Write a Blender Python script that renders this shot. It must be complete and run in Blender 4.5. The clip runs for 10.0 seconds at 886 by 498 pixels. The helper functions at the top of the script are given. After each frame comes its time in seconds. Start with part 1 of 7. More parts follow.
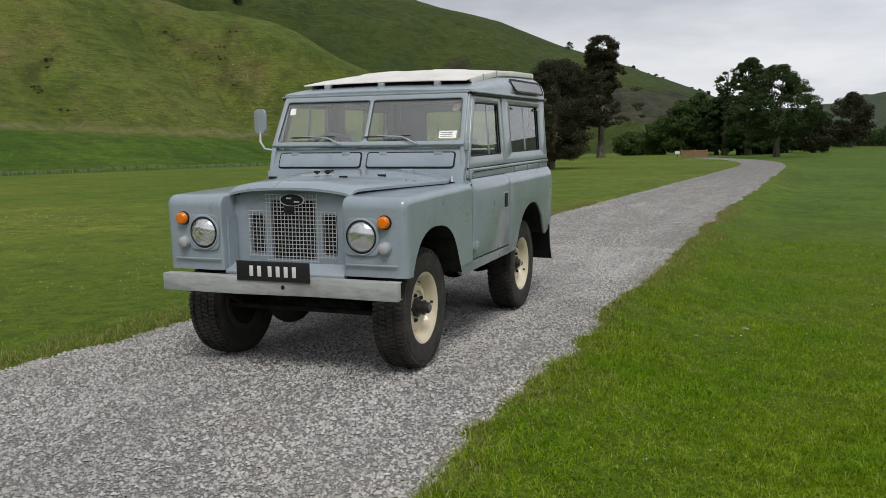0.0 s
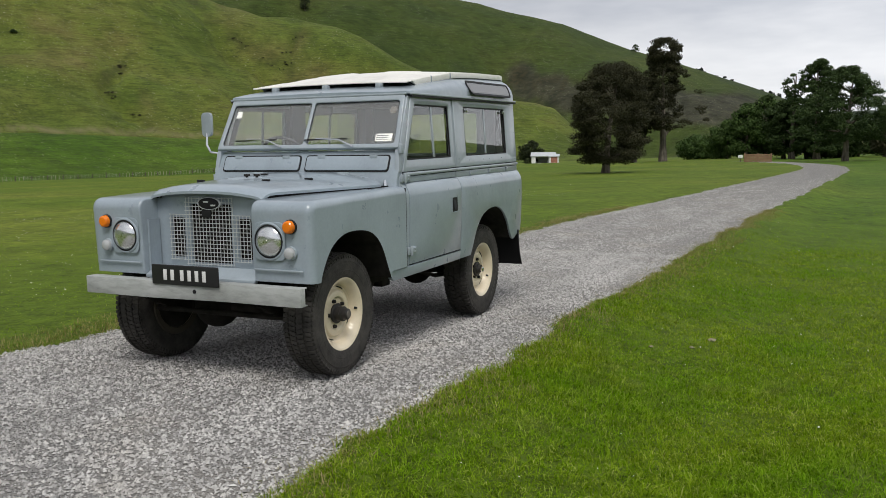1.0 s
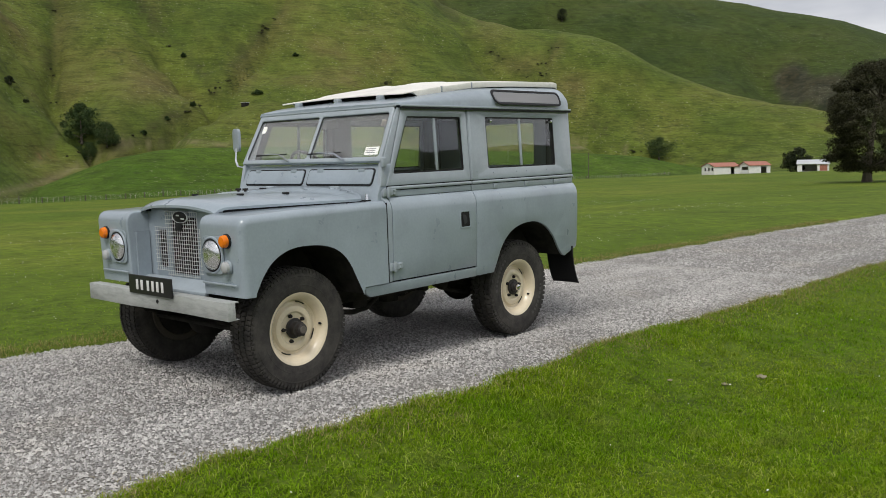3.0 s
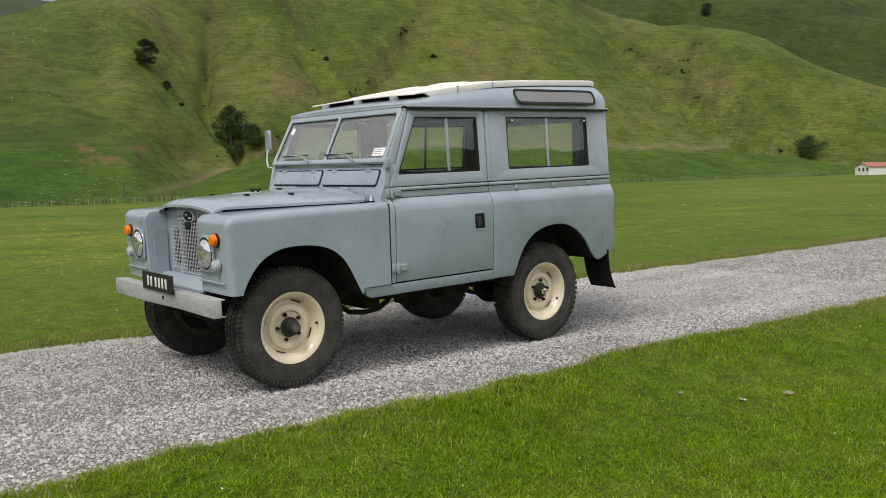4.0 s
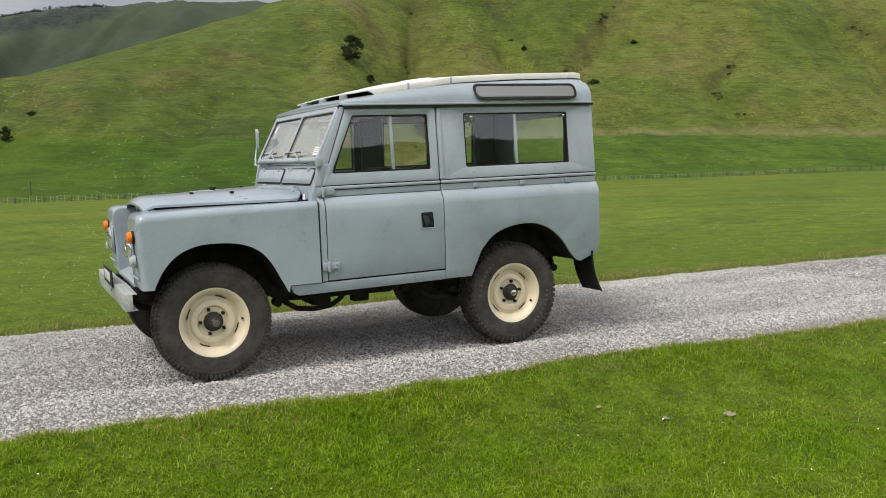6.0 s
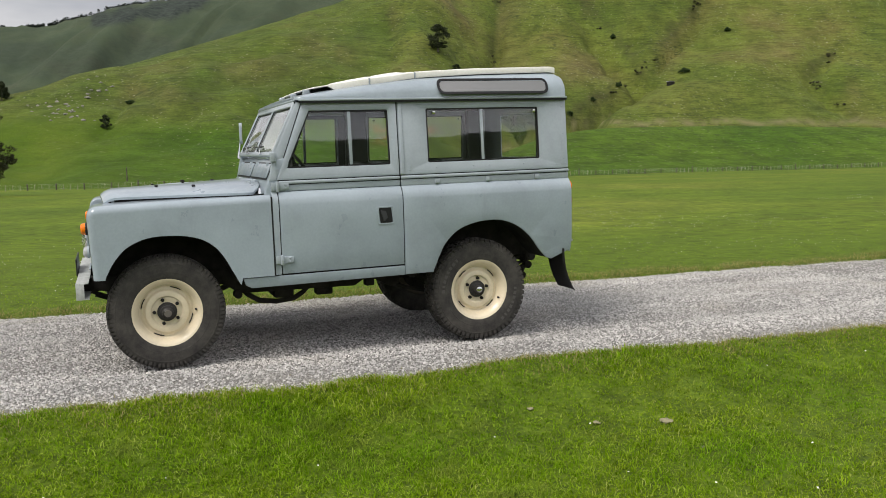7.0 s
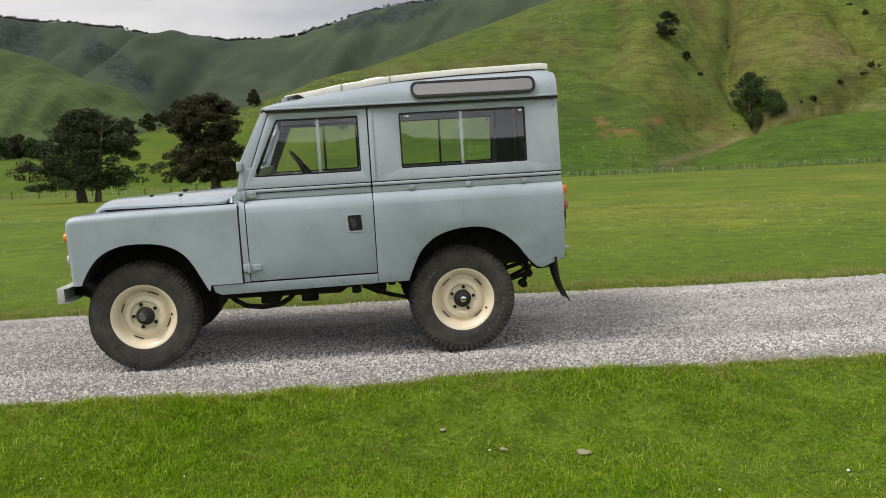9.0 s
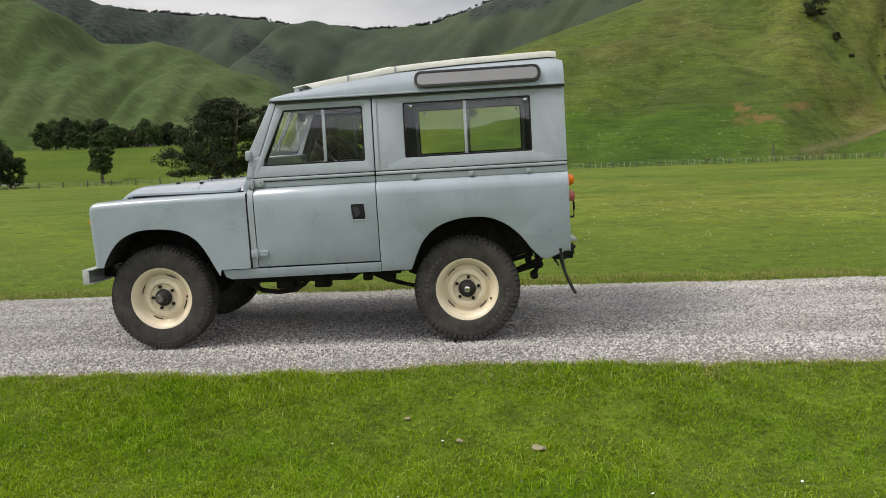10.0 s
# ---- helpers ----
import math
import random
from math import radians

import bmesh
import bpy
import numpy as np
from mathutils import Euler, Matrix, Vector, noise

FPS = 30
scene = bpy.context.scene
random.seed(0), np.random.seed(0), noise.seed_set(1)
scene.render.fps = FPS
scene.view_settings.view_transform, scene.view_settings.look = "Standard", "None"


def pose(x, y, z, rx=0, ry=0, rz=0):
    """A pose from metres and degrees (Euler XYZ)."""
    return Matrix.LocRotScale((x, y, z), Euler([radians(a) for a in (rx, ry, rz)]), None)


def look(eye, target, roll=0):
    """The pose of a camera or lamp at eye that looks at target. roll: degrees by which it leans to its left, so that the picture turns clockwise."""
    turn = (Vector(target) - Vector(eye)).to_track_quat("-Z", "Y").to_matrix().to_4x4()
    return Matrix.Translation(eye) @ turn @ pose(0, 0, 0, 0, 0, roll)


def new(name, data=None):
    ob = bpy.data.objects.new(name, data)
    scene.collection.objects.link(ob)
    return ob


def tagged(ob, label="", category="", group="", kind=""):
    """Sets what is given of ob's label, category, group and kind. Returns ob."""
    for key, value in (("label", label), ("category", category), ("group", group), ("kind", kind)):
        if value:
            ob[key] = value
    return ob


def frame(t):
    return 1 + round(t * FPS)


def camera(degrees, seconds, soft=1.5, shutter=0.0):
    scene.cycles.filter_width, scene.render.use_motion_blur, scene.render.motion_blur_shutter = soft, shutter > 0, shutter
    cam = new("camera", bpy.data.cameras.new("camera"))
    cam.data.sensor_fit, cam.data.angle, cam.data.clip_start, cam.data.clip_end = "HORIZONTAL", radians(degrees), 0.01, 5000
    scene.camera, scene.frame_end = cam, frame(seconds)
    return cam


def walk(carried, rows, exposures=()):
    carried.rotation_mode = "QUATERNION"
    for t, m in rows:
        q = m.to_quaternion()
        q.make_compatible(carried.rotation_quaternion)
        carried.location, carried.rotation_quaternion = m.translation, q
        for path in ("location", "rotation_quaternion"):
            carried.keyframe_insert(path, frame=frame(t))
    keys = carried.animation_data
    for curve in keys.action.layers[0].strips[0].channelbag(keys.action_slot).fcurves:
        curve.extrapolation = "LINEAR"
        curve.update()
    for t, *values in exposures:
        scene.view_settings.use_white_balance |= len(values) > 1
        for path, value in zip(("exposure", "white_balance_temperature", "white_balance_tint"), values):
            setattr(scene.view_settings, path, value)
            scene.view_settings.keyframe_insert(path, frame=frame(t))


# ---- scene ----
cam = camera(53.7, 10.0, soft=0.5)
PATH = [
    (0, (2.789, -6.138, 1.365), (2.081, -4.281, 1.138), -0.5),
    (0.5, (3.131, -5.893, 1.365), (2.394, -4.047, 1.138), -0.5),
    (1, (3.552, -5.671, 1.353), (2.711, -3.87, 1.136), -0.5),
    (1.5, (3.918, -5.408, 1.348), (2.904, -3.697, 1.135), -0.8),
    (2, (4.233, -5.102, 1.371), (3.149, -3.434, 1.165), -1.1),
    (2.5, (4.625, -4.804, 1.37), (3.454, -3.194, 1.177), -0.6),
    (3, (4.925, -4.481, 1.353), (3.602, -2.993, 1.165), -1.0),
    (4.5, (5.761, -3.451, 1.346), (4.167, -2.258, 1.161), -0.8),
    (5, (6.01, -3.078, 1.368), (4.372, -1.946, 1.179), -0.9),
    (6.5, (6.544, -1.858, 1.379), (4.712, -1.082, 1.172), -1.1),
    (7, (6.713, -1.443, 1.401), (4.855, -0.735, 1.182), -0.8),
    (7.5, (6.766, -0.994, 1.393), (4.872, -0.395, 1.167), -1.1),
    (8, (6.845, -0.537, 1.388), (4.919, -0.046, 1.165), -1.6),
    (8.5, (6.917, -0.094, 1.415), (4.953, 0.211, 1.192), -1.8),
    (9, (6.922, 0.351, 1.431), (4.944, 0.554, 1.212), -2.2),
    (9.5, (6.999, 0.831, 1.427), (5.015, 0.958, 1.212), -1.8),
    (10, (6.958, 1.255, 1.416), (4.974, 1.159, 1.179), -2.2),
]
walk(cam, [(t, look(eye, target, roll)) for t, eye, target, roll in PATH], [(0, -0.12, 6500, 10), (1.5, 0.10, 6540, 10), (2, 0.11, 6550, 10), (3, 0.10, 6600, 10.2), (4.5, 0.40, 6700, 10.5), (5.2, 0.50, 6720, 10.5), (10, 0.50, 6840, 11)])

# ---- light: a bright overcast sky ----
SUN_EL, SUN_AZ = 54.0, 154.0
world = bpy.data.worlds.new("overcast_sky")
scene.world = world
world.use_nodes = True
wn, wl = world.node_tree.nodes, world.node_tree.links
wn.clear()
w_out = wn.new("ShaderNodeOutputWorld")
w_bg = wn.new("ShaderNodeBackground")
w_mix = wn.new("ShaderNodeMix")
w_mix.data_type = "RGBA"
w_sky = wn.new("ShaderNodeTexSky")
w_sky.sky_type, w_sky.sun_disc = "NISHITA", False
w_sky.sun_elevation, w_sky.sun_rotation = radians(SUN_EL), radians(SUN_AZ)
w_co = wn.new("ShaderNodeTexCoord")
w_map = wn.new("ShaderNodeMapping")
w_map.inputs["Scale"].default_value = (1.0, 1.0, 4.0)
w_map.inputs["Rotation"].default_value = (0.0, 0.0, radians(220))
w_noise = wn.new("ShaderNodeTexNoise")
w_noise.inputs["Scale"].default_value = 1.5
w_noise.inputs["Detail"].default_value = 6.0
w_noise.inputs["Roughness"].default_value = 0.55
w_ramp = wn.new("ShaderNodeValToRGB")
w_ramp.color_ramp.elements[0].position, w_ramp.color_ramp.elements[0].color = 0.38, (4.1, 4.4, 5.1, 1)
w_ramp.color_ramp.elements[1].position, w_ramp.color_ramp.elements[1].color = 0.62, (8.6, 8.7, 9.0, 1)
wl.new(w_co.outputs["Generated"], w_map.inputs["Vector"])
wl.new(w_map.outputs["Vector"], w_noise.inputs["Vector"])
wl.new(w_noise.outputs["Fac"], w_ramp.inputs["Fac"])
w_mix.inputs["Factor"].default_value = 0.93
wl.new(w_sky.outputs["Color"], w_mix.inputs["A"])
wl.new(w_ramp.outputs["Color"], w_mix.inputs["B"])
w_xyz = wn.new("ShaderNodeSeparateXYZ")
w_west = wn.new("ShaderNodeMapRange")
w_west.interpolation_type = "SMOOTHSTEP"
for key, value in (("From Min", -1.0), ("From Max", 0.2), ("To Min", 0.60), ("To Max", 1.0)):
    w_west.inputs[key].default_value = value
w_dull = wn.new("ShaderNodeMix")
w_dull.data_type, w_dull.blend_type = "RGBA", "MULTIPLY"
w_dull.inputs["Factor"].default_value = 1.0
wl.new(w_co.outputs["Generated"], w_xyz.inputs["Vector"])
wl.new(w_xyz.outputs["X"], w_west.inputs["Value"])
wl.new(w_mix.outputs["Result"], w_dull.inputs["A"])
wl.new(w_west.outputs["Result"], w_dull.inputs["B"])
wl.new(w_dull.outputs["Result"], w_bg.inputs["Color"])
w_bg.inputs["Strength"].default_value = 0.108
wl.new(w_bg.outputs["Background"], w_out.inputs["Surface"])

sun_data = bpy.data.lights.new("sun", "SUN")
sun_data.energy, sun_data.angle, sun_data.color = 1.8, radians(22), (1.0, 0.97, 0.92)
sun = new("sun", sun_data)
sun.matrix_world = look((0, 0, 0), (-math.sin(radians(SUN_AZ)) * math.cos(radians(SUN_EL)), -math.cos(radians(SUN_AZ)) * math.cos(radians(SUN_EL)), -math.sin(radians(SUN_EL))))

# ---- materials ----


class Mat:
    """A node material: a principled shader and the little tree that colours it."""

    def __init__(self, name, color, rough=0.5, metal=0.0, **extra):
        self.m = bpy.data.materials.new(name)
        self.m.use_nodes = True
        self.n, self.l = self.m.node_tree.nodes, self.m.node_tree.links
        self.b = self.n["Principled BSDF"]
        self.b.inputs["Base Color"].default_value = (*color, 1)
        self.b.inputs["Roughness"].default_value = rough
        self.b.inputs["Metallic"].default_value = metal
        for key, value in extra.items():
            self.b.inputs[key.replace("_", " ")].default_value = value
        if rough >= 0.55 and metal == 0:
            self.b.inputs["Specular IOR Level"].default_value = 0.18 if rough > 0.6 else 0.3
        self.co = self.n.new("ShaderNodeTexCoord").outputs["Object"]

    def noise(self, scale, detail=4.0, rough=0.55, stretch=None):
        node = self.n.new("ShaderNodeTexNoise")
        node.inputs["Scale"].default_value = scale
        node.inputs["Detail"].default_value = detail
        node.inputs["Roughness"].default_value = rough
        src = self.co
        if stretch:
            mp = self.n.new("ShaderNodeMapping")
            mp.inputs["Scale"].default_value = stretch
            self.l.new(src, mp.inputs["Vector"])
            src = mp.outputs["Vector"]
        self.l.new(src, node.inputs["Vector"])
        return node.outputs["Fac"]

    def ramp(self, fac, *stops):
        node = self.n.new("ShaderNodeValToRGB")
        el = node.color_ramp.elements
        while len(el) < len(stops):
            el.new(0.5)
        for e, (pos, col) in zip(el, stops):
            e.position = pos
            e.color = (*col, 1) if len(col) == 3 else (col[0], col[0], col[0], 1)
        self.l.new(fac, node.inputs["Fac"])
        return node.outputs["Color"]

    def mix(self, fac, a, b, blend="MIX"):
        node = self.n.new("ShaderNodeMix")
        node.data_type, node.blend_type = "RGBA", blend
        for sock, val in (("Factor", fac), ("A", a), ("B", b)):
            if isinstance(val, bpy.types.NodeSocket):
                self.l.new(val, node.inputs[sock])
            elif isinstance(val, (int, float)):
                node.inputs[sock].default_value = val
            else:
                node.inputs[sock].default_value = (*val, 1)
        return node.outputs["Result"]

    def attr(self, name):
        node = self.n.new("ShaderNodeAttribute")
        node.attribute_name = name
        return node.outputs["Fac"]

    def island(self):
        return self.n.new("ShaderNodeNewGeometry").outputs["Random Per Island"]

    def color(self, sock):
        self.l.new(sock, self.b.inputs["Base Color"])
        return self

    def rough(self, sock):
        self.l.new(sock, self.b.inputs["Roughness"])
        return self

    def bump(self, fac, strength=0.3, distance=0.01):
        node = self.n.new("ShaderNodeBump")
        node.inputs["Strength"].default_value = strength
        node.inputs["Distance"].default_value = distance
        self.l.new(fac, node.inputs["Height"])
        self.l.new(node.outputs["Normal"], self.b.inputs["Normal"])
        return self


def paint(name, base, rough=0.42, wear=1.0):
    m = Mat(name, base, rough)
    d = tuple(c * (1 - 0.15 * wear) for c in base)
    b = tuple(min(1, c * (1 + 0.10 * wear) + 0.01) for c in base)
    big = m.ramp(m.noise(2.3, 6, 0.62), (0.3, d), (0.5, base), (0.75, b))
    fine = m.ramp(m.noise(60, 3), (0.35, (0.97,)), (0.65, (1.02,)))
    col = m.mix(1.0, big, fine, "MULTIPLY")
    streak = m.ramp(m.noise(7, 6, 0.65, (1, 1, 0.22)), (0.58, (0.0,)), (0.78, (0.45 * wear,)))
    col = m.mix(streak, col, tuple(c * 0.62 + 0.02 for c in base))
    scuff = m.ramp(m.noise(23, 5, 0.7), (0.69, (0.0,)), (0.76, (0.55 * wear,)))
    m.color(m.mix(scuff, col, tuple(min(0.8, c * 1.35 + 0.04) for c in base)))
    m.rough(m.ramp(m.noise(9, 4), (0.3, (rough - 0.08,)), (0.7, (rough + 0.16,))))
    m.bump(m.noise(14, 2), 0.05, 0.01)
    if rough < 0.47:
        m.b.inputs["Coat Weight"].default_value = 0.75
        m.b.inputs["Coat Roughness"].default_value = 0.10
    return m.m


M_BLUE = paint("blue_grey_paint", (0.312, 0.368, 0.414), 0.33)
M_BLUE2 = paint("blue_grey_paint_weathered", (0.330, 0.382, 0.420), 0.48)
M_GALV = paint("galvanised_trim", (0.335, 0.382, 0.418), 0.42)
bump_m = Mat("galvanised_steel", (0.42, 0.45, 0.44), 0.5, 0.0)
bm_a = bump_m.ramp(bump_m.noise(5, 7, 0.7, (0.5, 1, 1)), (0.30, (0.29, 0.30, 0.285)), (0.5, (0.40, 0.415, 0.40)), (0.7, (0.48, 0.49, 0.48)))
bm_b = bump_m.ramp(bump_m.noise(38, 4, 0.7, (0.2, 1, 1)), (0.36, (0.84,)), (0.55, (1.05,)))
bump_m.color(bump_m.mix(1.0, bm_a, bm_b, "MULTIPLY"))
bump_m.rough(bump_m.ramp(bump_m.noise(11, 4), (0.3, (0.34,)), (0.7, (0.62,))))
bump_m.bump(bump_m.noise(6, 4), 0.25, 0.012)
M_BUMPER = bump_m.m
M_CREAM = paint("cream_paint", (0.78, 0.675, 0.49), 0.45)
M_WHITE = paint("white_roof_paint", (0.82, 0.80, 0.74), 0.5)
M_WIRE = Mat("grille_wire", (0.58, 0.60, 0.60), 0.4, 0.2).m
M_CHROME = Mat("chrome", (0.75, 0.76, 0.77), 0.15, 1.0).m
M_BLACK = Mat("black_rubber", (0.012, 0.012, 0.013), 0.55).m
M_DARK = Mat("underbody_dark", (0.02, 0.019, 0.018), 0.85)
M_DARK.color(M_DARK.ramp(M_DARK.noise(12), (0.3, (0.012, 0.011, 0.01)), (0.7, (0.035, 0.032, 0.028))))
M_DARK = M_DARK.m
M_SEAT = Mat("black_vinyl", (0.02, 0.021, 0.024), 0.5).m
M_TRIM = Mat("grey_interior", (0.05, 0.052, 0.055), 0.7).m
M_GLASS = Mat("window_glass", (0.96, 0.98, 0.97), 0.0, 0.0, Transmission_Weight=1.0, IOR=1.54).m
# the 8% diffuse white is dust plus a painted sky reflection
M_SCREEN = Mat("dusty_sheen_glass", (0.96, 0.975, 0.97), 0.0, 0.0, Transmission_Weight=0.92, IOR=1.5).m
M_LENS = Mat("clear_lens", (0.98, 0.98, 0.98), 0.0, 0.0, Transmission_Weight=1.0, IOR=1.06, Coat_Weight=0.6, Coat_Roughness=0.02).m
M_FROST = Mat("frosted_lens", (0.66, 0.67, 0.67), 0.08, 0.0, Transmission_Weight=0.35, IOR=1.45, Coat_Weight=0.8, Coat_Roughness=0.03).m
M_AMBER = Mat("amber_lens", (0.85, 0.21, 0.01), 0.15).m
M_RED = Mat("red_lens", (0.42, 0.10, 0.085), 0.25).m
M_REFLECTOR = Mat("lamp_reflector", (0.85, 0.86, 0.86), 0.16, 0.8).m
M_PLATE = Mat("plate_black", (0.015, 0.015, 0.016), 0.4).m
M_PLATETEXT = Mat("plate_silver", (0.75, 0.75, 0.73), 0.5).m
M_PAPER = Mat("paper", (0.75, 0.75, 0.72), 0.7).m

tyre = Mat("tyre_rubber", (0.03, 0.029, 0.028), 0.75)
tyre.color(tyre.ramp(tyre.noise(11, 6, 0.7), (0.35, (0.038, 0.036, 0.034)), (0.68, (0.080, 0.074, 0.066))))
tyre.bump(tyre.noise(34, 5, 0.7), 0.6, 0.006)
M_TYRE = tyre.m
M_HUB = paint("rusty_hub", (0.13, 0.115, 0.10), 0.5)
M_STEEL = paint("dark_oily_steel", (0.024, 0.021, 0.019), 0.5)
M_GRIME = paint("road_grime", (0.085, 0.074, 0.060), 0.9)
M_TYREMARK = Mat("worn_sidewall", (0.088, 0.084, 0.078), 0.8).m

gravel = Mat("gravel", (0.32, 0.31, 0.3), 0.9)
vor = gravel.n.new("ShaderNodeTexVoronoi")
vor.inputs["Scale"].default_value = 62
gravel.l.new(gravel.co, vor.inputs["Vector"])
stone = gravel.ramp(gravel.noise(110, 3), (0.32, (0.085, 0.082, 0.076)), (0.5, (0.235, 0.228, 0.215)), (0.68, (0.42, 0.408, 0.387)))
dust = gravel.ramp(gravel.noise(0.9, 5), (0.42, (0.0,)), (0.8, (0.5,)))
gravel.color(gravel.mix(dust, stone, (0.31, 0.284, 0.245)))
gravel.bump(vor.outputs["Distance"], 0.9, 0.02)
M_GRAVEL = gravel.m

stones = Mat("gravel_stones", (0.3, 0.3, 0.3), 0.85)
st_col = stones.ramp(stones.island(), (0.0, (0.23, 0.223, 0.212)), (0.3, (0.39, 0.379, 0.361)), (0.75, (0.485, 0.472, 0.450)), (1.0, (0.62, 0.603, 0.575)))
st_col = stones.mix(stones.ramp(stones.noise(0.8, 5), (0.52, (0.0,)), (0.72, (0.45,))), st_col, (0.36, 0.315, 0.25))
stones.color(stones.mix(1.0, st_col, stones.ramp(stones.noise(1.0, 4, 0.6, (1.9, 0.45, 1)), (0.36, (0.84,)), (0.5, (1.0,)), (0.64, (1.14,))), "MULTIPLY"))
M_STONES = stones.m



def grass_leaf(name, lush, thin):
    """Blades that pass part of the light through; two tints, patch by patch."""
    m = Mat(name, (0.1, 0.2, 0.03), 0.85)
    m.b.inputs["Specular IOR Level"].default_value = 0.03
    col = m.mix(m.ramp(m.noise(0.9, 6), (0.36, (0.0,)), (0.58, (1.0,))), m.ramp(m.island(), *lush), m.ramp(m.island(), *thin))
    worn = m.ramp(m.noise(2.6, 5, 0.6), (0.57, (0.0,)), (0.70, (0.42,)))
    col = m.mix(worn, col, (0.26, 0.27, 0.07))
    col = m.mix(1.0, col, m.ramp(m.noise(6.5, 4, 0.65), (0.37, (0.82,)), (0.5, (1.04,)), (0.63, (1.22,))), "MULTIPLY")
    m.color(col)
    back = m.n.new("ShaderNodeBsdfTranslucent")
    m.l.new(col, back.inputs["Color"])
    both = m.n.new("ShaderNodeMixShader")
    both.inputs["Fac"].default_value = 0.35
    m.l.new(m.b.outputs["BSDF"], both.inputs[1])
    m.l.new(back.outputs["BSDF"], both.inputs[2])
    m.l.new(both.outputs["Shader"], m.n["Material Output"].inputs["Surface"])
    return m.m


M_BLADES = grass_leaf("grass_blades",
                      ((0.0, (0.084, 0.190, 0.003)), (0.5, (0.142, 0.282, 0.007)), (0.90, (0.215, 0.365, 0.020)), (1.0, (0.30, 0.41, 0.06))),
                      ((0.0, (0.115, 0.205, 0.005)), (0.5, (0.190, 0.298, 0.010)), (0.84, (0.280, 0.375, 0.026)), (1.0, (0.44, 0.47, 0.13))))

field = Mat("pasture_grass", (0.1, 0.2, 0.03), 0.9)
f_big = field.ramp(field.noise(0.05, 7, 0.62), (0.34, (0.073, 0.122, 0.008)), (0.5, (0.101, 0.146, 0.011)), (0.64, (0.138, 0.166, 0.020)))
f_mid = field.ramp(field.noise(0.42, 6, 0.65), (0.36, (0.80,)), (0.5, (1.0,)), (0.64, (1.18,)))
f_fine = field.ramp(field.noise(3.0, 9, 0.76), (0.34, (0.46,)), (0.66, (1.44,)))
f_col = field.mix(1.0, field.mix(1.0, f_big, f_mid, "MULTIPLY"), f_fine, "MULTIPLY")
f_near = field.mix(1.0, field.ramp(field.noise(30, 4), (0.3, (0.045, 0.080, 0.006)), (0.7, (0.110, 0.160, 0.011))), field.ramp(field.noise(4.5, 6, 0.7), (0.36, (0.66,)), (0.64, (1.30,))), "MULTIPLY")
f_col = field.mix(field.attr("verge"), f_col, field.mix(1.0, f_col, (0.70, 0.86, 0.70), "MULTIPLY"))
field.color(field.mix(field.attr("sward"), f_col, f_near))
field.bump(field.noise(9, 4), 0.5, 0.05)
M_FIELD = field.m

hill = Mat("hill_pasture", (0.1, 0.2, 0.03), 0.95)
h_big = hill.ramp(hill.noise(0.012, 8, 0.62), (0.35, (0.058, 0.088, 0.013)), (0.46, (0.084, 0.113, 0.017)), (0.56, (0.108, 0.127, 0.023)), (0.67, (0.130, 0.117, 0.036)))
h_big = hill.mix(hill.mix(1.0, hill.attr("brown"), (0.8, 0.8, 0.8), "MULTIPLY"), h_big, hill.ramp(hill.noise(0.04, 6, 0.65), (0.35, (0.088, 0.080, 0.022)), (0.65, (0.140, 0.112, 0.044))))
h_big = hill.mix(hill.attr("bench"), h_big, hill.ramp(hill.noise(0.03, 6), (0.35, (0.046, 0.092, 0.006)), (0.65, (0.070, 0.118, 0.010))))
h_big = hill.mix(hill.attr("back"), h_big, hill.ramp(hill.noise(0.010, 8, 0.62), (0.34, (0.029, 0.048, 0.010)), (0.5, (0.045, 0.066, 0.012)), (0.68, (0.062, 0.076, 0.017))))
h_big = hill.mix(hill.attr("scrub"), h_big, hill.ramp(hill.noise(0.05, 7, 0.7), (0.36, (0.024, 0.027, 0.016)), (0.64, (0.056, 0.054, 0.032))))
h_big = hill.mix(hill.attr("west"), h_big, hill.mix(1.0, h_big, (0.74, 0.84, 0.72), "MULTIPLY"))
h_fine = hill.ramp(hill.noise(0.10, 9, 0.72), (0.36, (0.74,)), (0.5, (1.0,)), (0.64, (1.20,)))
h_col = hill.mix(1.0, h_big, h_fine, "MULTIPLY")
# stock tracks along contours, dashes painting rush and small shadows, bare and pale spots
terrace = hill.noise(1.0, 5, 0.62, (0.11, 0.11, 0.85))
h_col = hill.mix(1.0, h_col, hill.ramp(terrace, (0.36, (0.76,)), (0.47, (1.0,)), (0.60, (1.04,)), (0.70, (1.22,))), "MULTIPLY")
h_col = hill.mix(1.0, h_col, hill.ramp(hill.noise(1.0, 3, 0.5, (0.03, 0.03, 0.62)), (0.476, (1.0,)), (0.496, (0.74,)), (0.504, (0.74,)), (0.524, (1.0,))), "MULTIPLY")
h_grain = hill.ramp(hill.noise(1.2, 6, 0.72, (1.0, 1.0, 1.5)), (0.36, (0.78,)), (0.5, (1.0,)), (0.64, (1.20,)))
h_col = hill.mix(1.0, h_col, h_grain, "MULTIPLY")
no_bench = hill.ramp(hill.attr("bench"), (0.0, (1.0,)), (1.0, (0.75,)))
region = hill.ramp(hill.noise(0.02, 4, 0.6), (0.42, (0.30,)), (0.60, (1.0,)))
tuss_shade = hill.ramp(hill.noise(0.9, 4, 0.6, (0.42, 0.42, 1.7)), (0.56, (0.0,)), (0.62, (0.66,)))
h_col = hill.mix(hill.mix(1.0, hill.mix(1.0, tuss_shade, region, "MULTIPLY"), no_bench, "MULTIPLY"), h_col, (0.026, 0.038, 0.011))
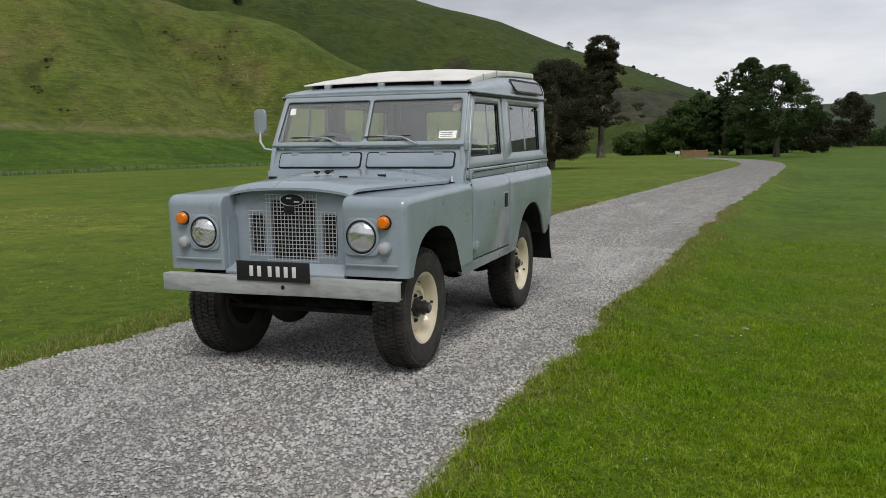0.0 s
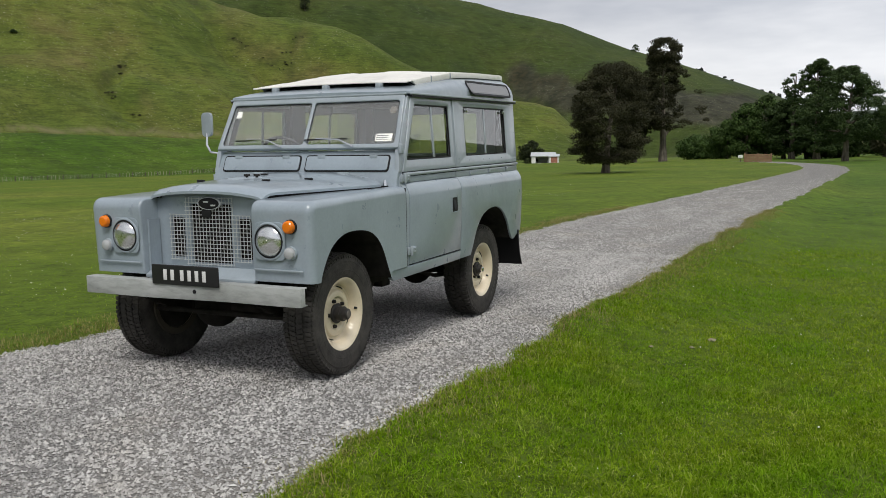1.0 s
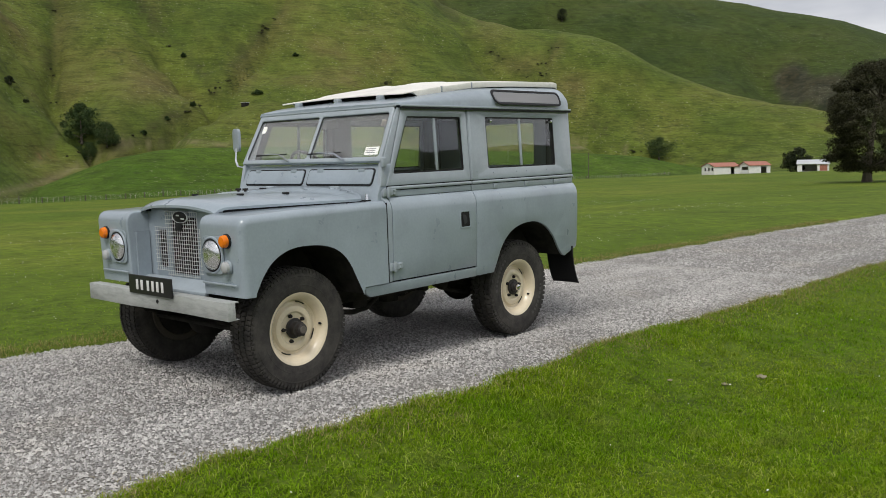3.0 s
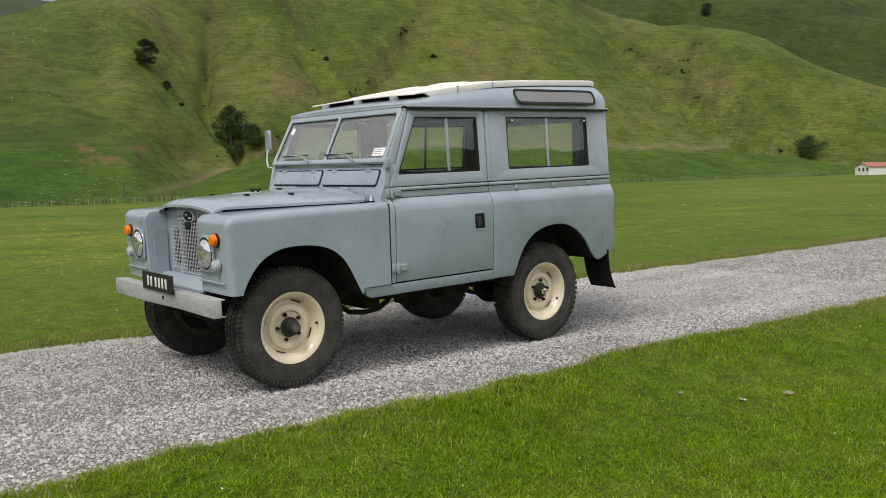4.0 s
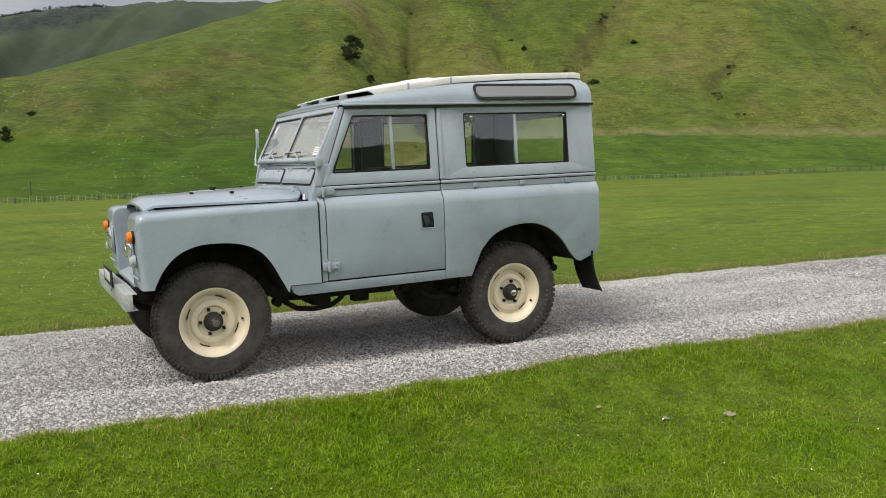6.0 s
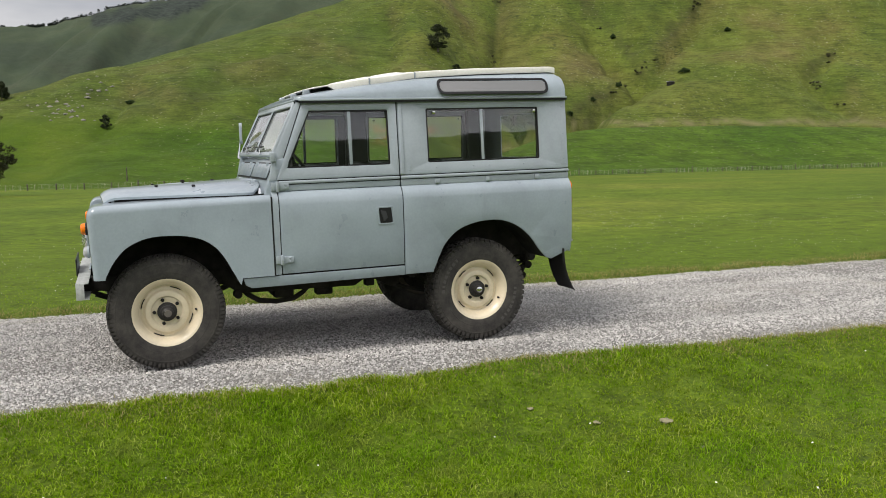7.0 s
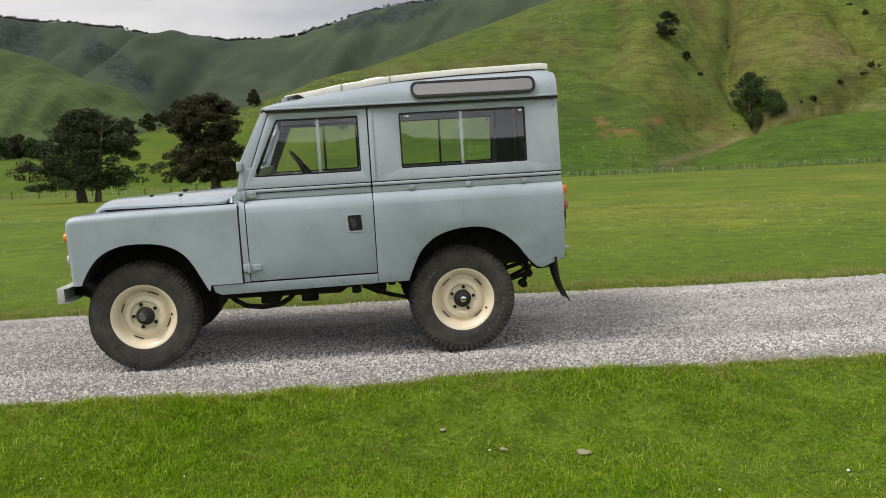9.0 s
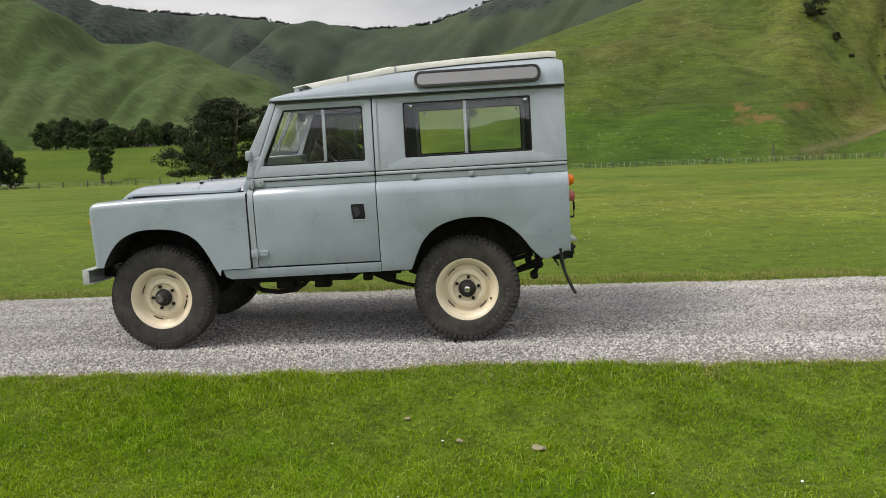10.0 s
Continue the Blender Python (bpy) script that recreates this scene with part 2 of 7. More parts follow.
pale = hill.mix(1.0, hill.ramp(hill.noise(1.0, 2, 0.5), (0.672, (0.0,)), (0.70, (0.65,))), hill.ramp(hill.noise(0.025, 3, 0.6), (0.40, (0.15,)), (0.56, (1.0,))), "MULTIPLY")
h_col = hill.mix(hill.mix(1.0, pale, no_bench, "MULTIPLY"), h_col, (0.36, 0.35, 0.25))
lush = hill.mix(1.0, hill.ramp(hill.noise(0.05, 7, 0.62), (0.32, (0.056, 0.100, 0.006)), (0.5, (0.078, 0.123, 0.008)), (0.68, (0.106, 0.138, 0.014))), hill.ramp(hill.noise(3.0, 9, 0.74), (0.34, (0.60,)), (0.66, (1.30,))), "MULTIPLY")
h_col = hill.mix(hill.attr("lush"), h_col, lush)
h_col = hill.mix(hill.attr("earth"), h_col, hill.ramp(hill.noise(0.4, 6), (0.38, (0.09, 0.10, 0.02)), (0.62, (0.20, 0.095, 0.045))))
h_col = hill.mix(hill.attr("track"), h_col, (0.19, 0.165, 0.085))
h_col = hill.mix(hill.attr("bush"), h_col, hill.ramp(hill.noise(0.3, 6, 0.7), (0.38, (0.016, 0.019, 0.008)), (0.65, (0.066, 0.054, 0.026))))
# distance haze is painted into these base colours, greyer and bluer with range
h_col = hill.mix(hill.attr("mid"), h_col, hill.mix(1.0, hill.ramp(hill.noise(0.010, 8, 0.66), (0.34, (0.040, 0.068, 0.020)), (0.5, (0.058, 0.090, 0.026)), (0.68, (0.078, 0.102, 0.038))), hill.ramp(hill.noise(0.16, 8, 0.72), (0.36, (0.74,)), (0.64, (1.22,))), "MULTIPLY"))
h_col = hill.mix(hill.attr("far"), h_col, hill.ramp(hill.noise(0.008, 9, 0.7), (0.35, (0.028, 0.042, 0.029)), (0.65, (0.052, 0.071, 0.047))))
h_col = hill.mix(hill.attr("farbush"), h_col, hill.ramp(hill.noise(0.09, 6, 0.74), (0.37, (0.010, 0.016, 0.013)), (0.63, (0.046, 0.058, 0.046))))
hill.color(h_col)
hill.bump(hill.mix(0.3, hill.noise(0.30, 8, 0.7), terrace), 0.7, 1.2)
M_HILL = hill.m

bark = Mat("bark", (0.12, 0.095, 0.07), 0.9)
bark.color(bark.ramp(bark.noise(4, 5, stretch=(1, 1, 0.25)), (0.3, (0.05, 0.043, 0.034)), (0.7, (0.19, 0.165, 0.135))))
M_BARK = bark.m


def leaf(name, a, b):
    m = Mat(name, a, 0.8)
    m.color(m.ramp(m.island(), (0.0, a), (1.0, b)))
    return m.m


M_LEAF_DARK = leaf("foliage_dark", (0.014, 0.022, 0.010), (0.045, 0.055, 0.022))
# skyline leaves carry the same haze in their colour
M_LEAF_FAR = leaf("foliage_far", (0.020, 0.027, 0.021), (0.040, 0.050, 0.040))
M_LEAF_BROWN = leaf("foliage_brown_green", (0.017, 0.019, 0.009), (0.056, 0.054, 0.026))
M_LEAF_GREEN = leaf("foliage_green", (0.026, 0.054, 0.012), (0.078, 0.128, 0.032))
M_LEAF_MID = leaf("foliage_mid", (0.020, 0.040, 0.012), (0.060, 0.092, 0.028))
wood = Mat("weathered_wood", (0.2, 0.18, 0.15), 0.85)
wood.color(wood.ramp(wood.noise(3, 5), (0.3, (0.06, 0.052, 0.042)), (0.7, (0.15, 0.135, 0.11))))
M_WOOD = wood.m
M_SHEDWALL = paint("white_shed_paint", (0.78, 0.78, 0.76), 0.6)
M_SHEDROOF = paint("red_shed_roof", (0.37, 0.155, 0.11), 0.6)
M_ROOFGREY = paint("grey_roof", (0.5, 0.52, 0.54), 0.5)
M_PETAL = Mat("white_petals", (0.8, 0.8, 0.76), 0.7).m


# ---- numbers: smooth noise on arrays ----


def lattice(ix, iy, seed):
    h = (ix.astype(np.int64) * 374761393 + iy.astype(np.int64) * 668265263 + seed * 1274126177) & 0xFFFFFFFF
    h = ((h ^ (h >> 13)) * 1274126177) & 0xFFFFFFFF
    return ((h ^ (h >> 16)) & 0xFFFF) / 65535.0


def vnoise(x, y, seed=0):
    x, y = np.asarray(x, float), np.asarray(y, float)
    ix, iy = np.floor(x), np.floor(y)
    fx, fy = x - ix, y - iy
    fx, fy = fx * fx * (3 - 2 * fx), fy * fy * (3 - 2 * fy)
    a, b = lattice(ix, iy, seed), lattice(ix + 1, iy, seed)
    c, d = lattice(ix, iy + 1, seed), lattice(ix + 1, iy + 1, seed)
    return (a + (b - a) * fx) * (1 - fy) + (c + (d - c) * fx) * fy


def fbm(x, y, octaves=4, seed=0, gain=0.5):
    total, amp, norm = 0.0, 1.0, 0.0
    for k in range(octaves):
        total = total + amp * vnoise(np.asarray(x) * 2 ** k, np.asarray(y) * 2 ** k, seed + k)
        norm += amp
        amp *= gain
    return total / norm * 2 - 1


def smooth(a, b, x):
    t = np.clip((np.asarray(x, float) - a) / (b - a), 0, 1)
    return t * t * (3 - 2 * t)


# ---- the land ----
ROAD_HALF = 1.62


def road_centre(y):
    return np.interp(y, [-60, -5, 5, 13, 24, 45, 58, 68, 80, 92, 106, 120], [-2.0, -0.14, -0.04, 0.12, 0.55, 1.35, 1.75, 1.7, 0.9, -1.0, -5.0, -11.0])


def near_ground(x, y):
    """The bank, the verges and the falling paddock, before any hill."""
    d = x - road_centre(y)
    right = -0.20 * smooth(1.6, 2.9, d) - 0.04 * smooth(3, 8, d)
    left = -0.0265 * np.clip(-d - 1.9, 0, 190)
    rough_ = 0.018 * fbm(x * 0.9, y * 0.9, 4, 5) + 0.10 * fbm(x * 0.05, y * 0.05, 3, 9) * smooth(4, 30, np.abs(d))
    edge = np.abs(d) + 0.13 * fbm(x * 1.1, y * 1.1, 4, 31) + 0.075 * fbm(x * 5, y * 5, 2, 33)
    bed = -0.07 * (1 - smooth(ROAD_HALF - 0.2, ROAD_HALF + 0.1, edge))
    fade = 1 - smooth(112, 118, y)
    return 0.012 + (right + left) + rough_ + bed * fade


HUB = (5.0, -2.0)


def polar(x, y):
    dx, dy = x - HUB[0], y - HUB[1]
    return np.degrees(np.arctan2(-dx, dy)), np.hypot(dx, dy)


BACK_AZ = [-4, 0, 4.5, 9, 13, 17.5, 22, 26, 35, 48, 56]
BACK_EL = [0, 1.5, 3.3, 5.0, 6.3, 8.1, 9.3, 10.1, 12, 13.5, 9]
NEAR_AZ = [14.5, 16, 17.4, 18.1, 19.4, 21.4, 24.2, 26.4, 28.2, 30.5, 32, 36.6, 38.3, 41.6, 50, 62, 70, 74, 76, 80, 85, 89, 93.5, 96, 98, 100, 102, 104, 107, 112]
NEAR_EL = [0, 0.9, 2.2, 2.9, 3.2, 3.55, 4.3, 5.2, 6.0, 7.4, 8.0, 8.8, 9.4, 10.4, 14, 13, 11, 9.95, 9.2, 8.1, 6.6, 5.4, 4.0, 3.3, 2.8, 2.4, 2.0, 1.2, 0.6, 0]
# gullies on the near hill, as lines of azimuth and elevation: points, half-width in degrees, depth in metres
GULLIES = (
    (((65.2, 12), (65.4, 8.8), (65.7, 6.6), (65.3, 4.2), (63.5, 1.7), (67.5, -0.6), (70, -1.3)), 3.4, 14),
    (((61, 11), (59.6, 8.8), (57.9, 7.0), (55.9, 5.0), (57.9, 3.95), (61, 2.05), (63.5, 1.5)), 3.2, 15),
    (((52, 10), (53.2, 8.5), (54.7, 7.0), (55.9, 5.0)), 2.4, 10),
    (((44.4, 6.2), (45.8, 4.9), (46.7, 4.2), (45.3, 3.2), (43.8, 1.5)), 2.0, 8),
    (((42, 10.5), (40.3, 8.85), (38.6, 7.3), (36.5, 6.0), (35.0, 4.8), (33.1, 3.0), (29.5, 0.8), (27, -0.2)), 3.2, 17),
    (((34.5, 7.6), (35.2, 6.3), (35, 4.8)), 1.4, 8),
    (((87.2, 4.8), (88.3, 3.4), (89.5, 2.0), (91, 0.6)), 1.5, 2.8),
    (((78, 7), (77, 5.2), (77.5, 3.2), (79, 1.5)), 2.6, 2.5),
    (((72.5, 9), (72, 6.5), (73, 4)), 2.0, 2.5),
)
FAR_AZ = [-180, -120, -60, -30, -18, -10, -5.8, -3.8, -1.7, 3, 12, 40, 60, 75, 82, 85.4, 88.8, 92.8, 97.2, 102, 104, 106.5, 111.5, 116.5, 122, 130, 150, 180]
FAR_EL = [8, 9, 8, 5, 2.6, 2.9, 3.1, 2.9, 2.3, 2, 2, 5, 9, 10.2, 9.9, 9.5, 9.0, 7.7, 7.45, 7.8, 8.2, 8.5, 8.7, 9.4, 11, 12, 10, 9]
MID_AZ = [92, 99, 101, 103, 105, 108, 110, 111.5, 113, 115, 118, 122, 130, 142]
MID_EL = [0, 0.5, 2.4, 4.0, 5.0, 6.5, 7.0, 6.8, 6.7, 8.0, 10, 12, 13, 0]


def off_line(az, el, pts):
    """Distance in degrees from a line of (azimuth, elevation), and how far along it lies (0 to 1)."""
    best, along = np.full(az.shape, 99.0), np.zeros(az.shape)
    n = len(pts) - 1
    for i in range(n):
        (a0, e0), (a1, e1) = pts[i], pts[i + 1]
        da, de = a1 - a0, e1 - e0
        t = np.clip(((az - a0) * da + (el - e0) * de) / (da * da + de * de), 0, 1)
        d = np.hypot(az - a0 - t * da, el - e0 - t * de)
        along = np.where(d < best, (i + t) / n, along)
        best = np.minimum(d, best)
    return best, along


def hill_foot(az):
    return np.interp(az, [-4, 4, 20, 28, 40, 60, 75, 90, 112], [520, 500, 420, 365, 268, 202, 186, 184, 196])


def low_bench(x, y):
    """The smooth green mound along the hill's foot; far below ground where there is none."""
    az, r = polar(x, y)
    base, rf = near_ground(x, y), hill_foot(az)
    top = np.interp(az, [20, 26, 29, 33, 43, 51, 58, 60, 62.5, 65, 67.4, 69], [-1.0, -0.3, 0.4, 0.7, 1.1, 1.4, 1.4, 1.25, 0.8, -0.1, -1.1, -1.8])
    crown = 1.4 + (rf + 75) * np.tan(np.radians(top))
    u = (r - rf * 0.985) / 75
    h = base + (crown - base) * smooth(0, 1, u) - 0.16 * np.clip(r - rf - 72, 0, 900)
    return np.where((u > 0) & (az > 20) & (az < 69), h, -50.0)


def land(x, y):
    az, r = polar(x, y)
    base = near_ground(x, y)
    # paddock that lifts again beyond the fence, below the house
    base = base + 9.5 * smooth(195, 310, r) * smooth(97, 106, az) * (1 - smooth(128, 140, az))
    base = base + 1.3 * smooth(60, 260, r) * (1 - smooth(-3, 3, az)) * smooth(-60, -30, az)
    z = base
    # near hill
    rf = hill_foot(az) + 62 * smooth(20, 27, az) * (1 - smooth(65, 71, az))
    rr = np.interp(az, [14, 20, 28, 35, 50, 60, 75, 90, 96, 112], [520, 530, 550, 580, 610, 560, 470, 360, 320, 300])
    el = np.interp(az, NEAR_AZ, NEAR_EL, left=0, right=0)
    u = (r - rf) / (rr - rf)
    uc = np.clip(u, 0, 1)
    env = np.clip(uc * (1 - uc) * 4, 0, 1) * np.clip(el / 7, 0, 1)
    crest = 1.4 + rr * np.tan(np.radians(el))
    prof = 0.34 * uc + 0.66 * uc * uc * (3 - 2 * uc)
    h = base + (crest - base) * prof
    e0 = np.degrees(np.arctan2(h - 1.4, r))
    wa = az + 0.5 * fbm(az * 0.9, e0 * 0.9, 3, 3)
    we = e0 + 0.35 * fbm(az * 0.9 + 7, e0 * 0.9, 3, 4)
    cut = np.zeros(az.shape)
    for pts, half, depth in GULLIES:
        d, s_ = off_line(wa, we, pts)
        k = np.clip(s_ * 5, 0, 1) * np.clip((1 - s_) * 3.5 + 0.25, 0, 1)
        cut = np.maximum(cut, depth * k * (0.72 * np.clip(1 - d / (1.1 * half), 0, 1) ** 1.6 + 0.30 * np.exp(-(d / (0.11 * half)) ** 2)))
    cut = cut * (1 - smooth(62.5, 65, az) * smooth(2.2, 0.6, e0) * 0.85)
    bulge = fbm(wa * 0.17, we * 0.3, 3, 11)
    ribs = fbm(x * 0.011, y * 0.011, 4, 17)
    h = h - cut * np.clip(uc * 8, 0, 1) + env * (7 * bulge + 9 * ribs + 3.2 * fbm(x * 0.05, y * 0.05, 4, 21))
    h = h - np.clip(u - 1, 0, 9) * 70
    near = np.where((u > 0) & (el > 0), h, -50.0)
    # the higher slope behind the grassy spur
    el_b = np.interp(az, BACK_AZ, BACK_EL, left=0, right=0)
    rb = np.interp(az, [-4, 4, 12, 20, 56], [520, 500, 500, 545, 560])
    rt = np.interp(az, [-4, 4, 20, 35, 56], [1040, 1000, 960, 930, 880])
    ub = (r - rb) / (rt - rb)
    ubc = np.clip(ub, 0, 1)
    hb = base + (1.4 + rt * np.tan(np.radians(el_b)) - base) * (0.42 * ubc + 0.58 * ubc * ubc * (3 - 2 * ubc))
    eb = np.degrees(np.arctan2(hb - 1.4, r))
    d, s_ = off_line(az + 0.5 * fbm(az * 0.9, eb * 0.9, 3, 3), eb, ((24, 8.2), (22, 6.6), (20.5, 5.3), (18.5, 3.8), (15, 1.8), (12, 0.3)))
    hb = hb - 22 * np.clip(1 - d / 3.4, 0, 1) ** 1.3 * np.clip(s_ * 4, 0, 1) * np.clip(ubc * 6, 0, 1)
    strike = (az + 2.2 * eb) * 0.16
    envb = np.clip(ubc * (1 - ubc) * 4, 0, 1) * np.clip(el_b / 6, 0, 1)
    hb = hb + envb * (16 * fbm(strike, (eb - 0.4 * az) * 0.05, 3, 14) + 9 * fbm(x * 0.009, y * 0.009, 4, 18) + 2.5 * fbm(x * 0.05, y * 0.05, 4, 22))
    hb = hb - np.clip(ub - 1, 0, 9) * 150
    near = np.maximum(near, np.where((ub > 0) & (el_b > 0), hb, -50.0))
    near = np.maximum(near, low_bench(x, y))
    z = np.maximum(z, near)
    # spur of the middle distance
    el_m = np.interp(az, MID_AZ, MID_EL, left=0, right=0)
    um = (r - 330) / (760 - 330)
    umc = np.clip(um, 0, 1)
    hm = 2 + (760 * np.tan(np.radians(el_m)) - 2) * (0.4 * umc + 0.6 * umc ** 2 * (3 - 2 * umc)) + 30 * umc * (1 - umc) * 4 * (np.abs(fbm((az + 0.022 * r) * 0.22, r * 0.003, 4, 41)) - 0.25) * np.clip(el_m / 5, 0, 1)
    hm = hm - np.clip(um - 1, 0, 9) * 150
    z = np.maximum(z, np.where((um > 0) & (el_m > 0), hm, -50))
    # far ranges all round
    el_f = np.interp(az, FAR_AZ, FAR_EL)
    uf = (r - 900) / (1900 - 900)
    ufc = np.clip(uf, 0, 1)
    hf = 1900 * np.tan(np.radians(el_f)) * (0.35 * ufc + 0.65 * ufc ** 2 * (3 - 2 * ufc)) + 115 * ufc * (1 - ufc) * 4 * (np.abs(fbm((az + 0.010 * r) * 0.17, r * 0.0009, 4, 51)) - 0.25) * np.clip(el_f / 6, 0.2, 1)
    hf = hf + 6 * fbm(az * 1.7, r * 0.004, 3, 57) * smooth(0.6, 1, ufc)
    hf = hf - np.clip(uf - 1, 0, 9) * 200
    return np.maximum(z, np.where(uf > 0, hf, -50))


def mesh_from(name, verts, faces, mats, smooth_shade=True, mat_index=None):
    me = bpy.data.meshes.new(name)
    verts = np.asarray(verts, np.float32)
    faces = np.asarray(faces, np.int32)
    k = faces.shape[1]
    me.vertices.add(len(verts))
    me.vertices.foreach_set("co", verts.ravel())
    me.loops.add(faces.size)
    me.loops.foreach_set("vertex_index", faces.ravel())
    me.polygons.add(len(faces))
    me.polygons.foreach_set("loop_start", np.arange(0, faces.size, k, dtype=np.int32))
    if mat_index is not None:
        me.polygons.foreach_set("material_index", np.asarray(mat_index, np.int32))
    me.polygons.foreach_set("use_smooth", np.full(len(faces), smooth_shade))
    for m in mats:
        me.materials.append(m)
    me.update(calc_edges=True)
    me.validate()
    return me


def build_land():
    azs = np.concatenate([np.arange(-180, -8, 1.2), np.arange(-8, 126, 0.26), np.arange(126, 180, 1.2)])
    steps = ((0.4, 12, 0.024), (12, 170, 0.045), (170, 640, 0.0105), (640, 1080, 0.0125), (1080, 2000, 0.018), (2000, 2700, 0.06))
    rads = np.concatenate([[0.0]] + [np.exp(np.arange(math.log(a), math.log(b), k)) for a, b, k in steps])
    n, k = len(azs), len(rads)
    A, R = np.meshgrid(np.radians(azs), rads)
    X, Y = HUB[0] - R * np.sin(A), HUB[1] + R * np.cos(A)
    Z = land(X, Y)
    verts = np.stack([X, Y, Z], -1).reshape(-1, 3)
    idx = np.arange(k * n).reshape(k, n)
    nx = np.roll(idx, -1, axis=1)
    quads = np.stack([idx[:-1], idx[1:], nx[1:], nx[:-1]], -1).reshape(-1, 4)
    quads = quads[:, ::-1]
    fc = verts[quads].mean(axis=1)
    az, r = polar(fc[:, 0], fc[:, 1])
    fz = r
    rim = np.interp(az, [-180, -10, 4, 20, 28, 40, 60, 75, 90, 95, 97, 150, 151], [300, 300, 500, 415, 360, 264, 198, 182, 181, 188, 190, 205, 300])
    me = mesh_from("ground", verts, quads, [M_FIELD, M_HILL], True, (fz > rim).astype(int))
    az, r = polar(verts[:, 0], verts[:, 1])
    x, y = verts[:, 0], verts[:, 1]
    patch = fbm(az * 0.5, r * 0.02, 4, 71)
    e_ = np.degrees(np.arctan2(verts[:, 2] - 1.4, r))
    earth = np.zeros(len(verts))
    for a0, e0, wa, we, lo in ((71.8, 0.9, 1.3, 0.35, -0.2), (72.8, 1.6, 0.9, 0.35, -0.2), (69.8, 1.5, 0.6, 0.3, -0.2), (67.0, 1.0, 1.0, 0.3, -0.2), (71.5, 3.4, 1.0, 0.3, -0.1)):
        earth = np.maximum(earth, np.exp(-((az - a0) / wa) ** 2 - ((e_ - e0) / we) ** 2) * smooth(lo - 0.25, lo + 0.15, patch) * smooth(-0.15, 0.25, fbm(az * 2.2, e_ * 3.5, 3, 75)) * 1.3)
    d_, s_ = off_line(az, e_, ((69.3, -1.2), (66.5, -0.5), (64.5, 0.35), (61.5, 1.7)))
    track = np.exp(-(d_ / 0.16) ** 2) * 0.6 * (r < 420)
    d2_, s_ = off_line(az, e_, ((66.8, 0.5), (65.0, 3.1)))
    track = np.maximum(track, np.exp(-(d2_ / 0.14) ** 2) * 0.35)
    d3_, s_ = off_line(az, e_ + 0.1 * np.sin(az * 1.7), ((62, 1.75), (57, 1.72), (51.5, 1.65), (42.7, 1.4), (30, 0.9)))
    track = np.maximum(track, np.exp(-(d3_ / 0.11) ** 2) * 0.75)
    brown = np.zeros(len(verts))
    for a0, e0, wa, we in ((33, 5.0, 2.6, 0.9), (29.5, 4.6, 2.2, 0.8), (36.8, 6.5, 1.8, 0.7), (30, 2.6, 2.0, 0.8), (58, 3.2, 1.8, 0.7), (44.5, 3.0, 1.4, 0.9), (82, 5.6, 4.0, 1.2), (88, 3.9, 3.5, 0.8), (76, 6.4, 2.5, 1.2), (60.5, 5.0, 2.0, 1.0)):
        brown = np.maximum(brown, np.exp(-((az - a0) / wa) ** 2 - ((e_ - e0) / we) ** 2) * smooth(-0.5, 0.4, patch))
    back = ((r > 500) & (r < 1080) & (az < 50) & ((az < 15.5) | (r > np.interp(az, [15, 28, 50], [535, 560, 618])))).astype(float)
    d_, s_ = off_line(az + 0.7 * fbm(az * 0.8, e_ * 0.8, 4, 79), e_ + 0.5 * fbm(az * 0.8 + 9, e_ * 0.8, 4, 80), ((19.9, 4.5), (17.5, 3.6), (12, 3.2), (8, 2.6), (4, 1.6)))
    scrub = smooth(1.35, 0.75, d_) * back
    bush = np.zeros(len(verts))
    lush = 0.8 * smooth(80, 98, az + 3.0 * fbm(az * 0.35, e_ * 0.6, 4, 73)) * smooth(3.3, 1.9, e_ + 0.5 * fbm(az * 0.5, e_ * 0.7, 3, 74)) * (r < 340) * (az < 140)
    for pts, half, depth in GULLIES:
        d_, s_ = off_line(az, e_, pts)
        # one gully flank browned: bare turf, and colour standing in for fold shading
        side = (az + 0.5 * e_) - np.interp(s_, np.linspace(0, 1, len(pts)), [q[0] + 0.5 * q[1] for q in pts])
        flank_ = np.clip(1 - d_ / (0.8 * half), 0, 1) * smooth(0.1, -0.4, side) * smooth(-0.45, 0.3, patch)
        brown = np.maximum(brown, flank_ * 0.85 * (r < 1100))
        bush = np.maximum(bush, 0.4 * (depth >= 8) * smooth(0.42, 0.22, d_ + 0.35 * fbm(az * 2.4, e_ * 2.4, 3, 77)) * smooth(-0.4, 0.1, fbm(az * 0.7, e_ * 0.7, 2, 76)) * (r < 1100) * (1 - smooth(1.9, 1.4, e_)))
    bush = np.maximum(bush, scrub * smooth(0.1, 0.4, fbm(az * 1.6, e_ * 2.2, 4, 78)) * 0.7)
    bench_ = (low_bench(x, y) > verts[:, 2] - 0.3).astype(float)
    wob_ = e_ + 0.5 * fbm(az * 0.5, e_ * 0.7, 3, 74)
    bench_ = np.maximum(bench_, smooth(66, 74, az) * smooth(2.3, 1.2, wob_ - 0.25 * smooth(84, 92, az)) * (r < 480))
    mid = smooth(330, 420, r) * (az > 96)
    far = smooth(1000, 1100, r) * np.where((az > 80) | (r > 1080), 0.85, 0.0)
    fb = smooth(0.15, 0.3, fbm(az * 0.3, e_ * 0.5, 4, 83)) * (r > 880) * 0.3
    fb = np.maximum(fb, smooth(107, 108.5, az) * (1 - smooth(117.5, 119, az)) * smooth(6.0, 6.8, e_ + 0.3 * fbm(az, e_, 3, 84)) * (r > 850))
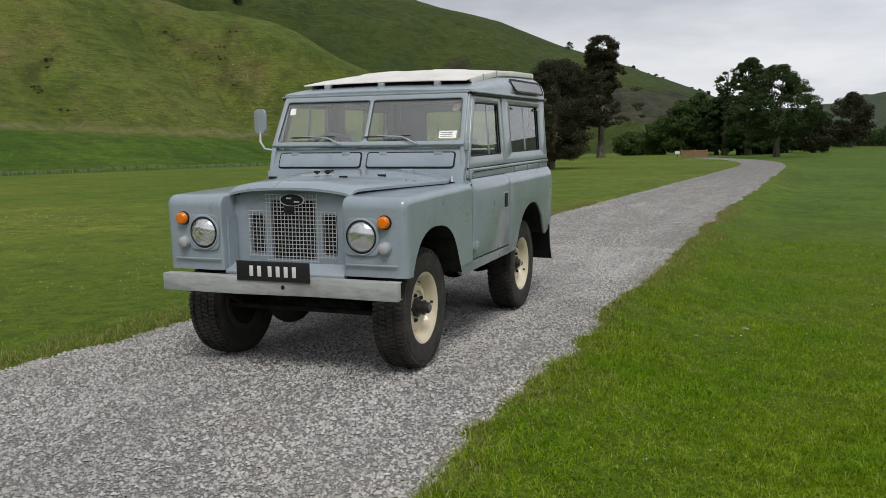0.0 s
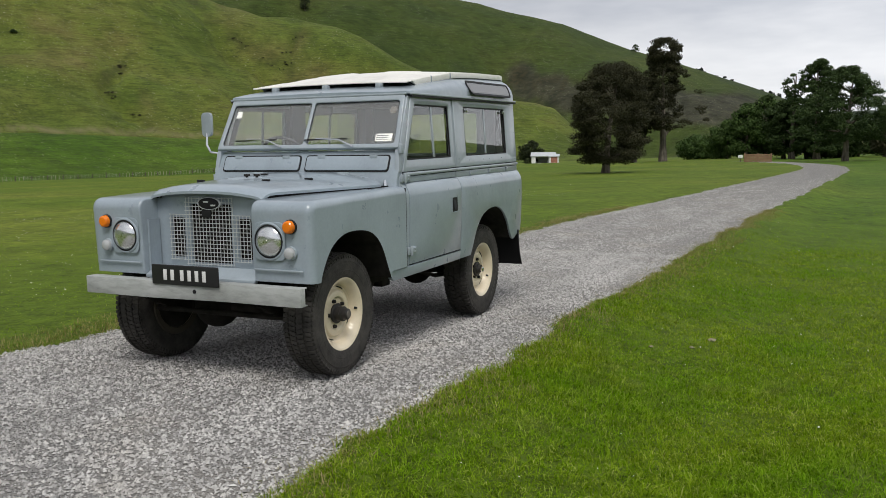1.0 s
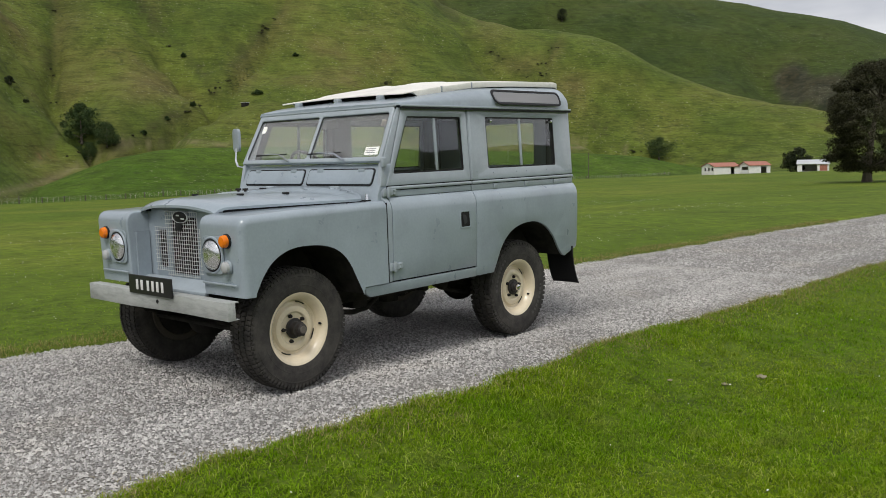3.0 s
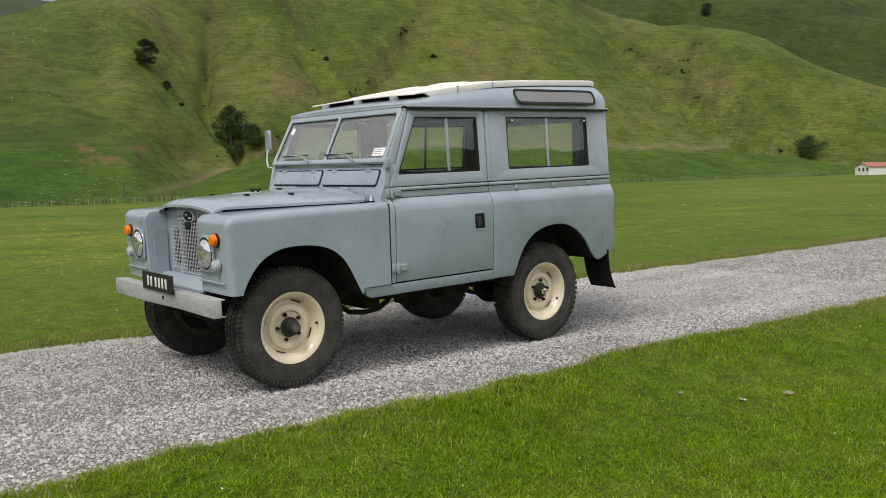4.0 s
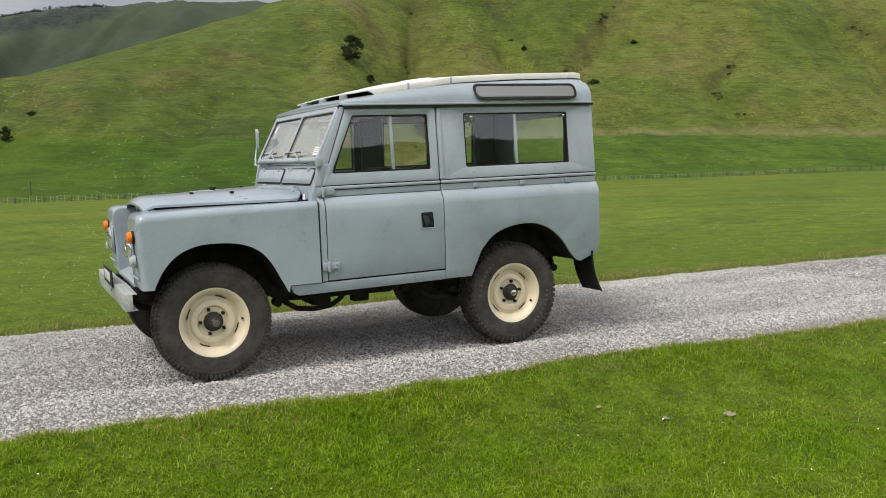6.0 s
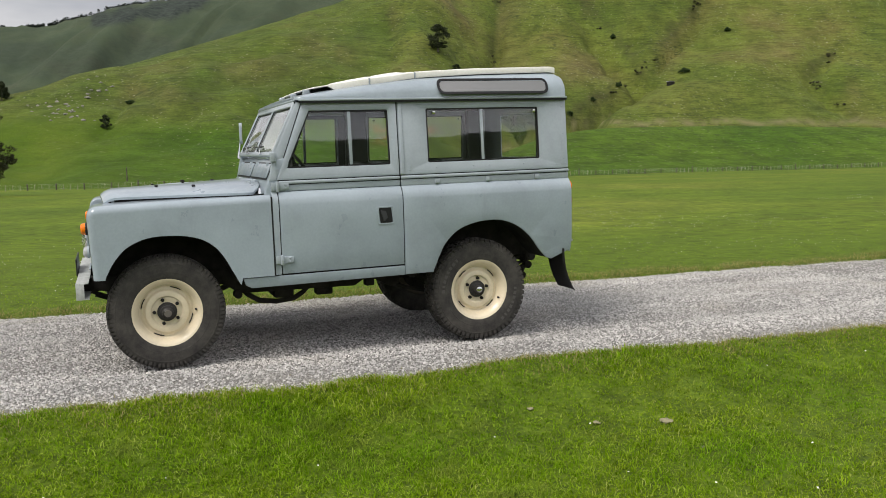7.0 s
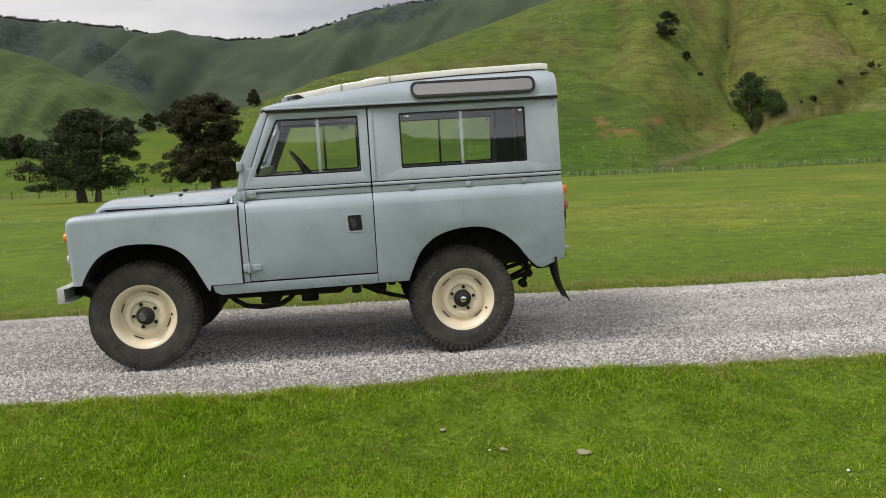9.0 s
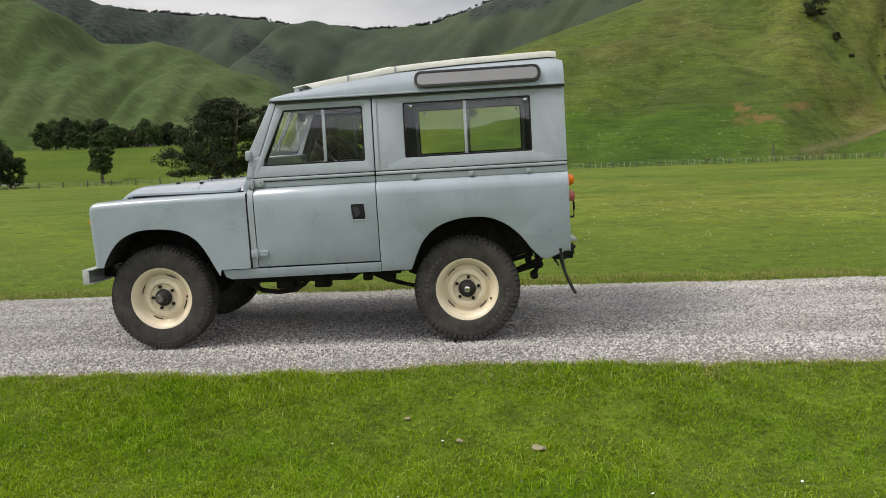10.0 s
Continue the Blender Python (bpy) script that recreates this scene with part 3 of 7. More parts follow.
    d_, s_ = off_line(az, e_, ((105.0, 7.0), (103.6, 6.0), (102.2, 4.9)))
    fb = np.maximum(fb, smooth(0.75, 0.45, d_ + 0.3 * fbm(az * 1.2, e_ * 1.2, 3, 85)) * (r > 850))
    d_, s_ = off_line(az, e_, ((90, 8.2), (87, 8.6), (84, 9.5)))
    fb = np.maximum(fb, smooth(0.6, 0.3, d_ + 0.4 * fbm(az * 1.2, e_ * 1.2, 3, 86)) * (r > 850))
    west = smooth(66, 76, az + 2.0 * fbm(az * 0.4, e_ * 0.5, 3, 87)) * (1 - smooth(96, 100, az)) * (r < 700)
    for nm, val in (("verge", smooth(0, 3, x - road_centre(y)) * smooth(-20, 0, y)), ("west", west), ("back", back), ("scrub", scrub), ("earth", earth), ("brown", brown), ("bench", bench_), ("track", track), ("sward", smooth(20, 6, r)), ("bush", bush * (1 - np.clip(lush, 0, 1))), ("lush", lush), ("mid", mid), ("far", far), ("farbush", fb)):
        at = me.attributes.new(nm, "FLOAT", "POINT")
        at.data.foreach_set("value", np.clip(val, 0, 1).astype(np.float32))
    ob = new("ground", me)
    tagged(ob, "rolling green pasture with steep grazed hillsides behind", "ground", kind="structure")
    return ob


build_land()


def build_road():
    ys = np.concatenate([np.arange(-40, -8, 0.5), np.arange(-8, 16, 0.12), np.arange(16, 118, 0.5)])
    ds = np.linspace(-2.0, 2.0, 49)
    D, Y = np.meshgrid(ds, ys)
    X = road_centre(Y) + D
    ruts = -0.018 * (np.exp(-((np.abs(D) - 0.72) / 0.22) ** 2))
    Z = 0.0 + ruts - 0.03 * smooth(1.2, 1.9, np.abs(D)) - 0.05 * smooth(1.75, 2.0, np.abs(D)) + 0.007 * fbm(X * 3, Y * 3, 4, 61) + 0.008 * fbm(X * 0.7, Y * 0.7, 3, 62)
    verts = np.stack([X, Y, Z], -1).reshape(-1, 3)
    n, k = len(ds), len(ys)
    idx = np.arange(n * k).reshape(k, n)
    quads = np.stack([idx[:-1, :-1], idx[:-1, 1:], idx[1:, 1:], idx[1:, :-1]], -1).reshape(-1, 4)
    me = mesh_from("road", verts, quads, [M_GRAVEL])
    tagged(new("road", me), "pale grey loose gravel farm track between pastures", "road", kind="structure")


build_road()


# ---- mesh helpers ----


def bm_box(bm, x0, x1, y0, y1, z0, z1):
    r = bmesh.ops.create_cube(bm, size=1.0, matrix=Matrix.Translation(((x0 + x1) / 2, (y0 + y1) / 2, (z0 + z1) / 2)) @ Matrix.Diagonal((x1 - x0, y1 - y0, z1 - z0, 1)))
    return r["verts"]


def soften(bm, width=0.004, segments=2, angle=35):
    es = [e for e in bm.edges if len(e.link_faces) == 2 and e.calc_face_angle(0) > radians(angle)]
    if es:
        bmesh.ops.bevel(bm, geom=es, offset=width, offset_type="OFFSET", segments=segments, profile=0.5, affect="EDGES", clamp_overlap=True)
    return bm


def box_mesh(x0, x1, y0, y1, z0, z1, bevel=0.004, segments=2):
    bm = bmesh.new()
    bm_box(bm, x0, x1, y0, y1, z0, z1)
    return soften(bm, bevel, segments) if bevel else bm


def bm_cyl(bm, a, b, r0, r1=None, seg=24):
    a, b = Vector(a), Vector(b)
    d = b - a
    m = Matrix.Translation((a + b) / 2) @ d.to_track_quat("Z", "Y").to_matrix().to_4x4()
    bmesh.ops.create_cone(bm, cap_ends=True, segments=seg, radius1=r0, radius2=r0 if r1 is None else r1, depth=d.length, matrix=m)
    return bm


def rounded(pts, r, n=5):
    """A closed outline with its corners rounded; r: one radius or one a corner."""
    out, k = [], len(pts)
    for i in range(k):
        p, a, b = Vector(pts[i]), Vector(pts[i - 1]), Vector(pts[(i + 1) % k])
        rad = r if isinstance(r, (int, float)) else r[i]
        if rad <= 0:
            out.append(tuple(p))
            continue
        u, v = (a - p).normalized(), (b - p).normalized()
        ang = u.angle(v)
        t = min(rad / math.tan(ang / 2), (a - p).length * 0.49, (b - p).length * 0.49)
        s, e = p + u * t, p + v * t
        for j in range(n + 1):
            q = j / n
            out.append(tuple(s * (1 - q) ** 2 + p * 2 * q * (1 - q) + e * q * q))
    return out


def rect(a0, a1, b0, b1, r=0.0, n=5):
    pts = [(a0, b0), (a1, b0), (a1, b1), (a0, b1)]
    return rounded(pts, r, n) if r else pts


def plate_mesh(outer, holes, to3d, depth, cuts=(), bevel=0.0, bevel_seg=2):
    """A sheet from an outline with holes: to3d(a, b) places it, depth (a vector) gives its thickness."""
    bm = bmesh.new()
    for loop in (outer, *holes):
        vs = [bm.verts.new(to3d(*p)) for p in loop]
        for i in range(len(vs)):
            bm.edges.new((vs[i], vs[(i + 1) % len(vs)]))
    bmesh.ops.triangle_fill(bm, use_beauty=True, use_dissolve=False, edges=bm.edges[:])
    for co, no in cuts:
        bmesh.ops.bisect_plane(bm, geom=bm.verts[:] + bm.edges[:] + bm.faces[:], plane_co=co, plane_no=no)
    r = bmesh.ops.extrude_face_region(bm, geom=bm.faces[:])
    vs = [g for g in r["geom"] if isinstance(g, bmesh.types.BMVert)]
    bmesh.ops.translate(bm, verts=vs, vec=depth)
    bmesh.ops.recalc_face_normals(bm, faces=bm.faces[:])
    if bevel:
        soften(bm, bevel, bevel_seg, 50)
    return bm


def tube_mesh(points, radius, seg=10, closed=False, bm=None):
    bm = bm or bmesh.new()
    pts = [Vector(p) for p in points]
    rings, k = [], len(pts)
    for i, p in enumerate(pts):
        if closed:
            d = pts[(i + 1) % k] - pts[i - 1]
        else:
            d = pts[min(i + 1, k - 1)] - pts[max(i - 1, 0)]
        q = d.to_track_quat("Z", "Y").to_matrix()
        rad = radius[i] if isinstance(radius, (list, tuple)) else radius
        rings.append([bm.verts.new(p + q @ Vector((math.cos(j / seg * math.tau) * rad, math.sin(j / seg * math.tau) * rad, 0))) for j in range(seg)])
    for i in range(k if closed else k - 1):
        a, b = rings[i], rings[(i + 1) % k]
        for j in range(seg):
            bm.faces.new((a[j], a[(j + 1) % seg], b[(j + 1) % seg], b[j]))
    if not closed:
        bm.faces.new(list(reversed(rings[0])))
        bm.faces.new(rings[-1])
    bmesh.ops.recalc_face_normals(bm, faces=bm.faces[:])
    return bm


def lathe_mesh(profile, seg=48, bm=None):
    """Turns (x, r) pairs round the x axis."""
    bm = bm or bmesh.new()
    rings = []
    for x, r in profile:
        rings.append([bm.verts.new((x, math.cos(j / seg * math.tau) * r, math.sin(j / seg * math.tau) * r)) for j in range(seg)] if r > 1e-5 else [bm.verts.new((x, 0, 0))])
    for a, b in zip(rings, rings[1:]):
        for j in range(seg):
            j2 = (j + 1) % seg
            if len(a) == 1 and len(b) == 1:
                continue
            if len(a) == 1:
                bm.faces.new((a[0], b[j2], b[j]))
            elif len(b) == 1:
                bm.faces.new((a[j], a[j2], b[0]))
            else:
                bm.faces.new((a[j], a[j2], b[j2], b[j]))
    bmesh.ops.recalc_face_normals(bm, faces=bm.faces[:])
    return bm


def part(name, bm, material, parent=None, label="", at=None, shade=32):
    me = bpy.data.meshes.new(name)
    bm.to_mesh(me)
    bm.free()
    for m in material if isinstance(material, (list, tuple)) else [material]:
        me.materials.append(m)
    if shade:
        me.polygons.foreach_set("use_smooth", np.full(len(me.polygons), True))
        me.set_sharp_from_angle(angle=radians(shade))
    ob = new(name, me)
    if parent is not None:
        ob.parent = parent
    if at is not None:
        ob.matrix_basis = at
    if label:
        ob["label"] = label
    return ob


# ---- the car: nose to -y, its left flank to +x; the body sits about one degree nose-down on its springs ----
PITCH = Matrix.Rotation(radians(1.15), 4, "X")
car = new("off_road_car")
tagged(car, "blue-grey short-wheelbase vintage off-road station wagon parked on gravel", "car")


def body(name, bm, material, parent=None, label="", at=None, mirror=False, shade=32):
    """A part of the sprung body."""
    if mirror:
        bmesh.ops.scale(bm, vec=(-1, 1, 1), verts=bm.verts[:])
        bmesh.ops.reverse_faces(bm, faces=bm.faces[:])
    if at is not None:
        bm.transform(at)
    bm.transform(PITCH)
    return part(name, bm, material, parent or car, label, None, shade)


def flank(z):
    """Half-width of the body side at a height."""
    return float(np.interp(z, [0.50, 0.60, 0.75, 0.95, 1.07, 1.10, 1.125, 1.142, 1.152, 1.16, 1.25, 1.72, 1.80],
                           [0.806, 0.818, 0.828, 0.834, 0.834, 0.830, 0.820, 0.805, 0.794, 0.788, 0.786, 0.755, 0.75]))


CUT_Z = [0.6, 0.75, 0.95, 1.07, 1.10, 1.125, 1.142, 1.152, 1.16, 1.25]


def side_sheet(outer, holes=(), thick=0.022, proud=0.0, bevel=0.004):
    """A sheet of the flank that follows its curve."""
    cuts = [((0, 0, z), (0, 0, 1)) for z in CUT_Z]
    bm = plate_mesh(outer, holes, lambda a, b: (0.0, a, b), (-thick, 0, 0), cuts, 0)
    for v in bm.verts:
        v.co.x += flank(v.co.z) + proud
    if bevel:
        soften(bm, bevel, 2, 60)
    return bm


def flowing(pts, n=5):
    """A smooth curve through all the points."""
    out = []
    for i in range(len(pts) - 1):
        p0, p1, p2, p3 = (np.array(pts[min(max(j, 0), len(pts) - 1)]) for j in (i - 1, i, i + 1, i + 2))
        for k in range(n):
            t = k / n
            out.append(tuple(float(v) for v in 0.5 * (2 * p1 + (p2 - p0) * t + (2 * p0 - 5 * p1 + 4 * p2 - p3) * t ** 2 + (3 * p1 - p0 - 3 * p2 + p3) * t ** 3)))
    return out + [tuple(pts[-1])]


FRONT_ARCH = flowing([(-1.475, 0.665), (-1.418, 0.765), (-1.335, 0.852), (-1.205, 0.906), (-1.036, 0.912), (-0.897, 0.886), (-0.802, 0.832), (-0.738, 0.755), (-0.687, 0.658), (-0.632, 0.55)])
REAR_ARCH = flowing([(0.748, 0.545), (0.788, 0.64), (0.84, 0.735), (0.935, 0.820), (1.06, 0.866), (1.20, 0.880), (1.315, 0.866), (1.425, 0.816), (1.52, 0.733), (1.60, 0.628), (1.66, 0.566)])


def build_wing(mirror):
    outline = [(-1.545, 0.655)] + rounded([(-1.56, 0.90), (-1.56, 1.122), (-1.2, 1.130)], [0, 0.075, 0], 7)[1:-1] + [(-1.2, 1.132), (-0.408, 1.142), (-0.408, 0.598), (-0.62, 0.598), (-0.632, 0.555)]
    outline = outline + list(reversed(FRONT_ARCH))[1:-1] + [(-1.475, 0.655)]
    bm = bmesh.new()
    vs = [bm.verts.new((0.831, a, b)) for a, b in outline]
    f = bm.faces.new(vs)
    r = bmesh.ops.extrude_face_region(bm, geom=[f])
    nv = [g for g in r["geom"] if isinstance(g, bmesh.types.BMVert)]
    for v in nv:
        v.co.x = 0.418
    bmesh.ops.recalc_face_normals(bm, faces=bm.faces[:])
    for f in bm.faces:
        c = f.calc_center_median()
        if abs(f.normal.x) < 0.5 and -1.49 < c.y < -0.60 and c.z < 0.918:
            f.material_index = 1
    tops = [e for e in bm.edges if all(v.co.x > 0.8 for v in e.verts) and all(v.co.z > 1.0 or v.co.y < -1.54 for v in e.verts) and all(v.co.y < -0.40 for v in e.verts)
            and abs(e.verts[0].co.x - e.verts[1].co.x) < 0.01 and not all(v.co.y > -0.41 for v in e.verts)]
    bmesh.ops.bevel(bm, geom=tops, offset=0.05, segments=6, profile=0.55, affect="EDGES", clamp_overlap=True)
    inner = [e for e in bm.edges if all(v.co.x < 0.42 for v in e.verts) and (all(v.co.z > 1.0 for v in e.verts) or all(v.co.y < -1.54 for v in e.verts)) and all(v.co.y < -0.42 for v in e.verts)]
    bmesh.ops.bevel(bm, geom=inner, offset=0.022, segments=4, profile=0.5, affect="EDGES", clamp_overlap=True)
    wing = body("front_wing", bm, [M_BLUE, M_DARK], mirror=mirror)
    s = -1 if mirror else 1
    # pressed headlamp panel, lamp and small lamps
    front = lambda a, b: (a, -1.558, b)
    pan = plate_mesh(rect(0.438, 0.655, 0.782, 1.005, 0.05), [[(0.545 + 0.098 * math.cos(t), 0.893 + 0.098 * math.sin(t)) for t in np.linspace(0, math.tau, 33)[:-1]]], front, (0, -0.006, 0), bevel=0.003)
    body("lamp_panel", pan, M_BLUE, wing, mirror=mirror)
    crease = box_mesh(0.432, 0.77, -1.566, -1.556, 0.722, 0.732, 0.003)
    body("panel_crease", crease, M_BLUE2, wing, mirror=mirror)

    def turned(profile, x, z, y=-1.558, seg=32):
        b = lathe_mesh(profile, seg)
        b.transform(Matrix.Translation((x, y, z)) @ Matrix.Rotation(radians(-90), 4, "Z"))
        return b

    lamp = body("headlamp", turned([(0.0, 0.0), (0.0, 0.088), (0.008, 0.0945), (0.013, 0.092), (0.010, 0.086), (0.004, 0.085)], 0.545, 0.893), M_BLUE2, mirror=mirror)
    body("lamp_seal", turned([(0.004, 0.0985), (0.012, 0.0965), (0.014, 0.092), (0.012, 0.088), (0.004, 0.088)], 0.545, 0.893), M_BLACK, lamp, mirror=mirror)
    body("bezel", turned([(0.004, 0.112), (0.010, 0.109), (0.013, 0.103), (0.012, 0.099), (0.004, 0.0988)], 0.545, 0.893), M_BLUE, lamp, mirror=mirror)
    # sky reflection is put into the shape: this reflector domes outward
    body("reflector_dome", turned([(0.006, 0.087), (0.017, 0.078), (0.029, 0.055), (0.036, 0.028), (0.038, 0.0)], 0.545, 0.893), M_REFLECTOR, lamp, mirror=mirror)
    body("bulb_shield", turned([(0.034, 0.0), (0.034, 0.013), (0.041, 0.012), (0.042, 0.0)], 0.545, 0.893, seg=16), M_CHROME, lamp, mirror=mirror)
    body("lens", turned([(0.0115, 0.089), (0.023, 0.080), (0.036, 0.056), (0.044, 0.028), (0.046, 0.0)], 0.545, 0.893), M_LENS, lamp, "clear glass headlamp lens", mirror=mirror)
    ind = body("indicator", turned([(0.0, 0.0), (0.0, 0.043), (0.014, 0.041), (0.016, 0.0)], 0.694, 0.98), M_BLACK, mirror=mirror)
    body("lens", turned([(0.012, 0.038), (0.034, 0.035), (0.042, 0.026), (0.045, 0.0)], 0.694, 0.98), M_AMBER, ind, "amber plastic lens", mirror=mirror)
    sl = body("side_lamp", turned([(0.0, 0.0), (0.0, 0.04), (0.014, 0.038), (0.016, 0.0)], 0.692, 0.83), M_BLUE2, mirror=mirror)
    body("lens", turned([(0.012, 0.035), (0.03, 0.032), (0.038, 0.022), (0.041, 0.0)], 0.692, 0.83), M_FROST, sl, "frosted clear lens", mirror=mirror)
    body("bulb", turned([(0.012, 0.033), (0.0125, 0.0)], 0.692, 0.83), M_REFLECTOR, sl, mirror=mirror)
    body("wing_inner", box_mesh(0.402, 0.4165, -1.505, -1.41, 0.60, 0.99, 0), M_BLUE, wing, mirror=mirror)
    body("arch_liner", box_mesh(0.4195, 0.4225, -1.52, -0.60, 0.56, 1.0, 0), M_DARK, wing, mirror=mirror)
    # hatch-like seam where the wing meets the bulkhead
    body("wing_seam", box_mesh(0.80, 0.829, -0.4075, -0.398, 0.60, 1.13, 0), M_BLACK, wing, mirror=mirror)
    return wing


build_wing(False)
build_wing(True)


def build_bonnet():
    nx, ny = 33, 30
    bm = bmesh.new()
    rows = []
    for j in range(ny + 1):
        v = j / ny
        y = -1.455 + v * (1.455 - 0.425)
        half = 0.425 + (0.745 - 0.425) * v ** 1.15
        edge_z = 1.166 + 0.004 * v
        crown = 0.038 + 0.032 * v
        row = []
        for i in range(nx + 1):
            s = i / nx * 2 - 1
            a = abs(s)
            z = edge_z + crown * (1 - a ** 2.6)
            z -= 0.008 * max(0, (a - 0.94) / 0.06) ** 2
            if v < 0.09:
                z -= 0.034 * (1 - v / 0.09) ** 2.2
            row.append(bm.verts.new((s * (half - 0.05 * max(0.0, (v - 0.86) / 0.14) ** 2 * a ** 2), y - (0.02 * (1 - s * s) if v < 0.5 else 0.075 * v ** 6 * a ** 7), z)))
        rows.append(row)
    for a, b in zip(rows, rows[1:]):
        for i in range(nx):
            bm.faces.new((a[i], a[i + 1], b[i + 1], b[i]))
    r = bmesh.ops.extrude_face_region(bm, geom=bm.faces[:])
    for g in r["geom"]:
        if isinstance(g, bmesh.types.BMVert):
            g.co.z -= 0.016
    bmesh.ops.recalc_face_normals(bm, faces=bm.faces[:])
    bonnet = body("bonnet", bm, M_BLUE)
    # black strips under both side edges paint the shadow gap above the wings
    for s in (-1, 1):
        seal = bmesh.new()
        q = [(0.418, -1.43), (0.735, -0.43)]
        vs = [seal.verts.new((s * (x - o), y, z)) for x, y in q for o, z in ((0.022, 1.12), (0.022, 1.150), (0.05, 1.150), (0.05, 1.12))]
        for k in range(4):
            seal.faces.new((vs[k], vs[(k + 1) % 4], vs[4 + (k + 1) % 4], vs[4 + k]))
        bmesh.ops.recalc_face_normals(seal, faces=seal.faces[:])
        body("bonnet_gap_shade", seal, M_BLACK, bonnet)
    # clamp plate and rubber rests for the spare wheel
    plate = lathe_mesh([(0.0, 0.0), (0.0, 0.15), (0.008, 0.145), (0.010, 0.0)], 32)
    plate.transform(Matrix.Translation((-0.06, -0.92, 1.214)) @ Matrix.Rotation(radians(1.5), 4, "X") @ Matrix.Rotation(radians(-90), 4, "Y"))
    body("spare_mount", plate, M_BLUE2, bonnet)
    for x, y in ((-0.32, -1.10), (0.20, -1.10), (-0.12, -0.68), (0.36, -0.86)):
        zz = 1.166 + 0.004 * ((y + 1.455) / 1.03) + (0.038 + 0.032 * (y + 1.455) / 1.03) * (1 - abs(x / 0.62) ** 2.6)
        body("rubber_rest", box_mesh(x - 0.027, x + 0.027, y - 0.011, y + 0.011, zz - 0.012, zz + 0.010, 0.004), M_BLACK, bonnet)
    for x in (-0.10, -0.02):
        clamp = bmesh.new()
        bm_cyl(clamp, (x, -0.90, 1.205), (x, -0.90, 1.246), 0.009, seg=12)
        bm_box(clamp, x - 0.018, x + 0.018, -0.911, -0.889, 1.232, 1.246)
        body("spare_clamp", clamp, M_DARK, bonnet)
    for s in (-1, 1):
        cone = bmesh.new()
        bm_cyl(cone, (s * 0.70, -0.455, 1.15), (s * 0.70, -0.455, 1.19), 0.016, 0.009, 12)
        body("bonnet_rest", cone, M_CHROME, bonnet)
        hinge = bmesh.new()
        bm_box(hinge, s * 0.36 - 0.035, s * 0.36 + 0.035, -0.49, -0.43, 1.212, 1.226)
        bm_cyl(hinge, (s * 0.36 - 0.045, -0.432, 1.228), (s * 0.36 + 0.045, -0.432, 1.228), 0.010, seg=12)
        body("bonnet_hinge", soften(hinge, 0.003), M_BLUE2, bonnet)
    return bonnet


build_bonnet()


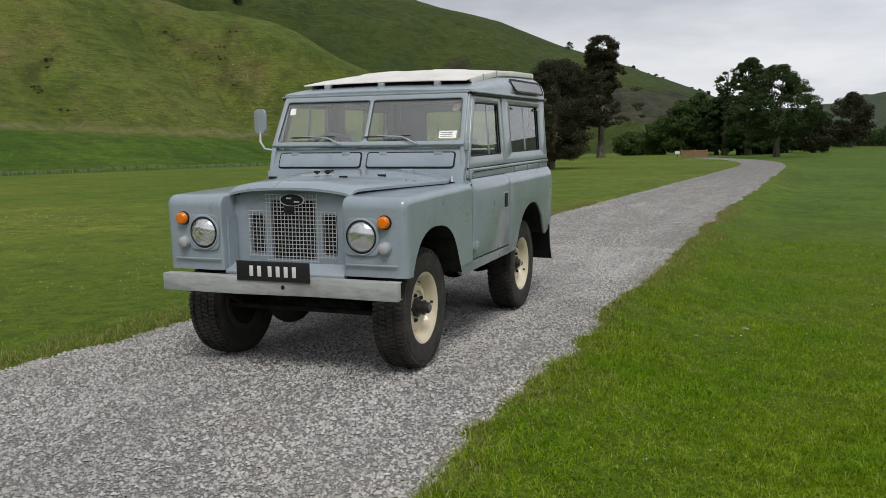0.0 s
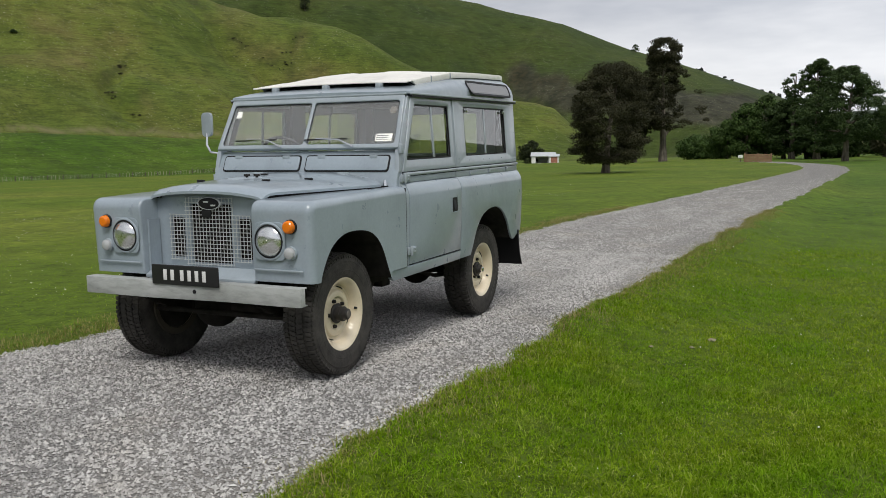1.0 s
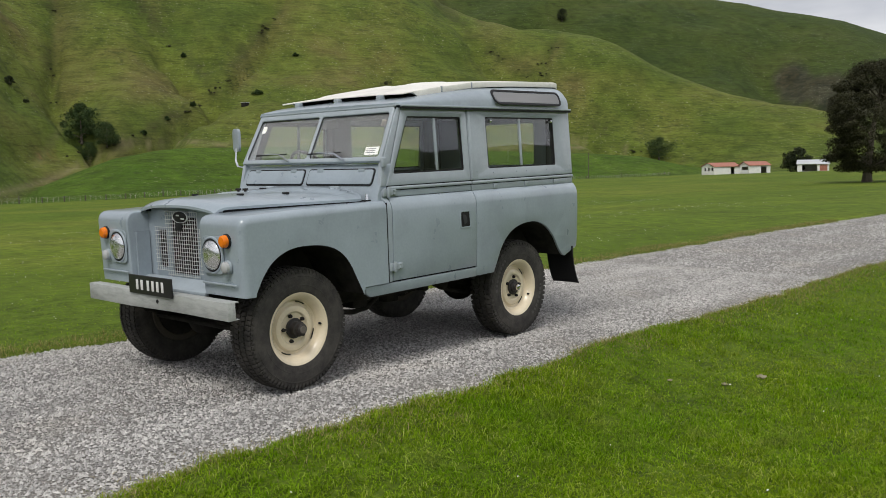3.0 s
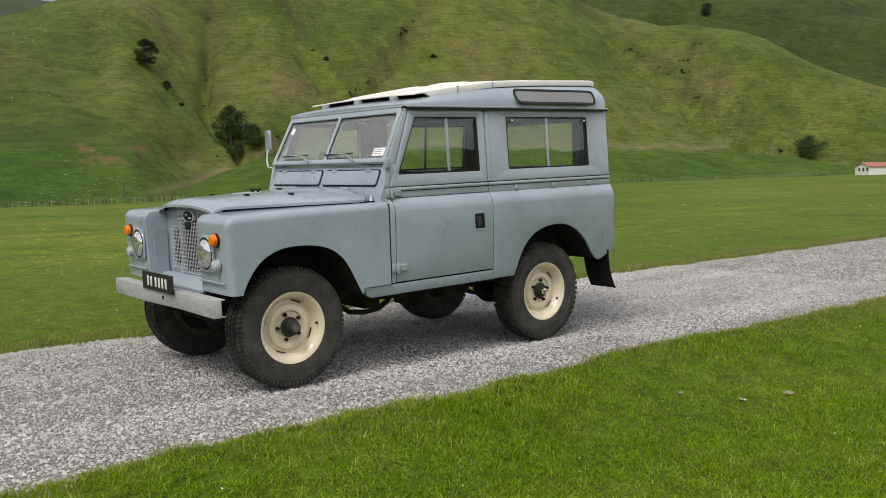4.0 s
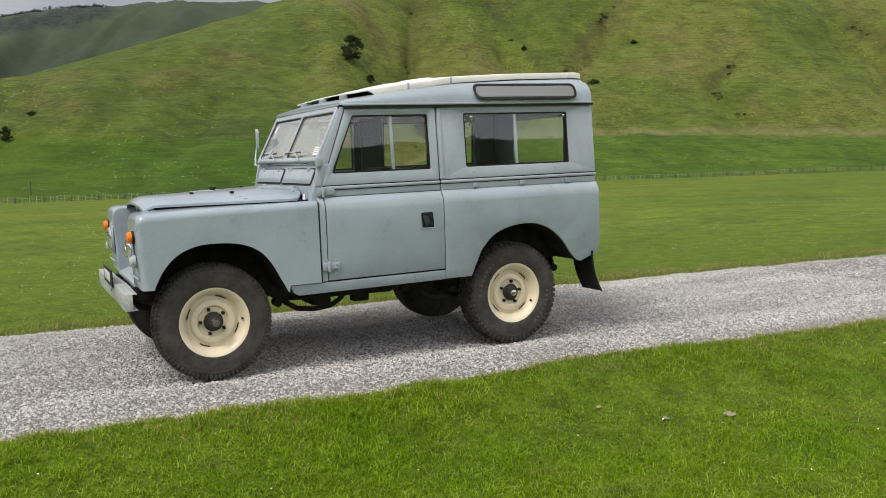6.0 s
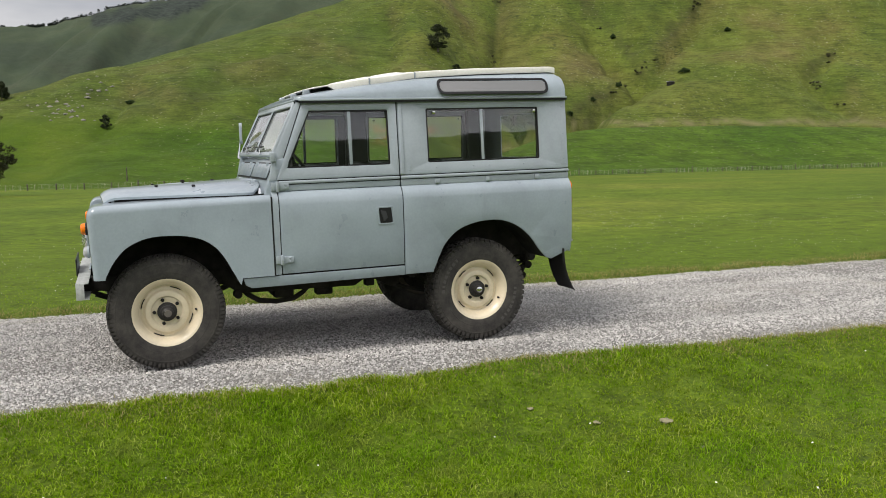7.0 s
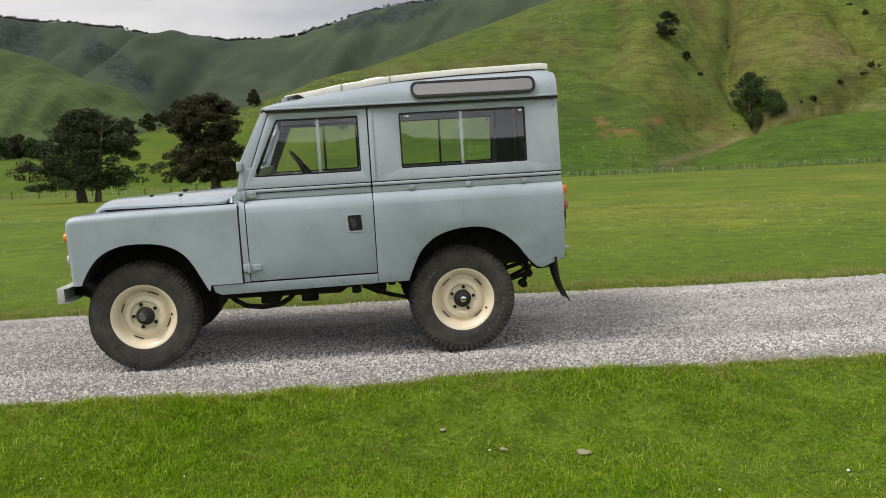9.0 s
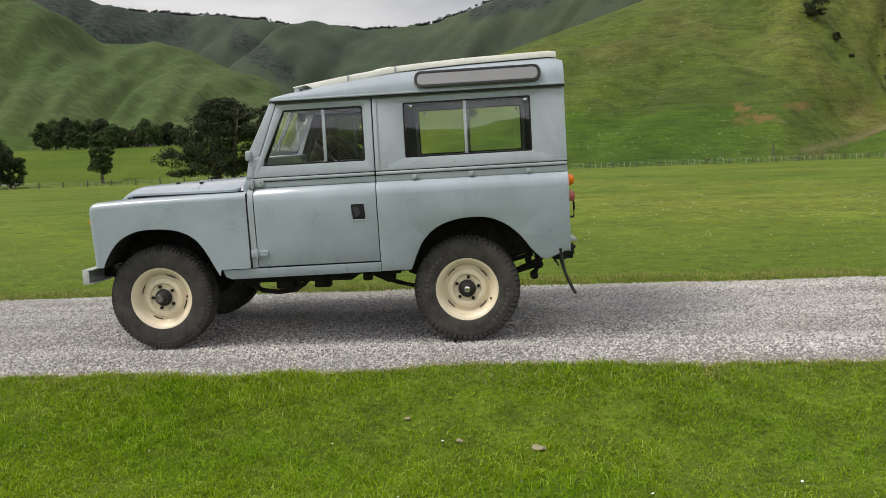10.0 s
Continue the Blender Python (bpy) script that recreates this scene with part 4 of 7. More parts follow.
def build_front():
    # radiator panel with three openings
    holes = [rect(-0.155, 0.155, 0.722, 1.085, 0.012, 3), rect(0.205, 0.305, 0.752, 1.0, 0.01, 3), rect(-0.305, -0.205, 0.752, 1.0, 0.01, 3)]
    pan = plate_mesh(rect(-0.418, 0.418, 0.60, 1.150), holes, lambda a, b: (a, -1.405, b), (0, 0.02, 0), bevel=0.003)
    front = body("radiator_panel", pan, M_BLUE)
    body("radiator", box_mesh(-0.33, 0.33, -1.36, -1.30, 0.68, 1.12, 0), M_DARK, front)
    grid = bmesh.new()
    step = 0.0255
    for k in range(-12, 13):
        x = k * step
        z0, z1 = (0.705, 1.128) if abs(x) < 0.19 else (0.735, 1.022)
        bm_cyl(grid, (x, -1.418, z0), (x, -1.418, z1), 0.0023, seg=6)
    for k in range(17):
        z = 0.714 + k * step
        half = 0.310 if 0.735 < z < 1.025 else 0.184
        bm_cyl(grid, (-half, -1.4225, z), (half, -1.4225, z), 0.0023, seg=6)
    body("grille", grid, M_WIRE, label="galvanised wire-mesh radiator grille")
    badge = lathe_mesh([(0.0, 0.0), (0.0, 0.096), (0.010, 0.096), (0.012, 0.089), (0.010, 0.087)], 40)
    badge.transform(Matrix.Translation((0.015, -1.426, 1.092)) @ Matrix.Rotation(radians(-90), 4, "Z") @ Matrix.Diagonal((1, 0.9, 0.40, 1)))
    badge = body("badge", badge, M_WIRE, label="oval radiator badge with a black face")
    face = lathe_mesh([(0.006, 0.090), (0.010, 0.07), (0.011, 0.0)], 40)
    face.transform(Matrix.Translation((0.015, -1.426, 1.092)) @ Matrix.Rotation(radians(-90), 4, "Z") @ Matrix.Diagonal((1, 0.9, 0.40, 1)))
    body("badge_face", face, M_BLACK, badge)
    for x, z, w in ((-0.022, 1.102, 0.034), (0.032, 1.081, 0.036)):
        body("badge_bar", box_mesh(x, x + w, -1.440, -1.4365, z - 0.005, z + 0.005, 0.001), M_WIRE, badge)
    body("grille_block", box_mesh(-0.045, 0.025, -1.434, -1.424, 1.005, 1.055, 0.006), M_BLACK, front)
    # apron between the wings
    bm = bmesh.new()
    prof = [(-1.41, 0.70), (-1.44, 0.70), (-1.545, 0.655), (-1.545, 0.63), (-1.41, 0.63)]
    vs = [bm.verts.new((-0.415, a, b)) for a, b in prof]
    f = bm.faces.new(vs)
    r = bmesh.ops.extrude_face_region(bm, geom=[f])
    for g in r["geom"]:
        if isinstance(g, bmesh.types.BMVert):
            g.co.x = 0.415
    bmesh.ops.recalc_face_normals(bm, faces=bm.faces[:])
    body("apron", soften(bm, 0.006), M_BLUE2)
    # channel-section bumper
    bm = bmesh.new()
    chan = [(-1.575, 0.642), (-1.652, 0.642), (-1.652, 0.536), (-1.575, 0.536), (-1.575, 0.543), (-1.644, 0.543), (-1.644, 0.635), (-1.575, 0.635)]
    prev = None
    for k in range(25):
        x = -0.803 + 1.606 * k / 24
        sag = 0.003 * math.sin(x * 2.1) + 0.0012 * math.sin(x * 7)
        ring = [bm.verts.new((x, y + 0.003 * math.sin(x * 5), z + sag)) for y, z in chan]
        if prev:
            for i in range(8):
                bm.faces.new((prev[i], prev[(i + 1) % 8], ring[(i + 1) % 8], ring[i]))
        else:
            bm.faces.new(list(reversed(ring)))
        prev = ring
    bm.faces.new(prev)
    bmesh.ops.recalc_face_normals(bm, faces=bm.faces[:])
    bumper = body("front_bumper", soften(bm, 0.0025, 2, 60), M_BUMPER, label="dull galvanised steel bumper with dents and scratches")
    for x in (-0.803, 0.803):
        body("bumper_end", box_mesh(x - 0.003, x + 0.003, -1.651, -1.604, 0.538, 0.640, 0.002), M_BUMPER, bumper)
    hole = bmesh.new()
    bm_cyl(hole, (0.06, -1.655, 0.588), (0.06, -1.6525, 0.588), 0.013, seg=16)
    body("bolt_hole", hole, M_BLACK, bumper)
    for x in (-0.42, 0.42):
        body("bumper_iron", box_mesh(x - 0.04, x + 0.04, -1.643, -1.35, 0.54, 0.636, 0.004), M_DARK, bumper)
    # number plate with six pale bars
    plate = body("number_plate", box_mesh(-0.252, 0.250, -1.664, -1.654, 0.622, 0.742, 0.006, 3), M_PLATE, label="black pressed number plate")
    xs = [-0.165, -0.110, -0.037, 0.018, 0.073, 0.128]
    for x in xs:
        body("plate_bar", box_mesh(x + 0.006, x + 0.032, -1.667, -1.6635, 0.650, 0.714, 0.001), M_PLATETEXT, plate)


build_front()


def build_bulkhead():
    bm = bmesh.new()
    prof = [(-0.432, 0.62), (-0.432, 1.175), (-0.345, 1.378), (-0.30, 1.386), (-0.26, 1.378), (-0.26, 0.62)]
    vs = [bm.verts.new((-0.775, a, b)) for a, b in prof]
    f = bm.faces.new(vs)
    r = bmesh.ops.extrude_face_region(bm, geom=[f])
    for g in r["geom"]:
        if isinstance(g, bmesh.types.BMVert):
            g.co.x = 0.775
    bmesh.ops.recalc_face_normals(bm, faces=bm.faces[:])
    bulk = body("bulkhead", soften(bm, 0.01, 3), M_BLUE)
    # vent flaps on the raked face
    n = Vector((0, -0.919, 0.394))
    up = Vector((0, 0.394, 0.919))
    origin = Vector((0, -0.432, 1.175))
    for s in (-1, 1):
        a0, a1 = (0.03, 0.69) if s > 0 else (-0.69, -0.03)
        to = lambda a, b: tuple(origin + Vector((a, 0, 0)) + up * b + n * 0.002)
        seal = plate_mesh(rect(a0 - 0.011, a1 + 0.011, 0.069, 0.195, 0.028), [], to, tuple(n * 0.003))
        body("vent_seal", seal, M_BLACK, bulk)
        flap = plate_mesh(rect(a0, a1, 0.08, 0.184, 0.02), [], to, tuple(n * 0.010), bevel=0.004)
        flap = body("vent_flap", flap, M_BLUE)
        for k in (0.18, 0.82):
            x = a0 + (a1 - a0) * k
            p = origin + Vector((x, 0, 0)) + up * 0.178 + n * 0.012
            body("flap_hinge", box_mesh(p.x - 0.03, p.x + 0.03, p.y - 0.006, p.y + 0.006, p.z - 0.012, p.z + 0.012, 0.003), M_BLUE2, flap)
    # A-post below the screen: outer strip, between wing and door
    for s in (False, True):
        post = side_sheet([(-0.396, 0.60), (-0.357, 0.60), (-0.357, 1.225), (-0.396, 1.20)], thick=0.05, proud=-0.004)
        body("door_pillar", post, M_BLUE2, mirror=s)
        post = side_sheet([(-0.402, 1.235), (-0.356, 1.235), (-0.154, 1.757), (-0.186, 1.757), (-0.372, 1.385)], thick=0.035, proud=-0.007)
        body("screen_pillar", post, M_GALV, mirror=s)
    return bulk


build_bulkhead()

WS0, WS1 = Vector((0, -0.350, 1.388)), Vector((0, -0.165, 1.755))
WS_UP = (WS1 - WS0).normalized()
WS_LEN = (WS1 - WS0).length
WS_OUT = Vector((0, -WS_UP.z, WS_UP.y))


def ws(a, b, out=0.0):
    return tuple(WS0 + Vector((a, 0, 0)) + WS_UP * b + WS_OUT * out)


def build_windscreen():
    W0, W1 = 0.765, 0.735
    g0, g1 = 0.034, WS_LEN - 0.046
    holes = [rounded([(0.013, g0), (0.728, g0), (0.702, g1), (0.013, g1)], 0.025, 4), rounded([(-0.013, g0), (-0.728, g0), (-0.702, g1), (-0.013, g1)], 0.025, 4)]
    bm = plate_mesh([(-W0, 0), (W0, 0), (W1, WS_LEN), (-W1, WS_LEN)], holes, lambda a, b: ws(a, b, 0.0), tuple(WS_OUT * 0.035), bevel=0.007, bevel_seg=3)
    frame_ = body("windscreen", bm, M_GALV, label="two-pane flat windscreen in a grey steel frame")
    for sgn in (1, -1):
        edge = [(sgn * 0.008, g0 - 0.006), (sgn * 0.733, g0 - 0.006), (sgn * 0.707, g1 + 0.006), (sgn * 0.008, g1 + 0.006)]
        inner = rounded([(sgn * 0.0165, g0 + 0.003), (sgn * 0.7245, g0 + 0.003), (sgn * 0.699, g1 - 0.003), (sgn * 0.0165, g1 - 0.003)], 0.02, 4)
        rub = plate_mesh(edge, [inner], lambda a, b: ws(a, b, 0.020), tuple(WS_OUT * 0.006))
        body("screen_rubber", rub, M_BLACK, frame_)
        pane = plate_mesh(edge, [], lambda a, b: ws(a, b, 0.014), tuple(WS_OUT * 0.004))
        pane = body("pane", pane, M_SCREEN, frame_)
        pane.visible_shadow = False
        # wiper: arm and blade
        a0 = sgn * 0.30 + 0.0
        arm = tube_mesh([ws(a0 + 0.12, 0.005, 0.05), ws(a0, 0.055, 0.06), ws(a0 - 0.20, 0.07, 0.05)], [0.008, 0.006, 0.005], 8)
        arm = body("wiper_arm", arm, M_CHROME)
        blade = tube_mesh([ws(a0 - 0.30, 0.062, 0.045), ws(a0 + 0.06, 0.068, 0.045)], 0.006, 6)
        body("wiper_blade", blade, M_BLACK, arm)
    # tax label and sticker
    lab = plate_mesh(rect(0.56, 0.69, 0.06, 0.118), [], lambda a, b: ws(a, b, 0.010), tuple(WS_OUT * 0.002))
    lab = body("windscreen_label", lab, M_PAPER, label="white paper service label inside the glass")
    for k in range(3):
        bar = plate_mesh(rect(0.57, 0.66, 0.072 + k * 0.014, 0.077 + k * 0.014), [], lambda a, b: ws(a, b, 0.0125), tuple(WS_OUT * 0.001))
        body("label_bar", bar, M_TRIM, lab)
    lab = plate_mesh(rect(0.632, 0.682, 0.275, 0.325), [], lambda a, b: ws(a, b, 0.010), tuple(WS_OUT * 0.002))
    body("windscreen_label", lab, M_WOOD, label="faded brown paper sticker inside the glass")
    lab = plate_mesh(rect(-0.68, -0.635, 0.27, 0.325), [], lambda a, b: ws(a, b, 0.010), tuple(WS_OUT * 0.002))
    body("windscreen_label", lab, M_PAPER, label="small white paper sticker inside the glass")


build_windscreen()


def build_doors(mirror):
    s = mirror
    lower = side_sheet([(-0.350, 0.603), (0.521, 0.603), (0.521, 1.160), (-0.350, 1.160)], thick=0.03)
    door = body("door", lower, M_BLUE, mirror=s)
    # shadow gap behind the door's edges
    gap = side_sheet([(-0.358, 0.594), (0.529, 0.594), (0.529, 1.72), (-0.18, 1.72), (-0.358, 1.22)], [[(-0.30, 0.66), (0.47, 0.66), (0.47, 1.69), (-0.10, 1.69), (-0.30, 1.22)]], thick=0.012, proud=-0.02, bevel=0)
    body("door_seal", gap, M_BLACK, door, mirror=s)
    # recessed handle
    hx0, hx1, hz0, hz1 = 0.338, 0.442, 0.905, 1.018
    cup = plate_mesh(rounded([(hx0 + 0.002, hz1), (hx0 + 0.012, hz0), (hx1, hz0), (hx1 - 0.012, hz1)], 0.010, 3), [], lambda a, b: (flank(b) + 0.0005, a, b), (0.002, 0, 0))
    cup = body("handle_cup", cup, M_BLACK, door, mirror=s)
    lever = plate_mesh(rounded([(hx0 + 0.012, hz1 - 0.018), (hx0 + 0.052, hz1 - 0.028), (hx0 + 0.066, hz0 + 0.040), (hx0 + 0.036, hz0 + 0.014)], 0.007, 3), [], lambda a, b: (flank(b) + 0.003, a, b), (0.006, 0, 0), bevel=0.002)
    body("door_handle", lever, M_TRIM, door, mirror=s)
    rimming = plate_mesh(rect(hx0 - 0.008, hx1 + 0.008, hz0 - 0.008, hz1 + 0.008, 0.014, 4), [rect(hx0 + 0.003, hx1 - 0.003, hz0 + 0.003, hz1 - 0.003, 0.010, 3)], lambda a, b: (flank(b) + 0.0005, a, b), (0.0035, 0, 0), bevel=0.001)
    body("handle_surround", rimming, M_BLUE, door, mirror=s)
    # hinges
    for z in (0.70, 1.195):
        hb = bmesh.new()
        xx = flank(z)
        bm_box(hb, xx - 0.002, xx + 0.012, -0.345, -0.275, z - 0.022, z + 0.022)
        bm_box(hb, xx - 0.002, xx + 0.012, -0.395, -0.362, z - 0.026, z + 0.026)
        bm_cyl(hb, (xx + 0.016, -0.353, z - 0.034), (xx + 0.016, -0.353, z + 0.034), 0.011, seg=12)
        for q in (-0.012, 0.012):
            bm_cyl(hb, (xx + 0.011, -0.30, z + q), (xx + 0.018, -0.30, z + q), 0.007, seg=8)
        body("hinge", soften(hb, 0.002), M_GALV, door, mirror=s)
    # belt moulding and door top
    mould = side_sheet([(-0.345, 1.209), (0.519, 1.209), (0.519, 1.232), (-0.345, 1.232)], thick=0.02, proud=0.012, bevel=0.008)
    body("belt_moulding", mould, M_GALV, door, mirror=s)
    # black sheet behind the moulding's gaps: panel seams, with its shadow lines painted in
    body("belt_shadow_seam", side_sheet([(-0.345, 1.196), (0.519, 1.196), (0.519, 1.245), (-0.345, 1.245)], thick=0.006, proud=-0.006, bevel=0), M_BLACK, door, mirror=s)
    base = side_sheet([(-0.345, 1.163), (0.519, 1.163), (0.519, 1.204), (-0.345, 1.204)], thick=0.025)
    body("door_capping", base, M_BLUE2, door, mirror=s)
    win = [(-0.283, 1.315), (0.458, 1.315), (0.455, 1.70), (-0.105, 1.70)]
    top = side_sheet([(-0.350, 1.2375), (0.519, 1.2375), (0.519, 1.757), (-0.147, 1.757)], [rounded(win, 0.014, 3)], thick=0.024)
    top = body("door_top", top, M_GALV, mirror=s)
    rub = side_sheet(win, [rounded([(-0.268, 1.325), (0.448, 1.325), (0.445, 1.69), (-0.100, 1.69)], 0.01, 3)], thick=0.01, proud=-0.006, bevel=0)
    body("window_rubber", rub, M_BLACK, top, mirror=s)
    for w, off in (([(-0.268, 1.325), (0.19, 1.325), (0.18, 1.69), (-0.10, 1.69)], -0.012), ([(0.16, 1.325), (0.448, 1.325), (0.445, 1.69), (0.16, 1.69)], -0.019)):
        pane = body("pane", side_sheet(w, thick=0.003, proud=off, bevel=0), M_GLASS, top, mirror=s)
        pane.visible_shadow = False
    bar = side_sheet([(0.165, 1.325), (0.187, 1.325), (0.187, 1.69), (0.165, 1.69)], thick=0.012, proud=-0.008, bevel=0.002)
    body("sliding_rail", bar, M_GALV, top, mirror=s)


build_doors(False)
build_doors(True)


def build_rear(mirror):
    s = mirror
    outline = [(0.527, 0.527)] + [(0.742, 0.527)] + REAR_ARCH + [(1.70, 0.552), (1.865, 0.618), (1.873, 0.70), (1.873, 1.16), (0.527, 1.16)]
    q = body("rear_quarter", side_sheet(outline, thick=0.02), M_BLUE, mirror=s)
    well = bmesh.new()
    ring = []
    pts = REAR_ARCH
    for a, b in pts:
        ring.append((well.verts.new((flank(b) - 0.018, a, b)), well.verts.new((0.52, a, b))))
    for p, r_ in zip(ring, ring[1:]):
        well.faces.new((p[0], r_[0], r_[1], p[1]))
    well.faces.new([p[1] for p in ring])
    body("wheel_arch", well, M_DARK, q, mirror=s)
    cap = side_sheet([(0.527, 1.1605), (1.873, 1.1605), (1.873, 1.2045), (0.527, 1.2045)], thick=0.025, proud=-0.001)
    body("body_capping", cap, M_GALV, q, mirror=s)
    body("belt_moulding", side_sheet([(0.527, 1.209), (1.873, 1.209), (1.873, 1.232), (0.527, 1.232)], thick=0.02, proud=0.012, bevel=0.008), M_GALV, q, mirror=s)
    body("belt_shadow_seam", side_sheet([(0.527, 1.196), (1.873, 1.196), (1.873, 1.245), (0.527, 1.245)], thick=0.006, proud=-0.006, bevel=0), M_BLACK, q, mirror=s)
    for y in (0.80, 1.20, 1.60):
        body("capping_clip", box_mesh(0.785, 0.80, y - 0.018, y + 0.018, 1.166, 1.20, 0.004), M_GALV, q, mirror=s)
    win = rect(0.742, 1.635, 1.318, 1.702)
    up = side_sheet([(0.527, 1.2375), (1.873, 1.2375), (1.873, 1.767), (0.527, 1.767)], [rounded(win, 0.014, 3)], thick=0.022)
    up = body("hardtop_side", up, M_GALV, mirror=s)
    rub = side_sheet(win, [rect(0.752, 1.625, 1.327, 1.693, 0.01, 3)], thick=0.012, proud=-0.004, bevel=0)
    body("window_rubber", rub, M_BLACK, up, mirror=s)
    for w, off in ((rect(0.752, 1.20, 1.327, 1.693), -0.010), (rect(1.16, 1.625, 1.327, 1.693), -0.018)):
        pane = body("pane", side_sheet(w, thick=0.003, proud=off, bevel=0), M_GLASS, up, mirror=s)
        pane.visible_shadow = False
    body("sliding_rail", side_sheet(rect(1.166, 1.186, 1.327, 1.693), thick=0.014, proud=-0.005, bevel=0.003), M_GALV, up, mirror=s)
    for y in (0.80, 1.60):
        body("window_stop", box_mesh(0.752, 0.768, y - 0.012, y + 0.012, 1.660, 1.684, 0.005), M_CHROME, up, mirror=s)
    for y, z in ((0.60, 1.27), (0.60, 1.30), (1.78, 1.27), (1.82, 1.27), (1.85, 1.27), (0.80, 1.285), (1.09, 1.285), (1.22, 1.285), (1.50, 1.285), (1.84, 1.31), (0.56, 1.36), (0.56, 1.46), (0.56, 1.56), (0.56, 1.66), (1.84, 1.70), (1.84, 1.50)):
        rv = bmesh.new()
        bm_cyl(rv, (flank(z) - 0.001, y, z), (flank(z) + 0.004, y, z), 0.006, 0.004, 8)
        body("rivet", rv, M_BLUE2, up, mirror=s)
    body("corner_strip", side_sheet([(0.531, 1.245), (0.556, 1.245), (0.556, 1.755), (0.531, 1.755)], thick=0.012, proud=0.006, bevel=0.003), M_GALV, up, mirror=s)
    # sill
    body("sill", side_sheet([(-0.615, 0.592), (-0.60, 0.545), (-0.56, 0.522), (0.525, 0.525), (0.525, 0.592)], thick=0.03, proud=0.002), M_BLUE, mirror=s)
    # lamps on the tail
    for z, m, nm in ((1.10, M_AMBER, "rear_indicator"), (0.985, M_RED, "tail_lamp")):
        b = lathe_mesh([(0.0, 0.0), (0.0, 0.042), (0.018, 0.04), (0.036, 0.034), (0.046, 0.02), (0.048, 0.0)], 24)
        b.transform(Matrix.Translation((0.74, 1.873, z)) @ Matrix.Rotation(radians(90), 4, "Z"))
        body(nm, b, m, mirror=s)
    # mudflap: a curled rubber sheet
    fl = bmesh.new()
    n = 10
    rows = []
    for i in range(n + 1):
        t = i / n
        y = 1.795 + 0.02 * t + 0.075 * t ** 2.4
        z = 0.625 - 0.33 * t
        rows.append([fl.verts.new((x, y + 0.01 * math.sin(k), z)) for k, x in enumerate((0.56, 0.64, 0.72, 0.80, 0.828))])
    for a, b in zip(rows, rows[1:]):
        for k in range(4):
            fl.faces.new((a[k], a[k + 1], b[k + 1], b[k]))
    r = bmesh.ops.extrude_face_region(fl, geom=fl.faces[:])
    for g in r["geom"]:
        if isinstance(g, bmesh.types.BMVert):
            g.co.y += 0.009 + 0.05 * max(0.0, (g.co.z - 0.45))
    bmesh.ops.recalc_face_normals(fl, faces=fl.faces[:])
    body("mudflap", fl, M_BLACK, mirror=s)


build_rear(False)
build_rear(True)


def roof_top(y):
    return float(np.interp(y, [-0.20, -0.17, -0.10, 0.0, 0.30, 0.70, 1.2, 1.81, 1.875], [1.785, 1.800, 1.818, 1.834, 1.878, 1.924, 1.948, 1.962, 1.940]))


